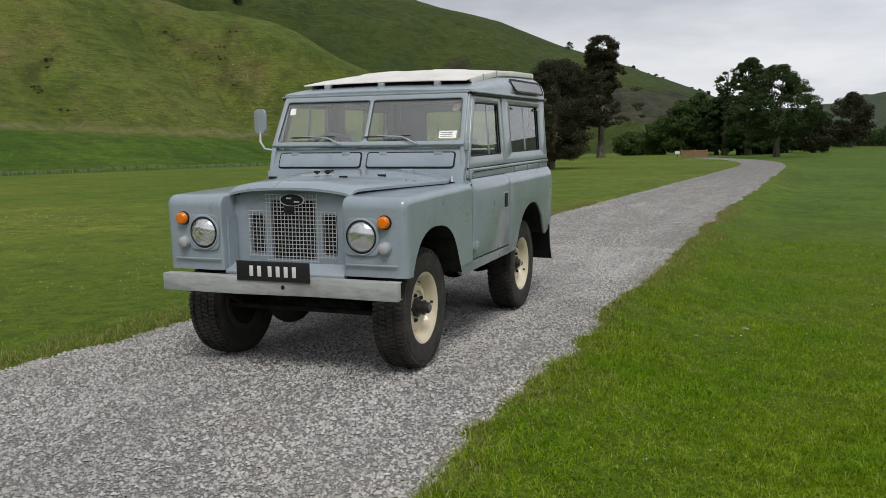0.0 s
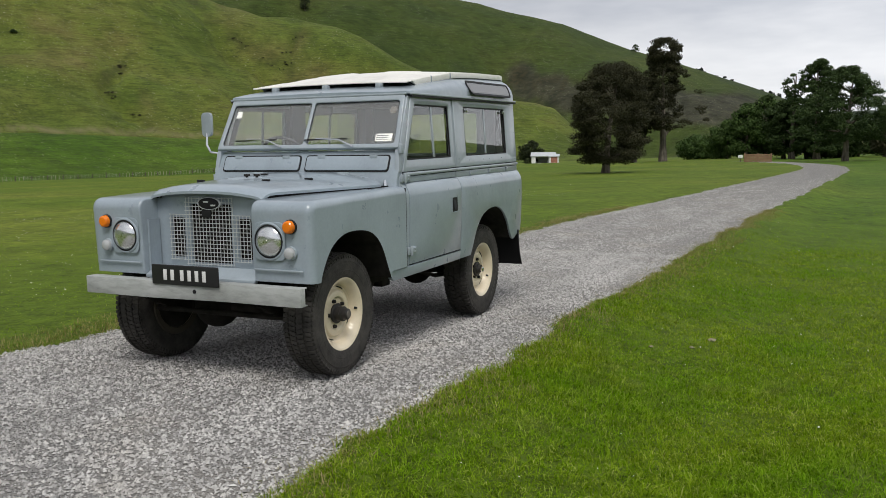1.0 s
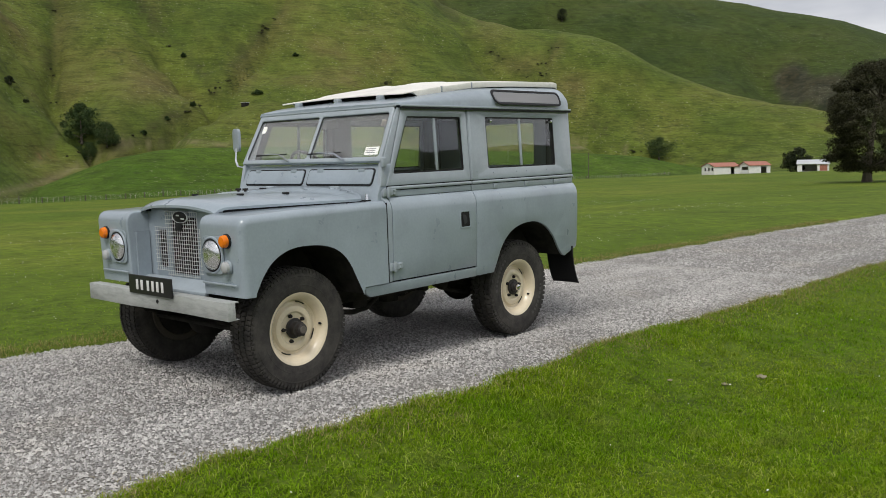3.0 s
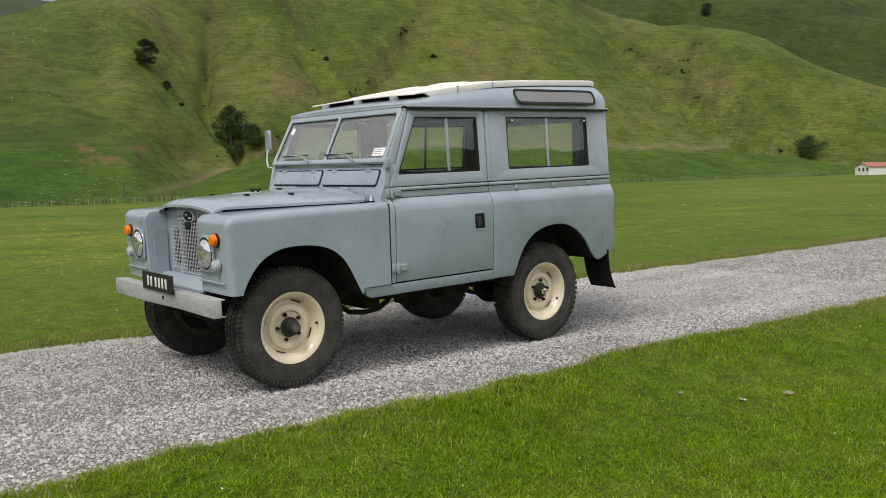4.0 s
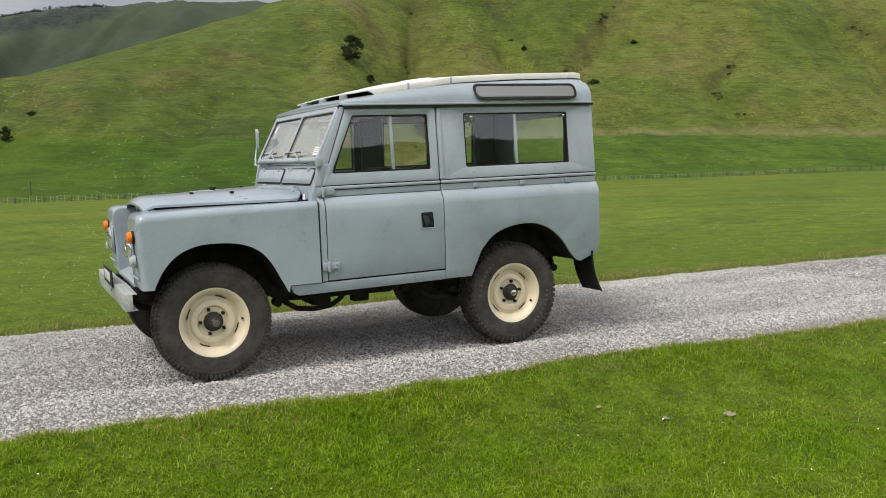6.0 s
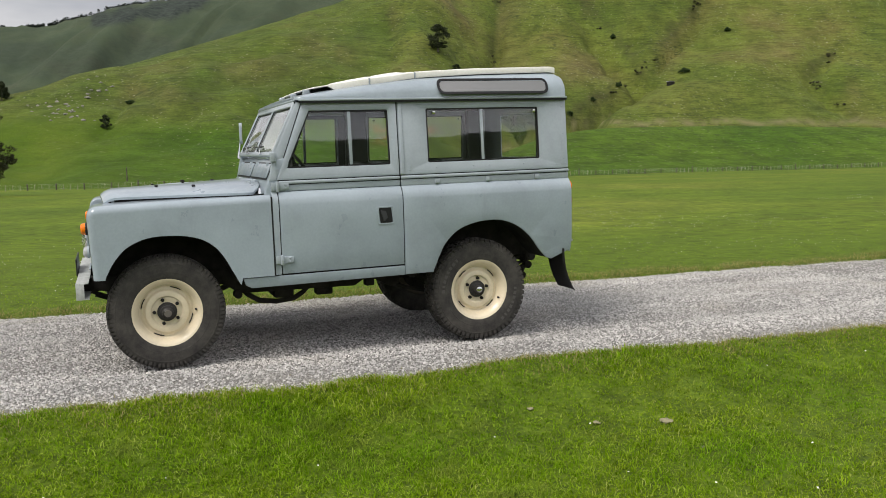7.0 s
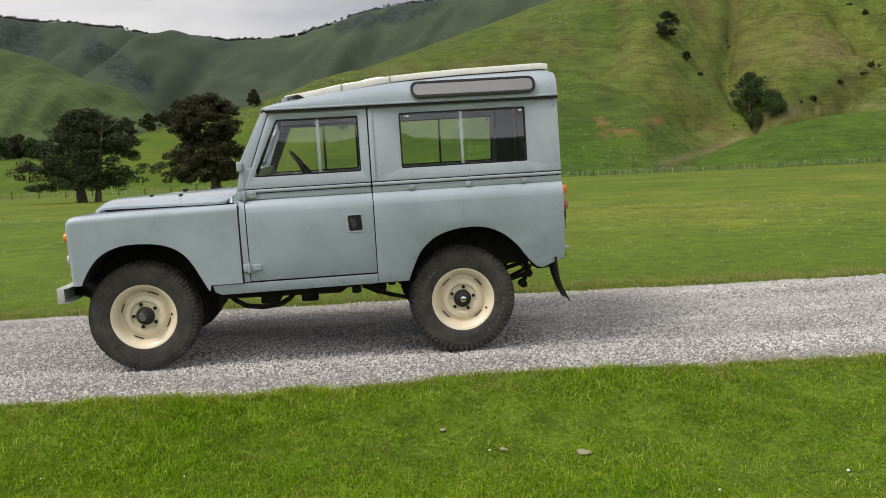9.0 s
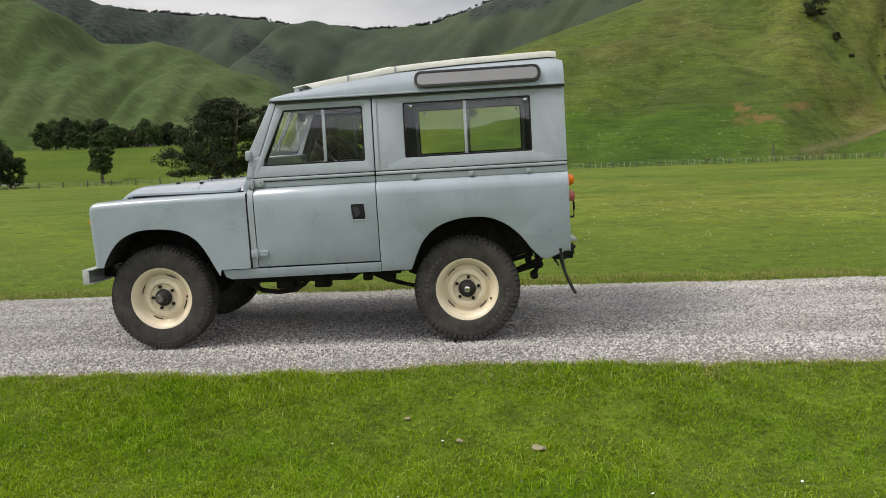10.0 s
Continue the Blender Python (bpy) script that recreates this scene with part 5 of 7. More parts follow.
def build_roof():
    bm = bmesh.new()
    ys = list(np.linspace(-0.195, -0.05, 7)) + list(np.linspace(0.0, 1.78, 24)) + [1.83, 1.862, 1.877]
    rows = []
    for y in ys:
        h = roof_top(y)
        e = 0.0 if -0.15 < y < 1.85 else (0.02 if y > 0 else 0.03 * (abs(y + 0.15) / 0.045))
        pts = [(0.772 - e, 1.772), (0.770 - e, 1.790)]
        hh = h - 1.79
        for q in range(1, 9):
            a = q / 8 * math.pi / 2
            pts.append((0.770 - e - 0.10 * (1 - math.cos(a)) ** 1.0 - 0.035 * math.sin(a) ** 2, 1.79 + hh * math.sin(a) ** 0.85))
        for x in (0.5, 0.35, 0.18, 0.0):
            pts.append((x, h + (0.010 + 0.020 * float(smooth(0.0, 0.6, y))) * (1 - (x / 0.64) ** 2)))
        full = [(-x, z) for x, z in pts[:-1]] + [(x, z) for x, z in reversed(pts)]
        rows.append([bm.verts.new((x, y, z)) for x, z in full])
    for a, b in zip(rows, rows[1:]):
        for i in range(len(a) - 1):
            bm.faces.new((a[i], a[i + 1], b[i + 1], b[i]))
    bm.faces.new(rows[0])
    bm.faces.new(list(reversed(rows[-1])))
    bmesh.ops.recalc_face_normals(bm, faces=bm.faces[:])
    roof = body("roof", bm, M_BLUE, shade=45)
    # gutter, each length with a black strip below that paints its shadow
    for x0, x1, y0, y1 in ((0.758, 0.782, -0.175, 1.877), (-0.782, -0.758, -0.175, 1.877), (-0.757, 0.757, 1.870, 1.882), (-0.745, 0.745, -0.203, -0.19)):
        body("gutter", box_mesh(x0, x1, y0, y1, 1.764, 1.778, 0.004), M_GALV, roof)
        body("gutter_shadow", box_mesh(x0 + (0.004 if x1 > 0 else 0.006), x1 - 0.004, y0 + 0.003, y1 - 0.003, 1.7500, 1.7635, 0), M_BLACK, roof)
    # long rounded roof lights
    for s in (False, True):
        y0, y1, z0, z1 = 0.835, 1.715, 1.797, 1.915

        def slope(a, b):
            k = (b - 1.79) / (roof_top(a) - 1.79)
            q = math.asin(min(1, max(0, k) ** (1 / 0.85)))
            return 0.770 - 0.10 * (1 - math.cos(q)) - 0.035 * math.sin(q) ** 2 + 0.004

        mid = (y0 + y1) / 2
        swell = max(slope(mid, z0 + (z1 - z0) * q / 8) - slope(mid, z0) * (1 - q / 8) - slope(mid, z1) * q / 8 for q in range(9)) + 0.006

        def on_roof(a, b):
            u, v = (a - y0) / (y1 - y0), (b - z0) / (z1 - z0)
            x0, x1 = slope(y0, z0) * (1 - u) + slope(y1, z0) * u, slope(y0, z1) * (1 - u) + slope(y1, z1) * u
            return (x0 * (1 - v) + x1 * v + swell, a, b)
        rub = plate_mesh(rect(y0, y1, z0, z1, 0.055, 8), [rect(y0 + 0.018, y1 - 0.018, z0 + 0.018, z1 - 0.018, 0.042, 8)], on_roof, (0.008, 0, 0), bevel=0.003)
        rl = body("roof_light", rub, M_BLACK, mirror=s, label="long rounded roof side light with black rubber seal")
        pane = plate_mesh(rect(y0 + 0.02, y1 - 0.02, z0 + 0.02, z1 - 0.02, 0.04, 8), [], on_roof, (0.004, 0, 0))
        body("pane", pane, M_ROOFLIGHT, rl, mirror=s)
    # white tropical skin above, on spacers
    bm = bmesh.new()
    ys = list(np.linspace(-0.04, 1.835, 40))
    xs = np.linspace(-0.668, 0.668, 41)
    rows = []
    for y in ys:
        row = []
        for x in xs:
            z = roof_top(y) + 0.037 + 0.008 * float(smooth(0.3, 1.0, y)) + (0.010 + 0.022 * float(smooth(0.0, 0.6, y))) * (1 - (x / 0.66) ** 2)
            # four pressed swellings
            for cx, cy, wx, wy in ((-0.30, 0.30, 0.17, 0.16), (0.30, 0.30, 0.17, 0.16), (-0.30, 0.58, 0.17, 0.10), (0.30, 0.58, 0.17, 0.10)):
                z += 0.010 * float(smooth(1.0, 0.80, max(abs(x - cx) / wx, abs(y - cy) / wy)))
            row.append(bm.verts.new((float(x), float(y), z)))
        rows.append(row)
    for a, b in zip(rows, rows[1:]):
        for i in range(len(xs) - 1):
            bm.faces.new((a[i], a[i + 1], b[i + 1], b[i]))
    r = bmesh.ops.extrude_face_region(bm, geom=bm.faces[:])
    for g in r["geom"]:
        if isinstance(g, bmesh.types.BMVert):
            g.co.z -= 0.010 + (0.034 if (abs(g.co.x) > 0.66 and g.co.y > 0.1) or g.co.y > 1.82 else 0)
    bmesh.ops.recalc_face_normals(bm, faces=bm.faces[:])
    skin = body("tropical_roof", soften(bm, 0.004, 2, 60), M_WHITE, label="off-white second roof skin on spacers")
    for x in (-0.45, 0.0, 0.45):
        body("spacer", box_mesh(x - 0.022, x + 0.022, -0.075, -0.02, 1.812, 1.862, 0.008, 3), M_GALV, skin)
    for y in (0.36, 0.70):
        for s in (-1, 1):
            z = roof_top(y)
            body("spacer", box_mesh(s * 0.667 - 0.007, s * 0.667 + 0.007, y - 0.006, y + 0.006, z - 0.012, z + 0.041, 0.003), M_GALV, skin)


M_ROOFLIGHT = Mat("tinted_roof_glass", (0.21, 0.21, 0.215), 0.10).m
build_roof()


def build_back():
    back = plate_mesh([(-0.80, 0.60), (0.80, 0.60), (0.785, 1.16), (0.745, 1.76), (-0.745, 1.76), (-0.785, 1.16)], [rect(-0.40, 0.40, 1.32, 1.68, 0.03)], lambda a, b: (a, 1.855, b), (0, 0.016, 0), bevel=0.003)
    back = body("tail_panel", back, M_BLUE)
    pane = plate_mesh(rect(-0.405, 0.405, 1.315, 1.685), [], lambda a, b: (a, 1.862, b), (0, 0.004, 0))
    pane = body("pane", pane, M_GLASS, back)
    pane.visible_shadow = False
    grip = tube_mesh([(0.66, 1.85, 0.96), (0.66, 1.915, 0.955), (0.66, 1.92, 0.90), (0.66, 1.915, 0.83), (0.66, 1.85, 0.83)], 0.009, 8)
    body("grab_handle", grip, M_BLACK)
    step = bmesh.new()
    bm_box(step, 0.50, 0.76, 1.85, 1.92, 0.665, 0.685)
    body("bumperette", soften(step, 0.006), M_BUMPER)
    hitch = bmesh.new()
    bm_box(hitch, -0.12, 0.12, 1.80, 1.90, 0.45, 0.60)
    bm_cyl(hitch, (0, 1.88, 0.47), (0, 1.96, 0.47), 0.03, seg=16)
    bm_cyl(hitch, (0, 1.95, 0.47), (0, 1.95, 0.55), 0.025, seg=16)
    hook = tube_mesh([(0.60, 1.83, 0.60), (0.60, 1.90, 0.585), (0.60, 1.925, 0.605), (0.60, 1.90, 0.63)], 0.008, 8)
    body("tow_hook", hook, M_DARK)
    body("tow_hitch", soften(hitch, 0.005), M_DARK)


build_back()


def build_cabin():
    bm = bmesh.new()
    bm_box(bm, -0.79, 0.79, -0.30, 0.66, 0.60, 0.66)
    bm_box(bm, -0.50, 0.50, 0.66, 1.83, 0.60, 0.66)
    body("cabin_floor", bm, M_DARK)
    body("seat_box", box_mesh(-0.78, 0.78, 0.05, 0.50, 0.66, 0.88, 0.01), M_TRIM)
    for x in (-0.48, 0.0, 0.48):
        w = 0.22 if x else 0.19
        seat = body("seat", box_mesh(x - w, x + w, 0.0, 0.50, 0.88, 1.0, 0.04, 4), M_SEAT)
        bb = box_mesh(-w, w, -0.06, 0.06, 0.0, 0.35 if x else 0.28, 0.04, 4)
        bb.transform(Matrix.Translation((x, 0.52, 0.98)) @ Matrix.Rotation(radians(-12), 4, "X"))
        body("seat_back", bb, M_SEAT, seat)
    for s in (-1, 1):
        for q in (0.92, 1.40):
            body("rear_seat", box_mesh(min(s * 0.40, s * 0.76), max(s * 0.40, s * 0.76), q - 0.2, q + 0.22, 0.92, 1.02, 0.03, 3), M_SEAT)
        body("rear_backrest", box_mesh(min(s * 0.735, s * 0.765), max(s * 0.735, s * 0.765), 0.72, 1.62, 1.05, 1.30, 0.012, 3), M_SEAT)
    body("dashboard", box_mesh(-0.74, 0.74, -0.26, -0.14, 1.12, 1.315, 0.03, 3), M_SEAT)
    body("instrument_binnacle", box_mesh(-0.62, -0.26, -0.145, -0.09, 1.18, 1.32, 0.02, 3), M_SEAT)
    tilt = Matrix.Translation((-0.41, 0.03, 1.325)) @ Matrix.Rotation(radians(-52), 4, "X")
    rim = tube_mesh([(0.205 * math.cos(t), 0.205 * math.sin(t), 0) for t in np.linspace(0, math.tau, 41)[:-1]], 0.013, 10, True)
    rim.transform(tilt)
    wheel = body("steering_wheel", rim, M_BLACK)
    sp = bmesh.new()
    for a in (90, 210, 330):
        bm_cyl(sp, (0, 0, -0.03), (0.2 * math.cos(radians(a)), 0.2 * math.sin(radians(a)), 0), 0.011, seg=8)
    bm_cyl(sp, (0, 0, -0.05), (0, 0, 0.0), 0.04, seg=20)
    bm_cyl(sp, (0, 0, -0.30), (0, 0, -0.04), 0.022, seg=12)
    sp.transform(tilt)
    body("steering_column", sp, M_BLACK, wheel)
    # posts and header rail seen through the glass
    for s in (-1, 1):
        body("cabin_post", box_mesh(min(s * 0.70, s * 0.745), max(s * 0.70, s * 0.745), 0.53, 0.72, 1.17, 1.76, 0.008), M_SEAT)
        body("corner_post", box_mesh(min(s * 0.66, s * 0.74), max(s * 0.66, s * 0.74), 1.66, 1.82, 1.17, 1.76, 0.008), M_SEAT)
    body("headlining", box_mesh(-0.72, 0.72, -0.12, 1.80, 1.745, 1.762, 0.004), M_TRIM)
    mirror_ = box_mesh(-0.10, 0.10, -0.14, -0.12, 1.64, 1.70, 0.008, 3)
    body("rear_view_mirror", mirror_, M_BLACK)


build_cabin()


def build_mirror():
    arm = tube_mesh([(-0.77, -0.36, 1.375), (-0.83, -0.375, 1.385), (-0.875, -0.36, 1.44), (-0.882, -0.34, 1.53)], 0.009, 8)
    arm = body("door_mirror", arm, M_CHROME, label="round-cornered mirror on a bright bent arm")
    shell = plate_mesh(rect(-0.055, 0.055, -0.09, 0.09, 0.04, 6), [], lambda a, b: (a, 0, b), (0, 0.022, 0), bevel=0.007, bevel_seg=3)
    shell.transform(Matrix.Translation((-0.886, -0.345, 1.592)) @ Matrix.Rotation(radians(-12), 4, "Z"))
    body("mirror_shell", shell, M_GALV, arm)
    glass = plate_mesh(rect(-0.048, 0.048, -0.083, 0.083, 0.035, 6), [], lambda a, b: (a, 0.0225, b), (0, 0.002, 0))
    glass.transform(Matrix.Translation((-0.886, -0.345, 1.592)) @ Matrix.Rotation(radians(-12), 4, "Z"))
    body("mirror_glass", glass, M_CHROME, arm)
    # small bracket at the foot of the other screen post
    br = box_mesh(0.768, 0.798, -0.392, -0.352, 1.36, 1.43, 0.010, 3)
    body("screen_bracket", br, M_GALV)


build_mirror()


def build_under():
    for s in (-1, 1):
        side = [(-1.5, 0.50), (-0.72, 0.50), (-0.60, 0.425), (0.24, 0.425), (0.31, 0.47), (1.16, 0.50), (1.34, 0.61), (1.8, 0.62), (1.8, 0.70), (1.3, 0.69), (1.1, 0.60), (-1.5, 0.60)]
        part("chassis_rail", plate_mesh(side, [], lambda a, b: (s * 0.40 - 0.04, a, b), (0.08, 0, 0), bevel=0.004), M_DARK, car)
        hang = plate_mesh([(0.40, 0.50), (0.40, 0.462), (0.525, 0.402), (0.578, 0.428), (0.585, 0.50)], [], lambda a, b: (s * 0.45 - 0.02, a, b), (0.04, 0, 0), bevel=0.004)
        part("spring_hanger", hang, M_DARK, car)
        part("inner_wing", box_mesh(min(s * 0.30, s * 0.425), max(s * 0.30, s * 0.425), -1.39, -0.45, 0.50, 1.10, 0), M_DARK, car)
        for yc in (-1.1175, 1.1175):
            sp = bmesh.new()
            for k in range(5):
                L = 0.52 - 0.08 * k
                pts = [(s * 0.42, yc + L * q, 0.40 - 0.012 * k + 0.13 * (L * q / 0.52) ** 2) for q in np.linspace(-1, 1, 9)]
                for a, b in zip(pts, pts[1:]):
                    bm_cyl(sp, a, b, 0.014, seg=6)
            bm_cyl(sp, (s * 0.38, yc + 0.50, 0.42), (s * 0.46, yc + 0.50, 0.42), 0.03, seg=12)
            bm_cyl(sp, (s * 0.42, yc + 0.50, 0.42), (s * 0.42, yc + 0.56, 0.56), 0.018, seg=8)
            bm_cyl(sp, (s * 0.42, yc + 0.1, 0.30), (s * 0.42, yc + 0.28, 0.62), 0.028, seg=12)
            if yc > 0:
                bm_cyl(sp, (s * 0.46, 1.40, 0.43), (s * 0.46, 1.655, 0.505), 0.017, seg=8)
                bm_cyl(sp, (s * 0.45, 0.52, 0.425), (s * 0.45, 0.62, 0.392), 0.017, seg=8)
                bm_cyl(sp, (s * 0.45, 0.62, 0.392), (s * 0.45, 0.80, 0.352), 0.015, seg=8)
                bm_cyl(sp, (s * 0.45, 0.80, 0.352), (s * 0.45, 1.02, 0.335), 0.018, seg=8)
                bm_cyl(sp, (s * 0.46, 1.655, 0.505), (s * 0.46, 1.635, 0.60), 0.021, seg=8)
                bm_cyl(sp, (s * 0.46, 1.42, 0.53), (s * 0.46, 1.61, 0.585), 0.016, seg=8)
                bm_cyl(sp, (s * 0.43, 1.655, 0.505), (s * 0.49, 1.655, 0.505), 0.03, seg=12)
            part("leaf_spring", sp, M_DARK, car)
    for yc, off in ((-1.1175, -0.22), (1.1175, 0.12)):
        ax = bmesh.new()
        bm_cyl(ax, (-0.62, yc, 0.375), (0.62, yc, 0.375), 0.045, seg=16)
        bmesh.ops.create_uvsphere(ax, u_segments=16, v_segments=10, radius=0.15, matrix=Matrix.Translation((off, yc, 0.375)))
        part("axle", ax, M_DARK, car)
    ex = tube_mesh([(0.28, -0.8, 0.52), (0.2, -0.4, 0.53), (0.15, 0.5, 0.54), (0.2, 0.95, 0.56), (0.3, 1.25, 0.64), (0.3, 1.8, 0.64)], 0.03, 10)
    part("exhaust_pipe", ex, M_DARK, car)
    gb = bmesh.new()
    bm_box(gb, -0.22, 0.22, -1.2, 0.1, 0.46, 0.9)
    bm_box(gb, -0.20, 0.24, 0.1, 0.55, 0.45, 0.66)
    part("engine_block", soften(gb, 0.03, 3), M_DARK, car)
    for x0, x1, y0, y1, z0, z1 in ((0.10, 0.40, -0.35, -0.21, 0.365, 0.47), (0.34, 0.43, -0.05, 0.075, 0.372, 0.45), (0.36, 0.44, 0.325, 0.395, 0.415, 0.51)):
        part("crossmember", box_mesh(x0, x1, y0, y1, z0, z1, 0.012, 2), M_DARK, car)
    for y0, y1, z0 in ((-0.04, 0.02, 0.50), (0.27, 0.34, 0.50), (0.585, 0.64, 0.50)):
        for s in (-1, 1):
            part("outrigger", box_mesh(min(s * 0.42, s * 0.70), max(s * 0.42, s * 0.70), y0, y1, z0, 0.574, 0.008), M_DARK, car)
    mu = tube_mesh([(0.38, -0.60, 0.47), (0.38, -0.54, 0.405), (0.38, -0.46, 0.356), (0.38, -0.34, 0.340), (0.38, -0.21, 0.354), (0.38, -0.14, 0.395), (0.38, -0.09, 0.45)], 0.019, 12)
    part("gearbox_mount", mu, M_DARK, car)
    part("underbody", box_mesh(-0.76, 0.76, -0.50, 0.66, 0.575, 0.60, 0), M_DARK, car)
    part("underbody", box_mesh(-0.50, 0.50, 0.66, 1.16, 0.602, 0.63, 0), M_DARK, car)
    part("underbody", box_mesh(-0.50, 0.50, 1.16, 1.78, 0.702, 0.73, 0), M_DARK, car)
    tr = bmesh.new()
    bm_cyl(tr, (-0.6, -1.30, 0.36), (0.6, -1.30, 0.36), 0.018, seg=10)
    bm_cyl(tr, (-0.42, -1.5, 0.55), (0.42, -1.5, 0.55), 0.05, seg=12)
    part("track_rod", tr, M_DARK, car)


build_under()


def tyre_bm():
    prof = [(-0.085, 0.215), (-0.098, 0.25), (-0.104, 0.30), (-0.098, 0.345), (-0.084, 0.364), (-0.04, 0.370), (0.04, 0.370), (0.084, 0.364), (0.098, 0.345), (0.1015, 0.330), (0.1036, 0.329), (0.1036, 0.326), (0.1025, 0.325), (0.104, 0.30), (0.1028, 0.274), (0.1036, 0.273), (0.1036, 0.270), (0.1022, 0.269), (0.0995, 0.245), (0.095, 0.228), (0.085, 0.215)]
    return lathe_mesh(prof, 72)


def tread_bm(deep):
    """Staggered lugs round the crown and the shoulders."""
    bm = bmesh.new()
    n = 58 if deep else 78
    lug = math.tau * 0.371 / n * 0.72
    for k in range(n):
        for x, w, ph, tw in ((-0.076, 0.036, 0.0, 10), (-0.028, 0.040, 0.5, -14), (0.023, 0.040, 0.0, 14), (0.075, 0.036, 0.5, -10)):
            a = (k + ph) / n * math.tau
            outer = abs(x) > 0.06
            m = Matrix.Rotation(a, 4, "X") @ Matrix.Translation((x, 0, 0.371 if not outer else 0.367)) @ Matrix.Rotation(radians(tw), 4, "Z") @ (Matrix.Rotation(radians(14 if x > 0 else -14), 4, "Y") if outer else Matrix.Identity(4)) @ Matrix.Diagonal((w, lug, 0.022 if deep else 0.017, 1))
            bmesh.ops.create_cube(bm, size=1.0, matrix=m)
        for sx in (-1, 1):
            a = (k + (0.5 if sx > 0 else 0)) / n * math.tau
            m = Matrix.Rotation(a, 4, "X") @ Matrix.Translation((sx * 0.0965, 0, 0.347)) @ Matrix.Diagonal((0.008 if deep else 0.006, lug * 0.75, 0.026, 1))
            bmesh.ops.create_cube(bm, size=1.0, matrix=m)
    return bm


def build_wheel(sx, y, front):
    z = 0.377
    hub = Matrix.Translation((sx * 0.655, y, z)) @ (Matrix.Identity(4) if sx > 0 else Matrix.Rotation(math.pi, 4, "Z")) @ Matrix.Rotation(radians(37 if front else 11), 4, "X")
    rim = lathe_mesh([(-0.09, 0.20), (-0.088, 0.222), (-0.075, 0.205), (-0.06, 0.19), (0.035, 0.186), (0.06, 0.192), (0.078, 0.205), (0.088, 0.226), (0.094, 0.226), (0.093, 0.218), (0.083, 0.204), (0.064, 0.186), (0.030, 0.176), (0.022, 0.166), (0.026, 0.150), (0.042, 0.138), (0.048, 0.120), (0.046, 0.105), (0.034, 0.095), (0.032, 0.06), (0.030, 0.0)], 64)
    rim.transform(hub)
    wheel = part("wheel", rim, M_CREAM, car, "cream-painted pressed steel wheel")
    for nm, t in (("tyre", tyre_bm()), ("tread", tread_bm(not front))):
        t.transform(hub)
        for v in t.verts:
            if v.co.z < 0.004:
                v.co.z = 0.004 - (0.004 - v.co.z) * 0.15
        ob = part(nm, t, M_TYRE, wheel, "worn black all-terrain tyre" if nm == "tyre" else "")
        if nm == "tread":
            ob["kind"] = "stuff"
    if not front:
        for k in range(16):
            marks = bmesh.new()
            a = (radians(28) + k % 8 * 0.125) + (math.pi if k > 7 else 0)
            m = Matrix.Rotation(a, 4, "X") @ Matrix.Translation((0.1032, 0, 0.292)) @ Matrix.Diagonal((0.003, 0.024 if k % 3 else 0.017, 0.024, 1))
            bmesh.ops.create_cube(marks, size=1.0, matrix=m)
            marks.transform(hub)
            part("sidewall_mark", soften(marks, 0.003, 1), M_TYREMARK, wheel)
    drum = lathe_mesh([(-0.088, 0.0), (-0.088, 0.176), (-0.08, 0.184), (0.012, 0.184), (0.016, 0.0)], 40)
    drum.transform(hub)
    part("brake_drum", drum, M_DARK, wheel)
    for k in range(5):
        a = k / 5 * math.tau
        nut = bmesh.new()
        c = Vector((0, 0.082 * math.cos(a), 0.082 * math.sin(a)))
        bm_cyl(nut, c + Vector((0.030, 0, 0)), c + Vector((0.052, 0, 0)), 0.013, 0.011, 6)
        nut.transform(hub)
        part("wheel_nut", nut, M_DARK, wheel)
    for k in range(4):
        a0 = k / 4 * math.tau + 0.35
        slot = bmesh.new()
        pts = [(0.0275, 0.1655 * math.cos(a0 + q), 0.1655 * math.sin(a0 + q)) for q in np.linspace(0, 0.42, 8)]
        sl = tube_mesh(pts, 0.0034, 6, False, slot)
        sl.transform(hub)
        part("rim_slot", sl, M_DARK, wheel)
    cap = lathe_mesh([(0.03, 0.058), (0.048, 0.057), (0.052, 0.044), (0.082, 0.042), (0.086, 0.047), (0.094, 0.047), (0.097, 0.037), (0.122, 0.035), (0.128, 0.027), (0.128, 0.0)], 24) if front else lathe_mesh([(0.03, 0.060), (0.046, 0.058), (0.050, 0.045), (0.062, 0.043), (0.066, 0.030), (0.085, 0.026), (0.087, 0.0)], 24)
    cap.transform(hub)
    part("hub", cap, M_STEEL, wheel)
    ring = lathe_mesh([(0.046, 0.064), (0.049, 0.062), (0.050, 0.052), (0.046, 0.050)], 24)
    ring.transform(hub)
    part("hub_flange", ring, M_STEEL, wheel)
    lip = lathe_mesh([(-0.088, 0.180), (-0.0945, 0.186), (-0.0965, 0.221), (-0.088, 0.227)], 48)
    lip.transform(hub)
    part("inner_rim", lip, M_GRIME, wheel, "grimy brown back of the wheel rim")
    valve = bmesh.new()
    bm_cyl(valve, (0.06, 0.150, -0.105), (0.078, 0.150, -0.105), 0.008, 0.006, 8)
    valve.transform(hub)
    part("valve", valve, M_BLACK, wheel)
    if front:
        tip = lathe_mesh([(0.126, 0.025), (0.1325, 0.022), (0.1325, 0.0)], 16)
        tip.transform(hub)
        part("hub_cap", tip, M_HUB, wheel, "rusty brown hub cap")
    else:
        tip = lathe_mesh([(0.086, 0.024), (0.098, 0.022), (0.102, 0.014), (0.102, 0.0)], 16)
        tip.transform(hub)
        part("hub_cap", tip, M_CHROME, wheel, "worn bright hub cap")


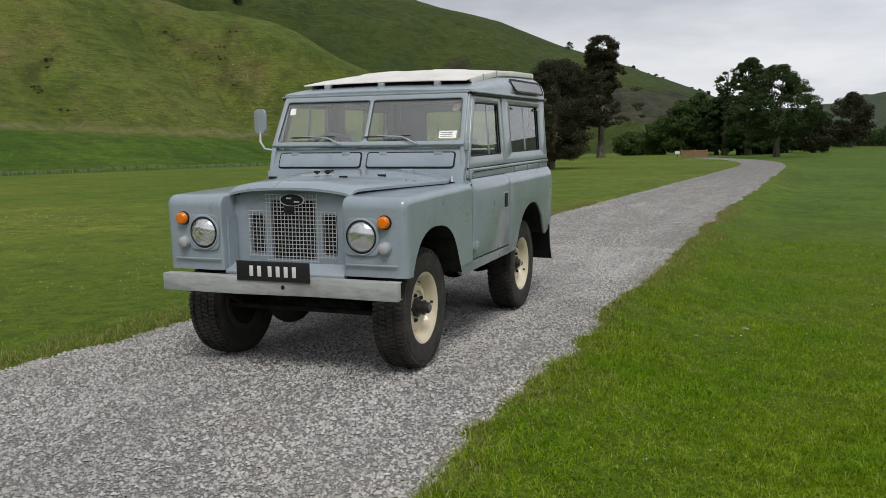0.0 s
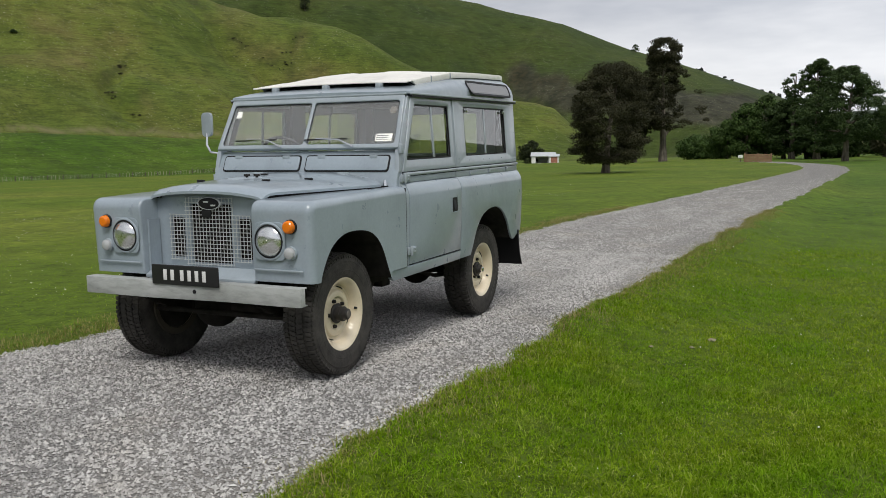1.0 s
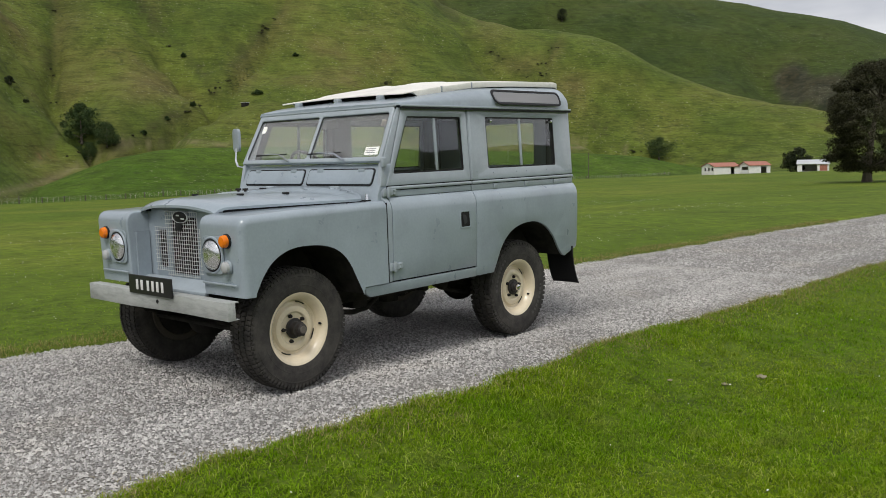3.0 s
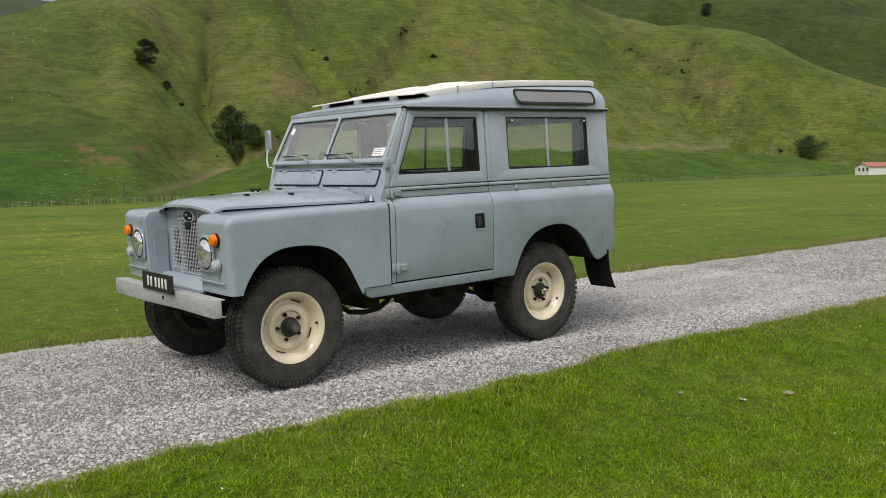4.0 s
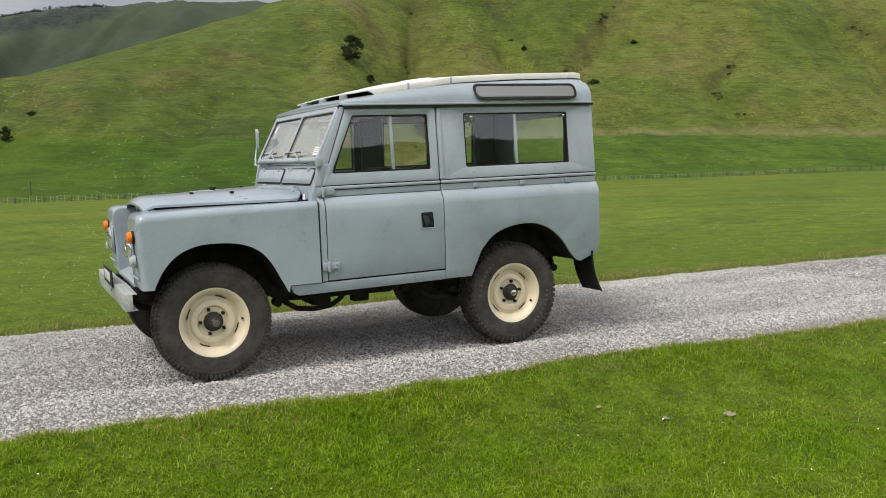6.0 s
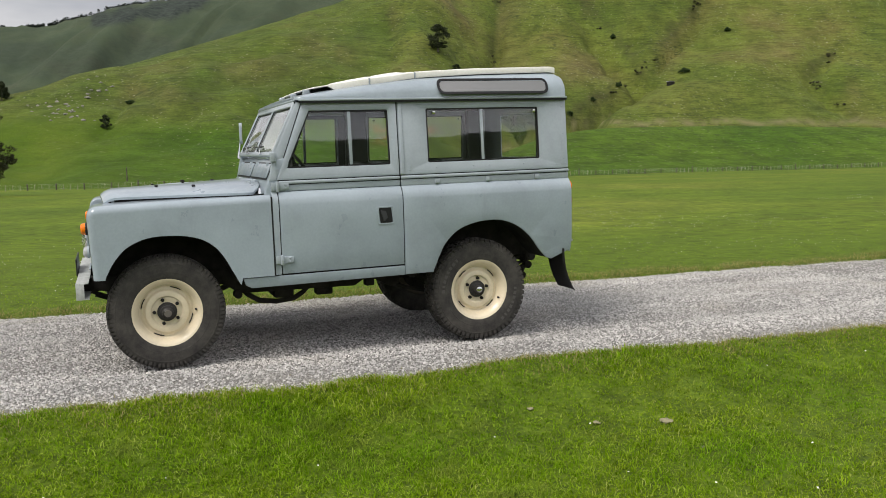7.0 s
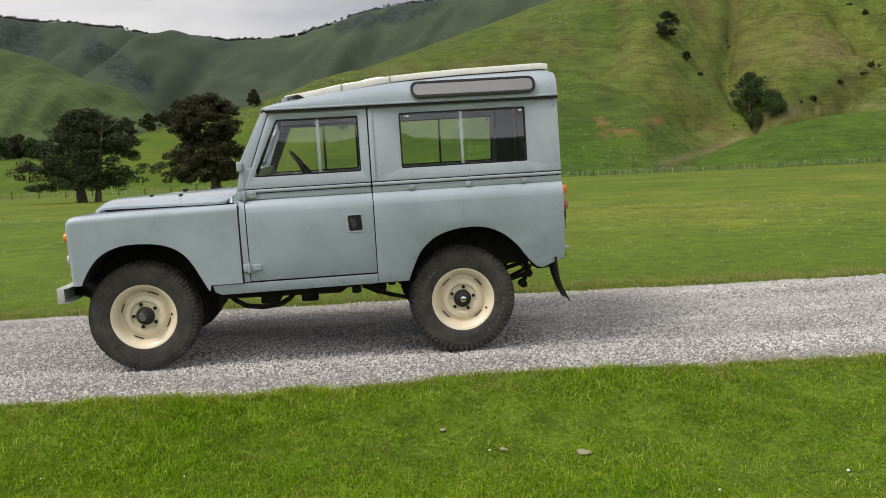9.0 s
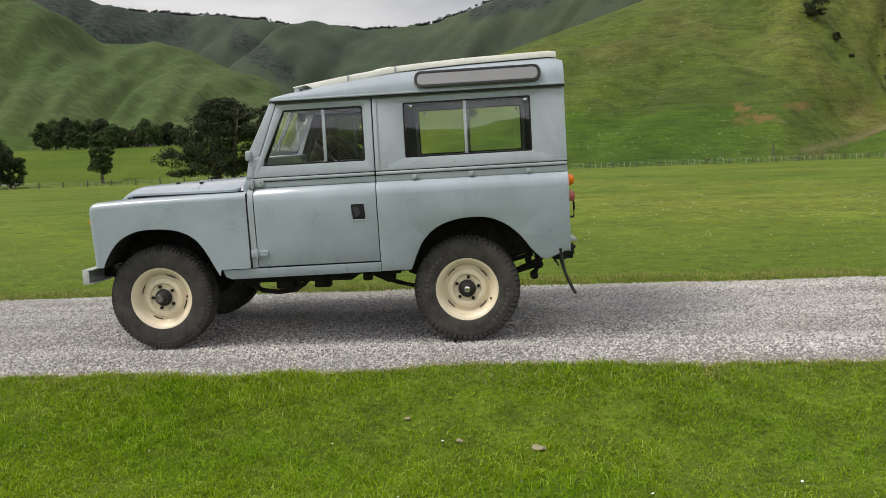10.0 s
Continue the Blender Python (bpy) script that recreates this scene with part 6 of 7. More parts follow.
for sx in (1, -1):
    build_wheel(sx, -1.1175, True)
    build_wheel(sx, 1.1175, False)


# ---- the country round: fence, sheds, trees ----


def on_land(x, y):
    return float(land(np.array([float(x)]), np.array([float(y)]))[0])


def spot(az, d):
    """A place on the ground by bearing (degrees to the left of +y) and distance from the hub."""
    x, y = HUB[0] - d * math.sin(radians(az)), HUB[1] + d * math.cos(radians(az))
    return Vector((x, y, on_land(x, y)))


def slope_spot(az, el, least=150.0):
    """The first place out along a bearing where the ground climbs to an elevation."""
    rs = np.linspace(least, 2000, 4000)
    xs, ys = HUB[0] - rs * math.sin(radians(az)), HUB[1] + rs * math.cos(radians(az))
    zs = land(xs, ys)
    e = np.degrees(np.arctan2(zs - 1.4, rs))
    hit = np.nonzero(e >= el)[0]
    i = hit[0] if len(hit) else int(np.argmax(e))
    return Vector((xs[i], ys[i], zs[i])), float(rs[i])


def leaves(rng, centres, radii, per, size, flat=0.75):
    """Small leaf-spray quads in clumps: arrays of verts and faces."""
    k = len(centres)
    c = np.repeat(np.asarray(centres), per, axis=0)
    r = np.repeat(np.asarray(radii), per)
    n = len(c)
    d = rng.normal(size=(n, 3))
    d /= np.linalg.norm(d, axis=1)[:, None]
    rad = r * rng.uniform(0.35, 1.0, n) ** 0.6
    p = c + d * rad[:, None] * np.array([1, 1, flat])
    a = rng.normal(size=(n, 3))
    a /= np.linalg.norm(a, axis=1)[:, None]
    nrm = d * 0.6 + rng.normal(size=(n, 3)) * 0.5 + np.array([0, 0, 0.4])
    nrm /= np.linalg.norm(nrm, axis=1)[:, None]
    u = np.cross(nrm, a)
    u /= np.linalg.norm(u, axis=1)[:, None] + 1e-9
    v = np.cross(nrm, u)
    s = size * rng.uniform(0.5, 1.3, n)[:, None]
    w = s * rng.uniform(0.35, 0.7, n)[:, None]
    verts = np.stack([p - u * s - v * w, p + u * s * 0.9 - v * w * 0.6, p + v * w * 1.5], 1).reshape(-1, 3)
    faces = np.arange(n * 3).reshape(-1, 3)
    return verts, faces


def make_tree(at, height, width, mat, label, seed, bole=0.18, shape="round", clumps=60, per=70, leaf_size=None, trunks=1, gaps=0.0, lean=0.0, name="tree", category="tree", group="", lobe=0.22, puff=1.0):
    rng = np.random.default_rng(seed)
    ob = new(name)
    ob.location = at
    tagged(ob, label, category, group)
    bm = bmesh.new()
    tips = []
    r0 = height * 0.028 + 0.05
    for k in range(trunks):
        off = Vector((rng.uniform(-1, 1), rng.uniform(-1, 1), 0)) * (width * 0.10 if trunks > 1 else 0)
        lx, ly = rng.uniform(-0.5, 0.5) * 0.12 * height + lean, rng.uniform(-0.5, 0.5) * 0.12 * height
        pts = [off + Vector((lx * (t ** 1.5) + off.x * t, ly * t ** 1.5 + off.y * t, height * 0.86 * t - 0.25 * (t == 0))) for t in np.linspace(0, 1, 8)]
        tube_mesh(pts, [r0 * (1.35 if i == 0 else 1) * (1 - 0.85 * i / 7) for i in range(8)], 8, False, bm)
        for _ in range(10 if trunks == 1 else 5):
            t = rng.uniform(max(bole, 0.12), 0.85)
            i = min(int(t * 7), 6)
            p = pts[i].lerp(pts[i + 1], t * 7 - i)
            a = rng.uniform(0, math.tau)
            reach = width * 0.36 * rng.uniform(0.6, 1.0) * (1.1 - 0.6 * t)
            q = p + Vector((math.cos(a) * reach, math.sin(a) * reach, height * rng.uniform(0.05, 0.16)))
            m = p.lerp(q, 0.5) + Vector((0, 0, height * 0.02))
            rr_ = r0 * 0.42 * (1 - 0.7 * t) + 0.02
            tube_mesh([p, m, q], [rr_, rr_ * 0.7, rr_ * 0.25], 6, False, bm)
            tips.append(q)
    part("trunk", bm, M_BARK, ob)
    cs, rs = [], []
    lo = bole * height
    for i in range(clumps):
        t = rng.uniform(0, 1)
        if not isinstance(shape, str):
            prof = float(np.interp(t, [q[0] for q in shape], [q[1] for q in shape]))
        elif shape == "column":
            prof = 0.72 + 0.28 * math.sin(math.pi * min(1, t * 0.9 + 0.12))
            prof *= 1 - 0.55 * max(0, t - 0.6) / 0.4
        elif shape == "cone":
            prof = (1 - t) ** 0.75 + 0.12
        elif shape == "dome":
            prof = float(np.interp(t, [0, 0.12, 0.35, 0.6, 0.8, 0.93, 1], [0.55, 0.82, 1.0, 0.98, 0.80, 0.55, 0.25])) * (0.93 + 0.10 * math.sin(t * 19 + seed))
        elif shape == "layered":
            t = t + 0.05 * math.sin(t * 40 + seed)
            t = min(max(t, 0.0), 1.0)
            prof = math.sin(math.pi * (0.16 + 0.72 * t)) ** 0.6 * (0.72 + 0.34 * math.sin(t * 11 + seed))
        else:
            prof = math.sqrt(max(0.03, 1 - (2 * t - 0.85) ** 2 * 0.85)) * (1 if t < 0.85 else 0.75)
        a = rng.uniform(0, math.tau)
        lobes = 1 + lobe * math.sin(a * 2 + seed + t * 3) + 0.12 * math.sin(a * 5 + seed * 2 + t * 6)
        rad = width / 2 * prof * lobes * math.sqrt(rng.uniform(0.12 if lobe < 0.25 else 0.35, 1.0)) * 0.9
        x, y, z = math.cos(a) * rad + lean * t, math.sin(a) * rad, lo + (height - lo) * (0.06 + 0.88 * t)
        if gaps and vnoise(x / width * 3.1 + seed, z / height * 3.7 + y / width * 2, seed) < gaps:
            continue
        cs.append((x, y, z))
        rs.append(width * rng.uniform(0.10, 0.17) * puff)
    for q in tips:
        cs.append((q.x, q.y, q.z))
        rs.append(width * 0.10 * puff)
    v, f = leaves(rng, cs, rs, int(per * 1.4), 0.8 * (leaf_size or max(0.14, height * 0.022)), 0.5 if shape == "layered" or not isinstance(shape, str) else 0.75)
    me = mesh_from("crown", v, f, [mat], False)
    crown = new("crown", me)
    crown.parent = ob
    return ob


# trees by the road, far down the track
make_tree(spot(16.4, 70), 9.2, 7.6, M_LEAF_BROWN, "broad dark brownish-green totara tree on grass", 3, 0.05, ((0, 0.5), (0.08, 0.85), (0.2, 1.0), (0.35, 0.95), (0.5, 1.05), (0.65, 0.96), (0.8, 0.74), (0.92, 0.45), (1, 0.2)), 560, 140, 0.08, 1, 0.30, lobe=0.30, lean=0.6, puff=0.6)
make_tree(spot(11.75, 152), 21.6, 12.6, M_LEAF_BROWN, "tall dark conifer with a ragged flat crown", 8, 0.20, ((0, 0.6), (0.10, 0.95), (0.3, 1.0), (0.5, 0.95), (0.62, 0.72), (0.70, 0.42), (0.80, 0.55), (0.90, 0.62), (0.96, 0.42), (1, 0.15)), 560, 100, 0.16, 1, 0.27, lobe=0.42, puff=0.50)
make_tree(spot(13.6, 150), 14.5, 9.0, M_LEAF_BROWN, "dark brownish conifer beside a taller one", 9, 0.10, "dome", 90, 110, 0.26, 1, 0.15)
for i, (a, d, h, w, m) in enumerate(((7.7, 175, 7.5, 9, M_LEAF_GREEN), (6.6, 170, 10.2, 9, M_LEAF_GREEN), (5.4, 172, 11.6, 10, M_LEAF_GREEN), (4.4, 168, 11.0, 8, M_LEAF_MID), (9.6, 190, 5.0, 8, M_LEAF_GREEN), (8.6, 185, 4.5, 6, M_LEAF_GREEN), (3.1, 172, 9.5, 10, M_LEAF_MID), (1.7, 170, 8.0, 9, M_LEAF_MID), (0.2, 172, 7.0, 9, M_LEAF_MID))):
    make_tree(spot(a, d), h, w, m, "rounded leafy green tree at the end of the track", 20 + i, 0.03, "round", 140, 80, 0.23, 1, 0.16, puff=0.8, group="trees round the yard")
make_tree(spot(3.95, 165), 17.0, 9.0, M_LEAF_MID, "tall upright poplar with a rounded top", 31, 0.02, ((0, 0.9), (0.3, 1.0), (0.6, 0.95), (0.8, 0.7), (0.92, 0.45), (1, 0.2)), 300, 90, 0.20, 1, 0.24, puff=0.62, group="trees round the yard")
make_tree(spot(2.55, 160), 17.6, 8.6, M_LEAF_MID, "tall upright poplar with a rounded top", 32, 0.02, ((0, 0.9), (0.3, 1.0), (0.6, 0.95), (0.8, 0.72), (0.92, 0.5), (1, 0.2)), 300, 90, 0.20, 1, 0.24, puff=0.62, group="trees round the yard")
make_tree(spot(1.1, 125), 12.8, 11.6, M_LEAF_MID, "leafy willow with a stout bare bole", 33, 0.17, ((0, 0.62), (0.15, 1.0), (0.4, 1.0), (0.62, 0.85), (0.8, 0.62), (0.92, 0.42), (1, 0.2)), 380, 90, 0.16, 1, 0.24, lobe=0.30, puff=0.48, group="trees round the yard")
make_tree(spot(-1.4, 150), 6.6, 6.4, M_LEAF_BROWN, "low brownish bushy tree behind the paddock", 34, 0.05, "round", 80, 70, 0.26, 2, 0.15, group="trees round the yard")
make_tree(spot(-3.5, 215), 12.6, 11.5, M_LEAF_BROWN, "dark spreading cypress at the paddock edge", 35, 0.10, "round", 170, 80, 0.24, 1, 0.25, puff=0.7, group="trees round the yard")
for i, (a, d, h, w) in enumerate(((-1.2, 170, 4.6, 7), (0.9, 172, 5.0, 8), (2.4, 175, 5.2, 8), (-3.2, 230, 5.0, 10), (-6.2, 240, 5.5, 12), (-8.5, 240, 6.0, 12), (-5.2, 250, 4.0, 12))):
    make_tree(spot(a, d), h, w, M_LEAF_MID, "low dense shrub at the paddock edge", 40 + i, 0.02, "round", 60, 60, 0.28, 2, 0.05, name="shrub", category="shrub", group="shrubs at the paddock edge")
make_tree(spot(19.75, 276), 7.0, 8.2, M_LEAF_DARK, "dense dark round tree beside the sheds", 50, 0.03, "round", 80, 70, 0.30)

# trees on the paddock towards the far valley
make_tree(spot(104.75, 88), 9.0, 11.4, M_LEAF_DARK, "spreading dark totara with several pale trunks", 60, 0.10, ((0, 0.8), (0.15, 1.0), (0.3, 0.92), (0.45, 0.72), (0.6, 0.78), (0.75, 0.62), (0.88, 0.42), (1, 0.25)), 460, 110, 0.12, 3, 0.22, puff=0.52, group="totara trees by the fence")
make_tree(spot(97.75, 96), 11.4, 9.8, M_LEAF_BROWN, "dark totara with an hourglass crown and twin trunks", 61, 0.10, ((0, 0.75), (0.10, 1.0), (0.30, 1.0), (0.42, 0.66), (0.50, 0.52), (0.60, 0.88), (0.78, 0.84), (0.9, 0.6), (1, 0.3)), 520, 120, 0.12, 2, 0.22, puff=0.5, group="totara trees by the fence")
make_tree(spot(113.2, 212), 12.2, 5.8, M_LEAF_MID, "slender upright tree on the far paddock", 63, 0.14, "column", 80, 70, 0.30)
make_tree(spot(120.2, 200), 13.4, 13, M_LEAF_DARK, "large dark tree at the fence", 64, 0.06, "round", 110, 80, 0.36)
make_tree(spot(118.3, 205), 8.0, 6, M_LEAF_MID, "dark bushy tree at the fence", 65, 0.04, "round", 70, 70, 0.32)
for i in range(13):
    a = 108.6 + i * 0.66
    h = (6.6, 8.0, 7.0, 9.0, 6.0, 6.5, 7.6, 9.5, 10.2, 9.4, 10.4, 10.0, 8.8)[i]
    make_tree(spot(a, 300 + 9 * (i % 3)), h, 6.6 + (i % 4), (M_LEAF_MID, M_LEAF_DARK, M_LEAF_GREEN)[i % 3], "dense tree in a shelter belt round the house", 70 + i, 0.04, "round", 60, 55, 0.36, 1, 0.06, group="shelter belt")
for i, (a, e, h, w) in enumerate(((101.9, 1.95, 6.0, 5.2), (100.9, 2.2, 5.6, 6.0), (100.1, 2.3, 8.6, 6.4), (99.4, 2.5, 7.0, 5.5), (95.4, 3.35, 5.6, 5.4), (103.2, 1.3, 7.5, 7.0))):
    p, r = slope_spot(a, e)
    make_tree(p, h, w, M_LEAF_DARK, "small dark tree on the low ridge", 90 + i, 0.08, "round", 50, 60, 0.26, 1, 0.08, group="trees on the low ridge")

# trees on the near hill
for i, (a, e, hd, wd, lab) in enumerate((
        (69.1, 6.42, 1.75, 1.5, "lone dark tree on the grazed hillside"), (67.9, 5.1, 0.55, 0.6, "small dark bush on the hillside"), (67.1, 4.1, 0.25, 0.35, "small dark bush on the hillside"),
        (64.2, 1.6, 2.4, 2.5, "dense dark tree at the mouth of a gully"), (62.8, 1.5, 1.5, 1.7, "dark bushy tree at the mouth of a gully"), (63.9, 0.7, 1.1, 1.7, "dark bushy tree at the mouth of a gully"),
        (89.8, 1.74, 0.85, 0.65, "small dark tree at the hill foot"), (33.9, 9.0, 0.8, 0.8, "dark clump of bush high on the hill"), (27.9, 0.15, 1.35, 1.9, "grey-green shrub at the hill foot"),
        (53.6, 4.7, 0.30, 0.65, "dark scrub in a gully"), (51.1, 7.1, 0.2, 0.4, "dark scrub in a gully"), (58.0, 6.95, 0.28, 0.42, "dark scrub in a gully"), (88.3, 3.2, 0.25, 0.5, "dark scrub in a gully"), (57.6, 4.0, 0.26, 0.35, "dark scrub in a gully"), (60.6, 2.2, 0.3, 0.42, "dark scrub in a gully"), (59.2, 3.1, 0.26, 0.4, "dark scrub in a gully"), (12.9, 6.2, 0.5, 0.55, "lone tree on the ridge"))):
    p, r = slope_spot(a, e)
    h, w = r * math.tan(radians(hd)), r * math.tan(radians(wd))
    make_tree(p, h, w, M_LEAF_MID if i in (3, 4, 5, 8) or i > 8 else M_LEAF_DARK, lab, 110 + i, 0.05 if h < 9 else 0.12, "round", 60 if h > 5 else 30, 60, max(0.22, h * 0.03), 1, 0.1, name="tree" if h > 5 else "shrub", category="tree" if h > 5 else "shrub", group="trees on the hill")


def far_woods():
    """The dark fringe of trees along the far skyline."""
    rng = np.random.default_rng(5)
    cs, rs = [], []
    for a in np.concatenate([rng.uniform(92, 116, 420), rng.uniform(84, 92, 60), rng.uniform(4, 14, 14), rng.uniform(94.5, 96, 12)]):
        k = fbm(np.array([a * 0.6]), np.array([0.3]), 3, 91)[0]
        if k < -0.45:
            continue
        rr_ = 1895.0 if a > 40 else 985.0
        p = spot(a, rr_)
        for _ in range(3):
            cs.append((p.x + rng.uniform(-9, 9), p.y + rng.uniform(-9, 9), p.z + rng.uniform(-3, 3 if a > 40 else 1.5)))
            rs.append(rng.uniform(2.2, 4.2) if a > 40 else 2.0)
    v, f = leaves(rng, cs, rs, 46, 1.1)
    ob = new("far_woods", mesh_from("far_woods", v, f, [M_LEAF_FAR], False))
    tagged(ob, "dark fringe of native bush along the skyline", "woods", kind="stuff")


far_woods()


def gully_scrub():
    """Dark low scrub in the beds of the deeper gullies."""
    rng = np.random.default_rng(15)
    cs, rs = [], []
    for pts, half, depth in GULLIES:
        if depth < 8:
            continue
        for k in range(16):
            t = rng.uniform(0.12, 0.95) * (len(pts) - 1)
            i = int(t)
            (a0, e0), (a1, e1) = pts[i], pts[i + 1]
            if vnoise(np.array([t * 1.9]), np.array([a0]), 6)[0] < 0.42:
                continue
            p, r = slope_spot(a0 + (a1 - a0) * (t - i) + rng.normal() * 0.16, e0 + (e1 - e0) * (t - i) + rng.normal() * 0.10)
            for _ in range(3):
                s = rng.uniform(0.3, 0.85)
                cs.append((p.x + rng.normal() * 1.2, p.y + rng.normal() * 1.2, p.z + 0.3 * s))
                rs.append(s)
    v, f = leaves(rng, cs, rs, 50, 0.24, 0.7)
    ob = new("gully_scrub", mesh_from("gully_scrub", v, f, [M_LEAF_BROWN], False))
    tagged(ob, "dark brownish scrub in the hill gullies", "scrub", kind="stuff")


gully_scrub()


def rocks():
    rng = np.random.default_rng(12)
    base = bmesh.new()
    bmesh.ops.create_icosphere(base, subdivisions=2, radius=1.0)
    for v in base.verts:
        v.co *= 0.6 + 0.9 * float(vnoise(v.co.x * 2.6 + 9, v.co.y * 2.6 + v.co.z * 4, 4))
        v.co.z *= 0.55
    me = bpy.data.meshes.new("rock")
    base.to_mesh(me)
    base.free()
    me.materials.append(M_ROCK)
    for k in range(64):
        a, e = ((91.2, 3.0), (90.3, 3.9), (92.9, 2.7))[k % 3]
        p, r = slope_spot(a + rng.normal() * 0.7, e + rng.normal() * 0.36)
        ob = new("rock", me)
        s = 0.16 + 0.55 * rng.random() ** 2.5
        ob.matrix_basis = Matrix.Translation(p) @ Matrix.Rotation(rng.uniform(0, 6), 4, "Z") @ Matrix.Diagonal((s * rng.uniform(0.8, 1.6), s, s, 1))
        tagged(ob, "pale weathered rock half sunk in hill turf", "rock", "rocks on the hill")


M_ROCK = paint("limestone", (0.24, 0.23, 0.20), 0.85)
rocks()


def fence():
    fe = new("fence")
    tagged(fe, "long post-and-wire stock fence along the paddock", "fence")
    base = bmesh.new()
    bm_cyl(base, (0, 0, -0.3), (0, 0, 1.2), 0.13, 0.12, 8)
    thick = bpy.data.meshes.new("post")
    base.to_mesh(thick)
    base.free()
    thick.materials.append(M_WOOD)
    base = bmesh.new()
    bm_cyl(base, (0, 0, 0.02), (0, 0, 1.08), 0.035, 0.035, 6)
    thin = bpy.data.meshes.new("batten")
    base.to_mesh(thin)
    base.free()
    thin.materials.append(M_BATTEN)
    tops = []
    for i in range(99 * 4 + 1):
        y = -125 + i * 1.15
        x = -164 - 6 * math.sin(y * 0.012) - 0.02 * y
        z = on_land(x, y)
        tops.append((x, y, z))
        ob = new("batten" if i % 4 else "post", thin if i % 4 else thick)
        ob.parent = fe
        ob.matrix_basis = Matrix.Translation((x, y, z)) @ Matrix.Diagonal((1, 1, 1.3 if i % 28 == 0 else 1.0, 1))
    for h in (0.3, 0.6, 0.85, 1.08):
        part("wire", tube_mesh([(x, y, z + h) for x, y, z in tops], 0.004, 4), M_WIRE, fe)


M_BATTEN = paint("pale_batten_wood", (0.34, 0.31, 0.26), 0.85)
fence()


def pole(at, h):
    ob = new("power_pole")
    ob.location = at
    tagged(ob, "plain grey wooden power pole in the paddock", "pole", "power poles")
    bm = bmesh.new()
    bm_cyl(bm, (0, 0, -0.4), (0, 0, h), 0.14, 0.10, 10)
    part("pole", bm, M_WOOD, ob)
    part("crossarm", box_mesh(-0.6, 0.6, -0.06, 0.06, h - 0.5, h - 0.38, 0.01), M_WOOD, ob)


pole(spot(70.9, 196), 3.2)
pole(spot(32.4, 318), 9.4)
pole(spot(88.7, 196), 3.0)


def shed(at, turn, length, depth, wall, rise, roof_mat, openings, label, side_openings=()):
    """A gabled shed; its long front faces the yard. openings: (from, to, height, kind)."""
    ob = new("shed")
    ob.matrix_basis = Matrix.Translation(at) @ Matrix.Rotation(radians(turn), 4, "Z")
    tagged(ob, label, "shed", "farm sheds")
    holes = [[(a, 0.05), (b, 0.05), (b, h), (a, h)] for a, b, h, kind in openings]
    bm = plate_mesh([(-length / 2, -0.3), (length / 2, -0.3), (length / 2, wall), (-length / 2, wall)], holes, lambda a, b: (a, -depth / 2, b), (0, 0.15, 0))
    part("wall", bm, M_SHEDWALL, ob)
    part("wall", box_mesh(-length / 2, length / 2, depth / 2 - 0.15, depth / 2, -0.3, wall, 0), M_SHEDWALL, ob)
    for s in (-1, 1):
        x = s * (length / 2 - 0.15 if s > 0 else length / 2)
        g = plate_mesh([(-depth / 2 + 0.16, -0.3), (depth / 2 - 0.16, -0.3), (depth / 2 - 0.16, wall), (0, wall + rise - 0.05), (-depth / 2 + 0.16, wall)],
                       [[(a, 1.0), (b, 1.0), (b, 1.9), (a, 1.9)] for a, b in side_openings] if s < 0 else [], lambda a, b: (x, a, b), (0.15, 0, 0))
        part("gable", g, M_SHEDWALL, ob)
    for s in (-1, 1):
        r = plate_mesh([(-length / 2 - 0.3, 0), (length / 2 + 0.3, 0), (length / 2 + 0.3, 1), (-length / 2 - 0.3, 1)], [], lambda a, b: (a, s * (depth / 2 + 0.3) * (1 - b), wall - 0.1 + (rise + 0.1) * b), (0, 0, 0.08))
        part("roof", r, roof_mat, ob)
    part("floor", box_mesh(-length / 2, length / 2, -depth / 2, depth / 2, -0.3, 0.0, 0), M_DARK, ob)
    for a, b, h, kind in openings:
        if kind == "door":
            part("door", box_mesh(a, b, -depth / 2 + 0.04, -depth / 2 + 0.10, 0.05, h, 0.01), M_SHEDROOF, ob)


p1 = spot(24.25, 262)
shed(p1, 60, 8.6, 6.0, 2.3, 1.0, M_SHEDROOF, ((1.2, 2.4, 2.0, "open"),), "white weatherboard shed with a red iron roof", ((-2.4, -1.6), (-0.8, 0.0), (0.9, 1.7)))
shed(spot(22.25, 262), 56, 6.8, 5.0, 2.3, 1.0, M_SHEDROOF, ((0.4, 2.2, 1.9, "open"),), "white open-sided shed with a faded red iron roof", ((-1.9, 1.2),))
shed(spot(19.0, 272), 14, 7.0, 5.0, 2.2, 1.1, M_ROOFGREY, ((-2.2, 1.8, 1.9, "open"),), "small white garage with a grey roof")
shed(spot(18.3, 266), 14, 2.6, 2.6, 2.0, 0.6, M_ROOFGREY, ((-1.0, 1.0, 1.8, "door"),), "small white shed with a dark red door")
for a in (112.1, 110.6):
    shed(spot(a, 322), 100, 7.0, 6.0, 2.6, 1.4, M_ROOFGREY, ((-1.0, 0.2, 2.0, "open"),), "pale-roofed house among shelter trees")


def hut():
    p, r = slope_spot(54.4, 4.0)
    ob = new("hut")
    ob.location = p
    tagged(ob, "small dark hut on the hillside", "hut")
    part("wall", box_mesh(-1.3, 1.3, -1.0, 1.0, -0.6, 1.4, 0.03), M_DARK, ob)
    part("roof", box_mesh(-1.5, 1.5, -1.2, 1.2, 1.4, 1.55, 0.02), M_ROOFGREY, ob)


hut()


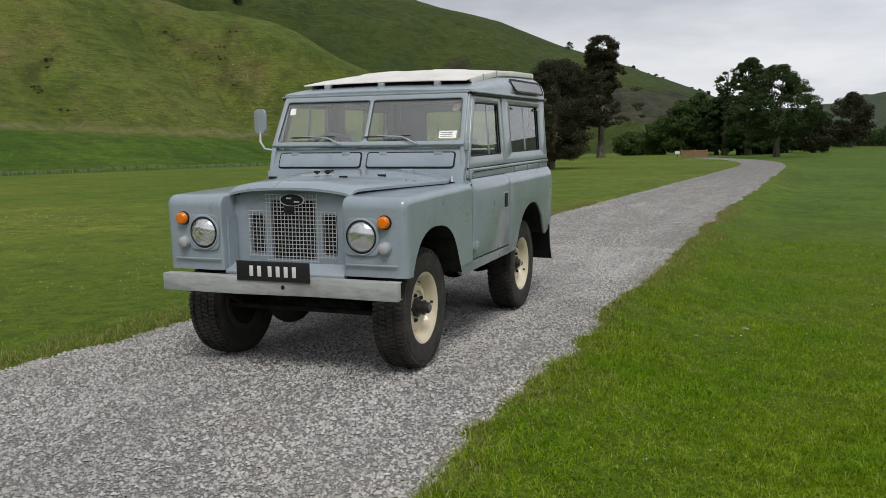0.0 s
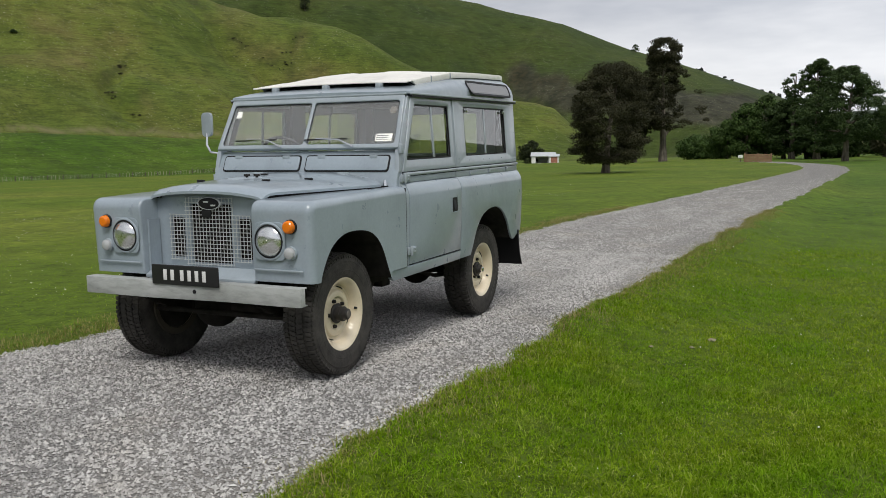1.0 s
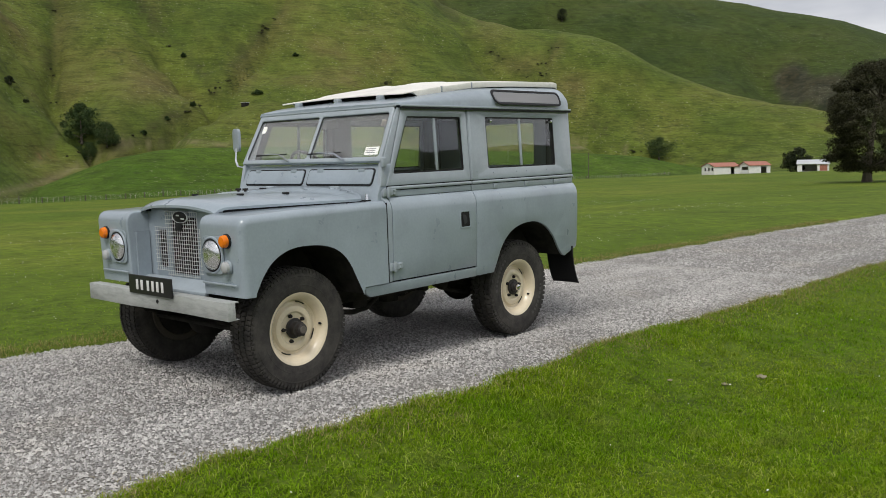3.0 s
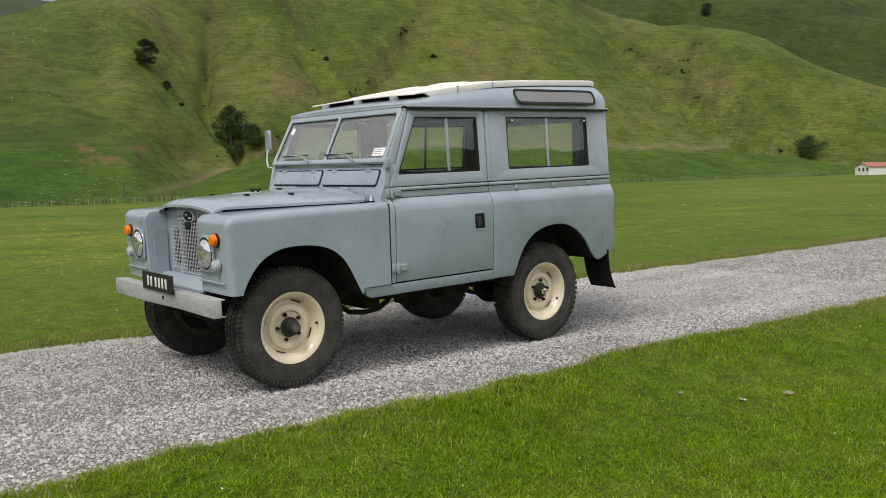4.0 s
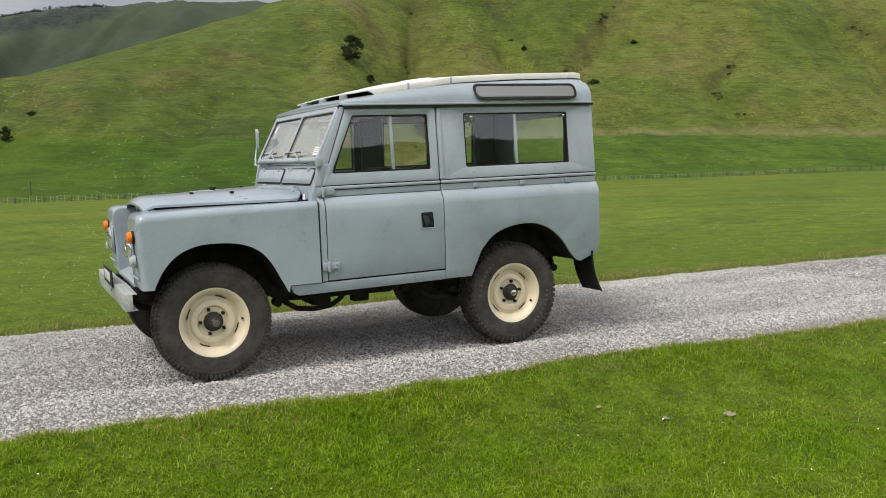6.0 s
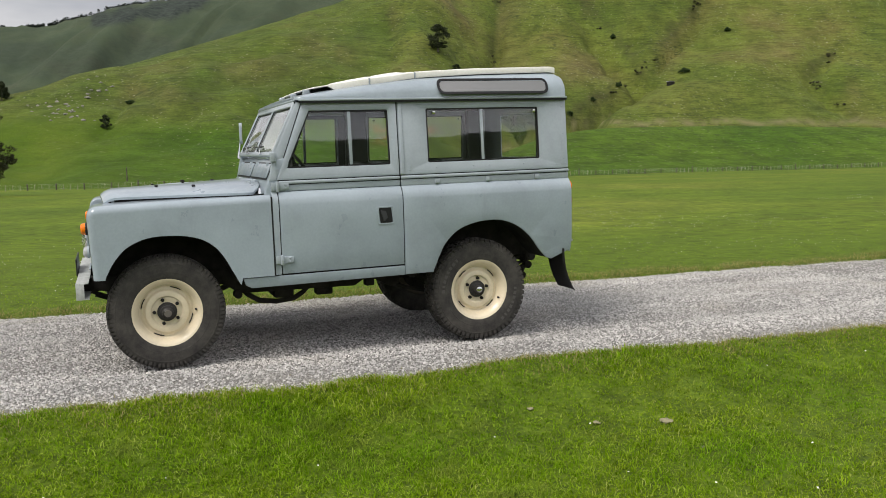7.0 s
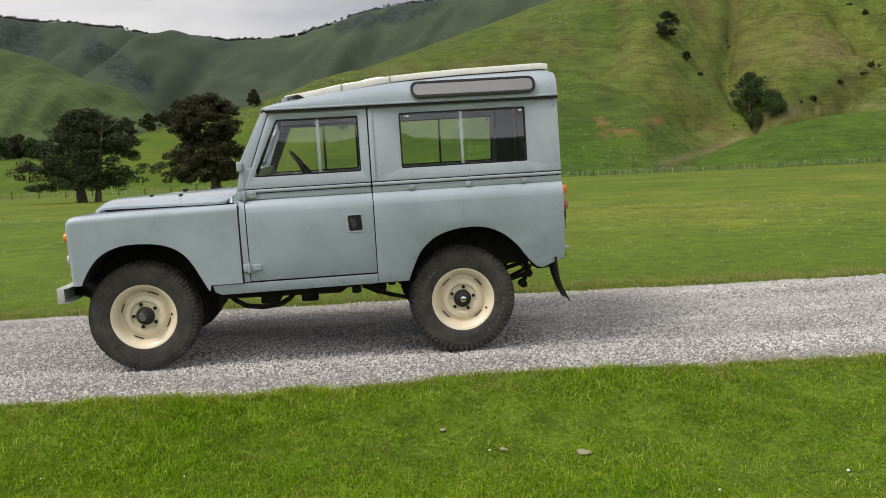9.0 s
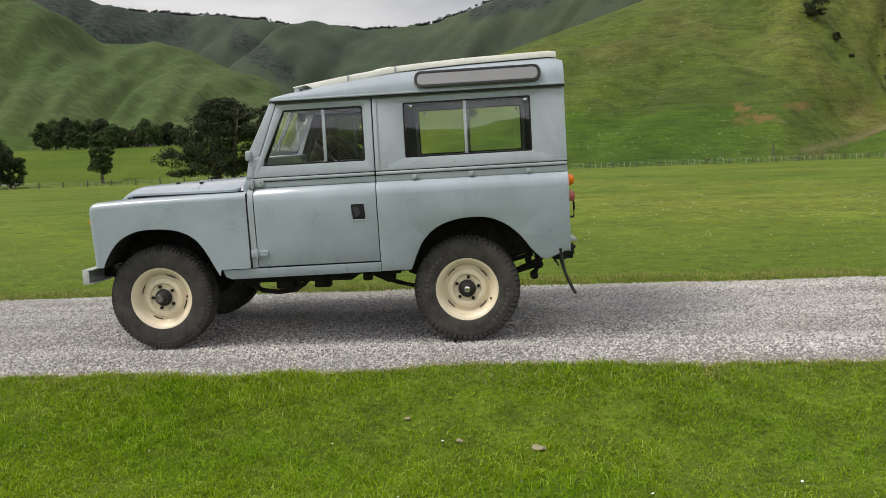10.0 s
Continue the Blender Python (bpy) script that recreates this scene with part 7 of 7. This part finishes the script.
def yard():
    p = spot(6.2, 112)
    ob = new("loading_ramp")
    ob.matrix_basis = Matrix.Translation(p) @ Matrix.Rotation(radians(6), 4, "Z")
    tagged(ob, "brown timber-walled loading bank beside the track", "loading ramp")
    for k in range(5):
        part("plank", box_mesh(-1.6, 1.6, -0.05, 0.05, 0.02 + 0.2 * k, 0.2 + 0.2 * k, 0.01), M_TIMBER, ob)
    for x in (-1.55, 0, 1.55):
        part("post", box_mesh(x - 0.08, x + 0.08, -0.13, -0.052, -0.2, 1.1, 0.01), M_TIMBER, ob)
    s = new("sign")
    s.location = spot(7.25, 112)
    tagged(s, "small plain white sign on a short post", "sign")
    part("board", box_mesh(-0.28, 0.28, -0.02, 0.02, 0.45, 0.85, 0.01), M_PAPER, s)
    part("post", box_mesh(-0.04, 0.04, 0.021, 0.09, -0.2, 0.8, 0), M_WOOD, s)


M_TIMBER = paint("brown_timber", (0.24, 0.15, 0.09), 0.8)
yard()


# ---- small stuff of the ground: stones, grass, flowers ----


def ground_at(x, y):
    return near_ground(x, y)


def scatter_stones():
    rng = np.random.default_rng(21)
    n = 205000
    y = np.concatenate([rng.uniform(-6.5, 6, int(n * 0.78)), 6 + rng.exponential(9.0, n - int(n * 0.78))])
    y[:9000] = -6.5 - rng.exponential(5.0, 9000)
    d = rng.uniform(-1.72, 1.72, n)
    x = road_centre(y) + d
    keep = 0.62 + 0.6 * vnoise(x * 1.1, y * 1.1, 3) > rng.random(n)
    x, y, d = x[keep], y[keep], d[keep]
    n = len(x)
    ruts = -0.018 * (np.exp(-((np.abs(d) - 0.72) / 0.22) ** 2))
    z = ruts - 0.03 * smooth(1.2, 1.9, np.abs(d)) + 0.007 * fbm(x * 3, y * 3, 4, 61) + 0.008 * fbm(x * 0.7, y * 0.7, 3, 62)
    s = (0.0056 + 0.0070 * rng.random(n) ** 2.0) * np.clip(1 + (y - 6) * 0.025, 1, 1.5)
    unit = np.array([[1.0, 0, 0], [0, 0.9, 0], [-1.0, 0, 0], [0, -0.9, 0], [0.1, 0, 1.05]])
    tri = np.array([[0, 1, 4], [1, 2, 4], [2, 3, 4], [3, 0, 4]])
    j = rng.uniform(0.7, 1.3, (n, 5, 1)) * unit[None] + rng.normal(0, 0.17, (n, 5, 3))
    a = rng.uniform(0, math.tau, n)
    ca, sa = np.cos(a)[:, None], np.sin(a)[:, None]
    vx, vy = j[..., 0] * 1.2, j[..., 1]
    v = np.stack([(vx * ca - vy * sa), (vx * sa + vy * ca), j[..., 2] * 0.9], -1) * s[:, None, None]
    v += np.stack([x, y, z + s * 0.25], -1)[:, None, :]
    f = (tri[None] + (np.arange(n) * 5)[:, None, None]).reshape(-1, 3)
    ob = new("gravel_stones", mesh_from("gravel_stones", v.reshape(-1, 3), f, [M_STONES], False))
    tagged(ob, "loose grey crushed stones on the track", "gravel", kind="stuff")


scatter_stones()


def blade_mesh(name, x, y, z, h, w, bend, rng, mats):
    """Grass blades of three triangles each, a quad and a tip; of one triangle where they stand far off."""
    n = len(x)
    coarse = (w > 0.0068) | (np.arange(n) % 2 == 0)
    a = rng.uniform(0, math.tau, n)
    dx, dy = np.cos(a), np.sin(a)
    b = a + math.pi / 2 + rng.normal(0, 0.45, n)
    bx, by = np.cos(b) * bend, np.sin(b) * bend
    p = np.stack([x, y, z], -1)
    side = np.stack([dx, dy, np.zeros(n)], -1) * (w / 2)[:, None]
    mid = p + np.stack([bx * 0.35 * h, by * 0.35 * h, h * 0.6], -1)
    tip = p + np.stack([bx * h, by * h, h * np.clip(1.05 - 0.42 * bend, 0.3, 1)], -1)
    v = np.stack([p - side, p + side, mid + side * 0.75, mid - side * 0.75, tip], 1).reshape(-1, 3)
    k = (np.arange(n) * 5)[:, None]
    kn, kc = k[~coarse], k[coarse]
    f = np.concatenate([kn + np.array([[0, 1, 2]]), kn + np.array([[0, 2, 3]]), kn + np.array([[3, 2, 4]]), kc + np.array([[0, 1, 4]])])
    return new(name, mesh_from(name, v, f, mats, False))


def road_edge(x, y):
    d = np.abs(x - road_centre(y))
    return d + 0.13 * fbm(x * 1.1, y * 1.1, 4, 31) + 0.075 * fbm(x * 5, y * 5, 2, 33)


def grass():
    """Blades thin out with distance and grow coarser, so that the sward has no edge."""
    rng = np.random.default_rng(31)
    n = 570000
    r = np.exp(rng.uniform(math.log(1.7), math.log(30), n))
    a = np.radians(rng.uniform(-14, 150, n))
    x, y = HUB[0] - r * np.sin(a), HUB[1] + r * np.cos(a)
    # the verge that the camera walks along
    m = int(n * 0.42)
    x[:m], y[:m] = 1.45 + 4.4 * rng.beta(1.0, 1.5, m), -4.8 + 15 * rng.beta(1.05, 1.9, m)
    r = np.hypot(x - HUB[0], y - HUB[1])
    # gather into loose tufts
    tuft = rng.random(n) < 0.55
    gx, gy = np.floor(x * 9 + 40 * fbm(x * 0.7, y * 0.7, 2, 3)), np.floor(y * 9 + 40 * fbm(x * 0.7 + 9, y * 0.7, 2, 4))
    jx, jy = lattice(gx, gy, 7), lattice(gx, gy, 8)
    k = np.clip(r / 6.5, 1.0, 3.2)
    k[:m] = np.clip(np.hypot(x[:m] - 4.5, y[:m] + 1) / 5.0, 1.0, 2.0)
    x = x + np.where(tuft, (jx - 0.5) * 0.08, 0) + rng.normal(0, 0.012, n)
    y = y + np.where(tuft, (jy - 0.5) * 0.08, 0) + rng.normal(0, 0.012, n)
    keep = (road_edge(x, y) > ROAD_HALF - 0.08 + 0.16 * rng.random(n) ** 2) & (rng.random(n) < smooth(30, 10, r) * 0.95 + 0.05)
    x, y, k = x[keep], y[keep], k[keep]
    n = len(x)
    lush = 0.55 + 0.75 * vnoise(x * 1.7, y * 1.7, 8) * (0.6 + 0.8 * vnoise(x * 0.3, y * 0.3, 9)) + 0.25 * vnoise(x * 7, y * 7, 10)
    h = (0.018 + 0.034 * rng.random(n) ** 1.8) * lush * np.where(x < 0, 0.62, 1.0)
    w = 0.0052 * k * rng.uniform(0.7, 1.3, n)
    ob = blade_mesh("grass", x, y, ground_at(x, y) - 0.006, h, w, rng.uniform(0.5, 1.7, n), rng, [M_BLADES])
    tagged(ob, "short lush green pasture grass beside the track", "grass", kind="stuff")


grass()


def dry_edge():
    rng = np.random.default_rng(41)
    n = 130000
    y = rng.uniform(-6, 16, n)
    side = np.where(rng.random(n) < 0.5, 1, -1)
    x = road_centre(y) + side * rng.uniform(1.36, 2.05, n)
    e = road_edge(x, y)
    keep = (np.abs(e - ROAD_HALF - 0.04) < 0.46 * rng.random(n) ** 2.0 * (0.25 + 1.3 * vnoise(x * 1.9, y * 1.9, 15)) + 0.015) | ((vnoise(x * 3.3, y * 3.3, 12) > 0.86) & (e > 1.4) & (e < 1.9) & (rng.random(n) < 0.5))
    x, y = x[keep], y[keep]
    n = len(x)
    ob = blade_mesh("dry_grass", x, y, np.maximum(ground_at(x, y), -0.03) - 0.004, rng.uniform(0.022, 0.062, n), rng.uniform(0.003, 0.005, n), rng.uniform(0.4, 1.3, n), rng, [M_DRY])
    tagged(ob, "yellowing dry grass along the gravel edge", "grass", kind="stuff")


dry = Mat("dry_blades", (0.3, 0.27, 0.1), 0.7)
dry.color(dry.ramp(dry.island(), (0.0, (0.12, 0.16, 0.025)), (0.5, (0.22, 0.20, 0.06)), (1.0, (0.38, 0.31, 0.15))))
M_DRY = dry.m
dry_edge()


def flowers():
    rng = np.random.default_rng(51)
    x = np.concatenate([rng.uniform(1.9, 9, 170), rng.uniform(-42, -3, 15000)])
    y = np.concatenate([rng.uniform(-4, 14, 170), rng.uniform(-18, 40, 15000)])
    keep = (road_edge(x, y) > 1.75) & ((x > 0) | (vnoise(x * 0.35, y * 0.35, 14) + 0.25 * rng.random(len(x)) - 0.017 * np.hypot(x - 5, y + 2) > 0.36))
    x, y = x[keep], y[keep]
    n = len(x)
    far_ = np.hypot(x - 5, y + 2)
    s = np.where(x > 0, rng.uniform(0.004, 0.0075, n), 0.0038 + 0.00017 * far_)
    z = ground_at(x, y) + np.where(x > 0, 0.05, 0.035)
    k = 6
    a = np.arange(k) / k * math.tau
    ring = np.stack([np.cos(a), np.sin(a), 0.25 * np.cos(a * 3)], -1)
    c = np.stack([x, y, z], -1)
    tilt = rng.normal(0, 0.35, (n, 2))
    v = ring[None] * s[:, None, None]
    v[..., 2] += v[..., 0] * tilt[:, :1] + v[..., 1] * tilt[:, 1:]
    v = np.concatenate([v + c[:, None], c[:, None] + np.array([0, 0, 0.004])], 1)
    b = (np.arange(n) * (k + 1))[:, None]
    f = np.concatenate([b + np.array([[i, (i + 1) % k, k]]) for i in range(k)])
    ob = new("clover_flowers", mesh_from("clover_flowers", v.reshape(-1, 3), f, [M_PETAL], False))
    tagged(ob, "scattered small white daisies and clover heads", "flowers", kind="stuff")


flowers()


def clods():
    bm = bmesh.new()
    bmesh.ops.create_icosphere(bm, subdivisions=2, radius=1.0)
    for v in bm.verts:
        v.co *= 0.7 + 0.75 * float(vnoise(v.co.x * 3 + 5, v.co.y * 3 + v.co.z * 2, 6))
        v.co.z *= 0.5
    me = bpy.data.meshes.new("clod")
    bm.to_mesh(me)
    bm.free()
    me.materials.append(M_CLOD)
    for x, y, s in ((2.58, 1.494, 0.028), (2.239, 0.793, 0.015), (2.49, 1.087, 0.016)):
        ob = new("clod", me)
        ob.matrix_basis = Matrix.Translation((x, y, float(ground_at(np.array([x]), np.array([y]))[0]) + 0.012)) @ Matrix.Rotation(x * 9, 4, "Z") @ Matrix.Diagonal((s * 1.4, s, s, 1))
        tagged(ob, "dry grey-brown clod lying in the grass", "clod", "clods in the grass")


M_CLOD = paint("dry_dung", (0.27, 0.245, 0.155), 0.9)
clods()
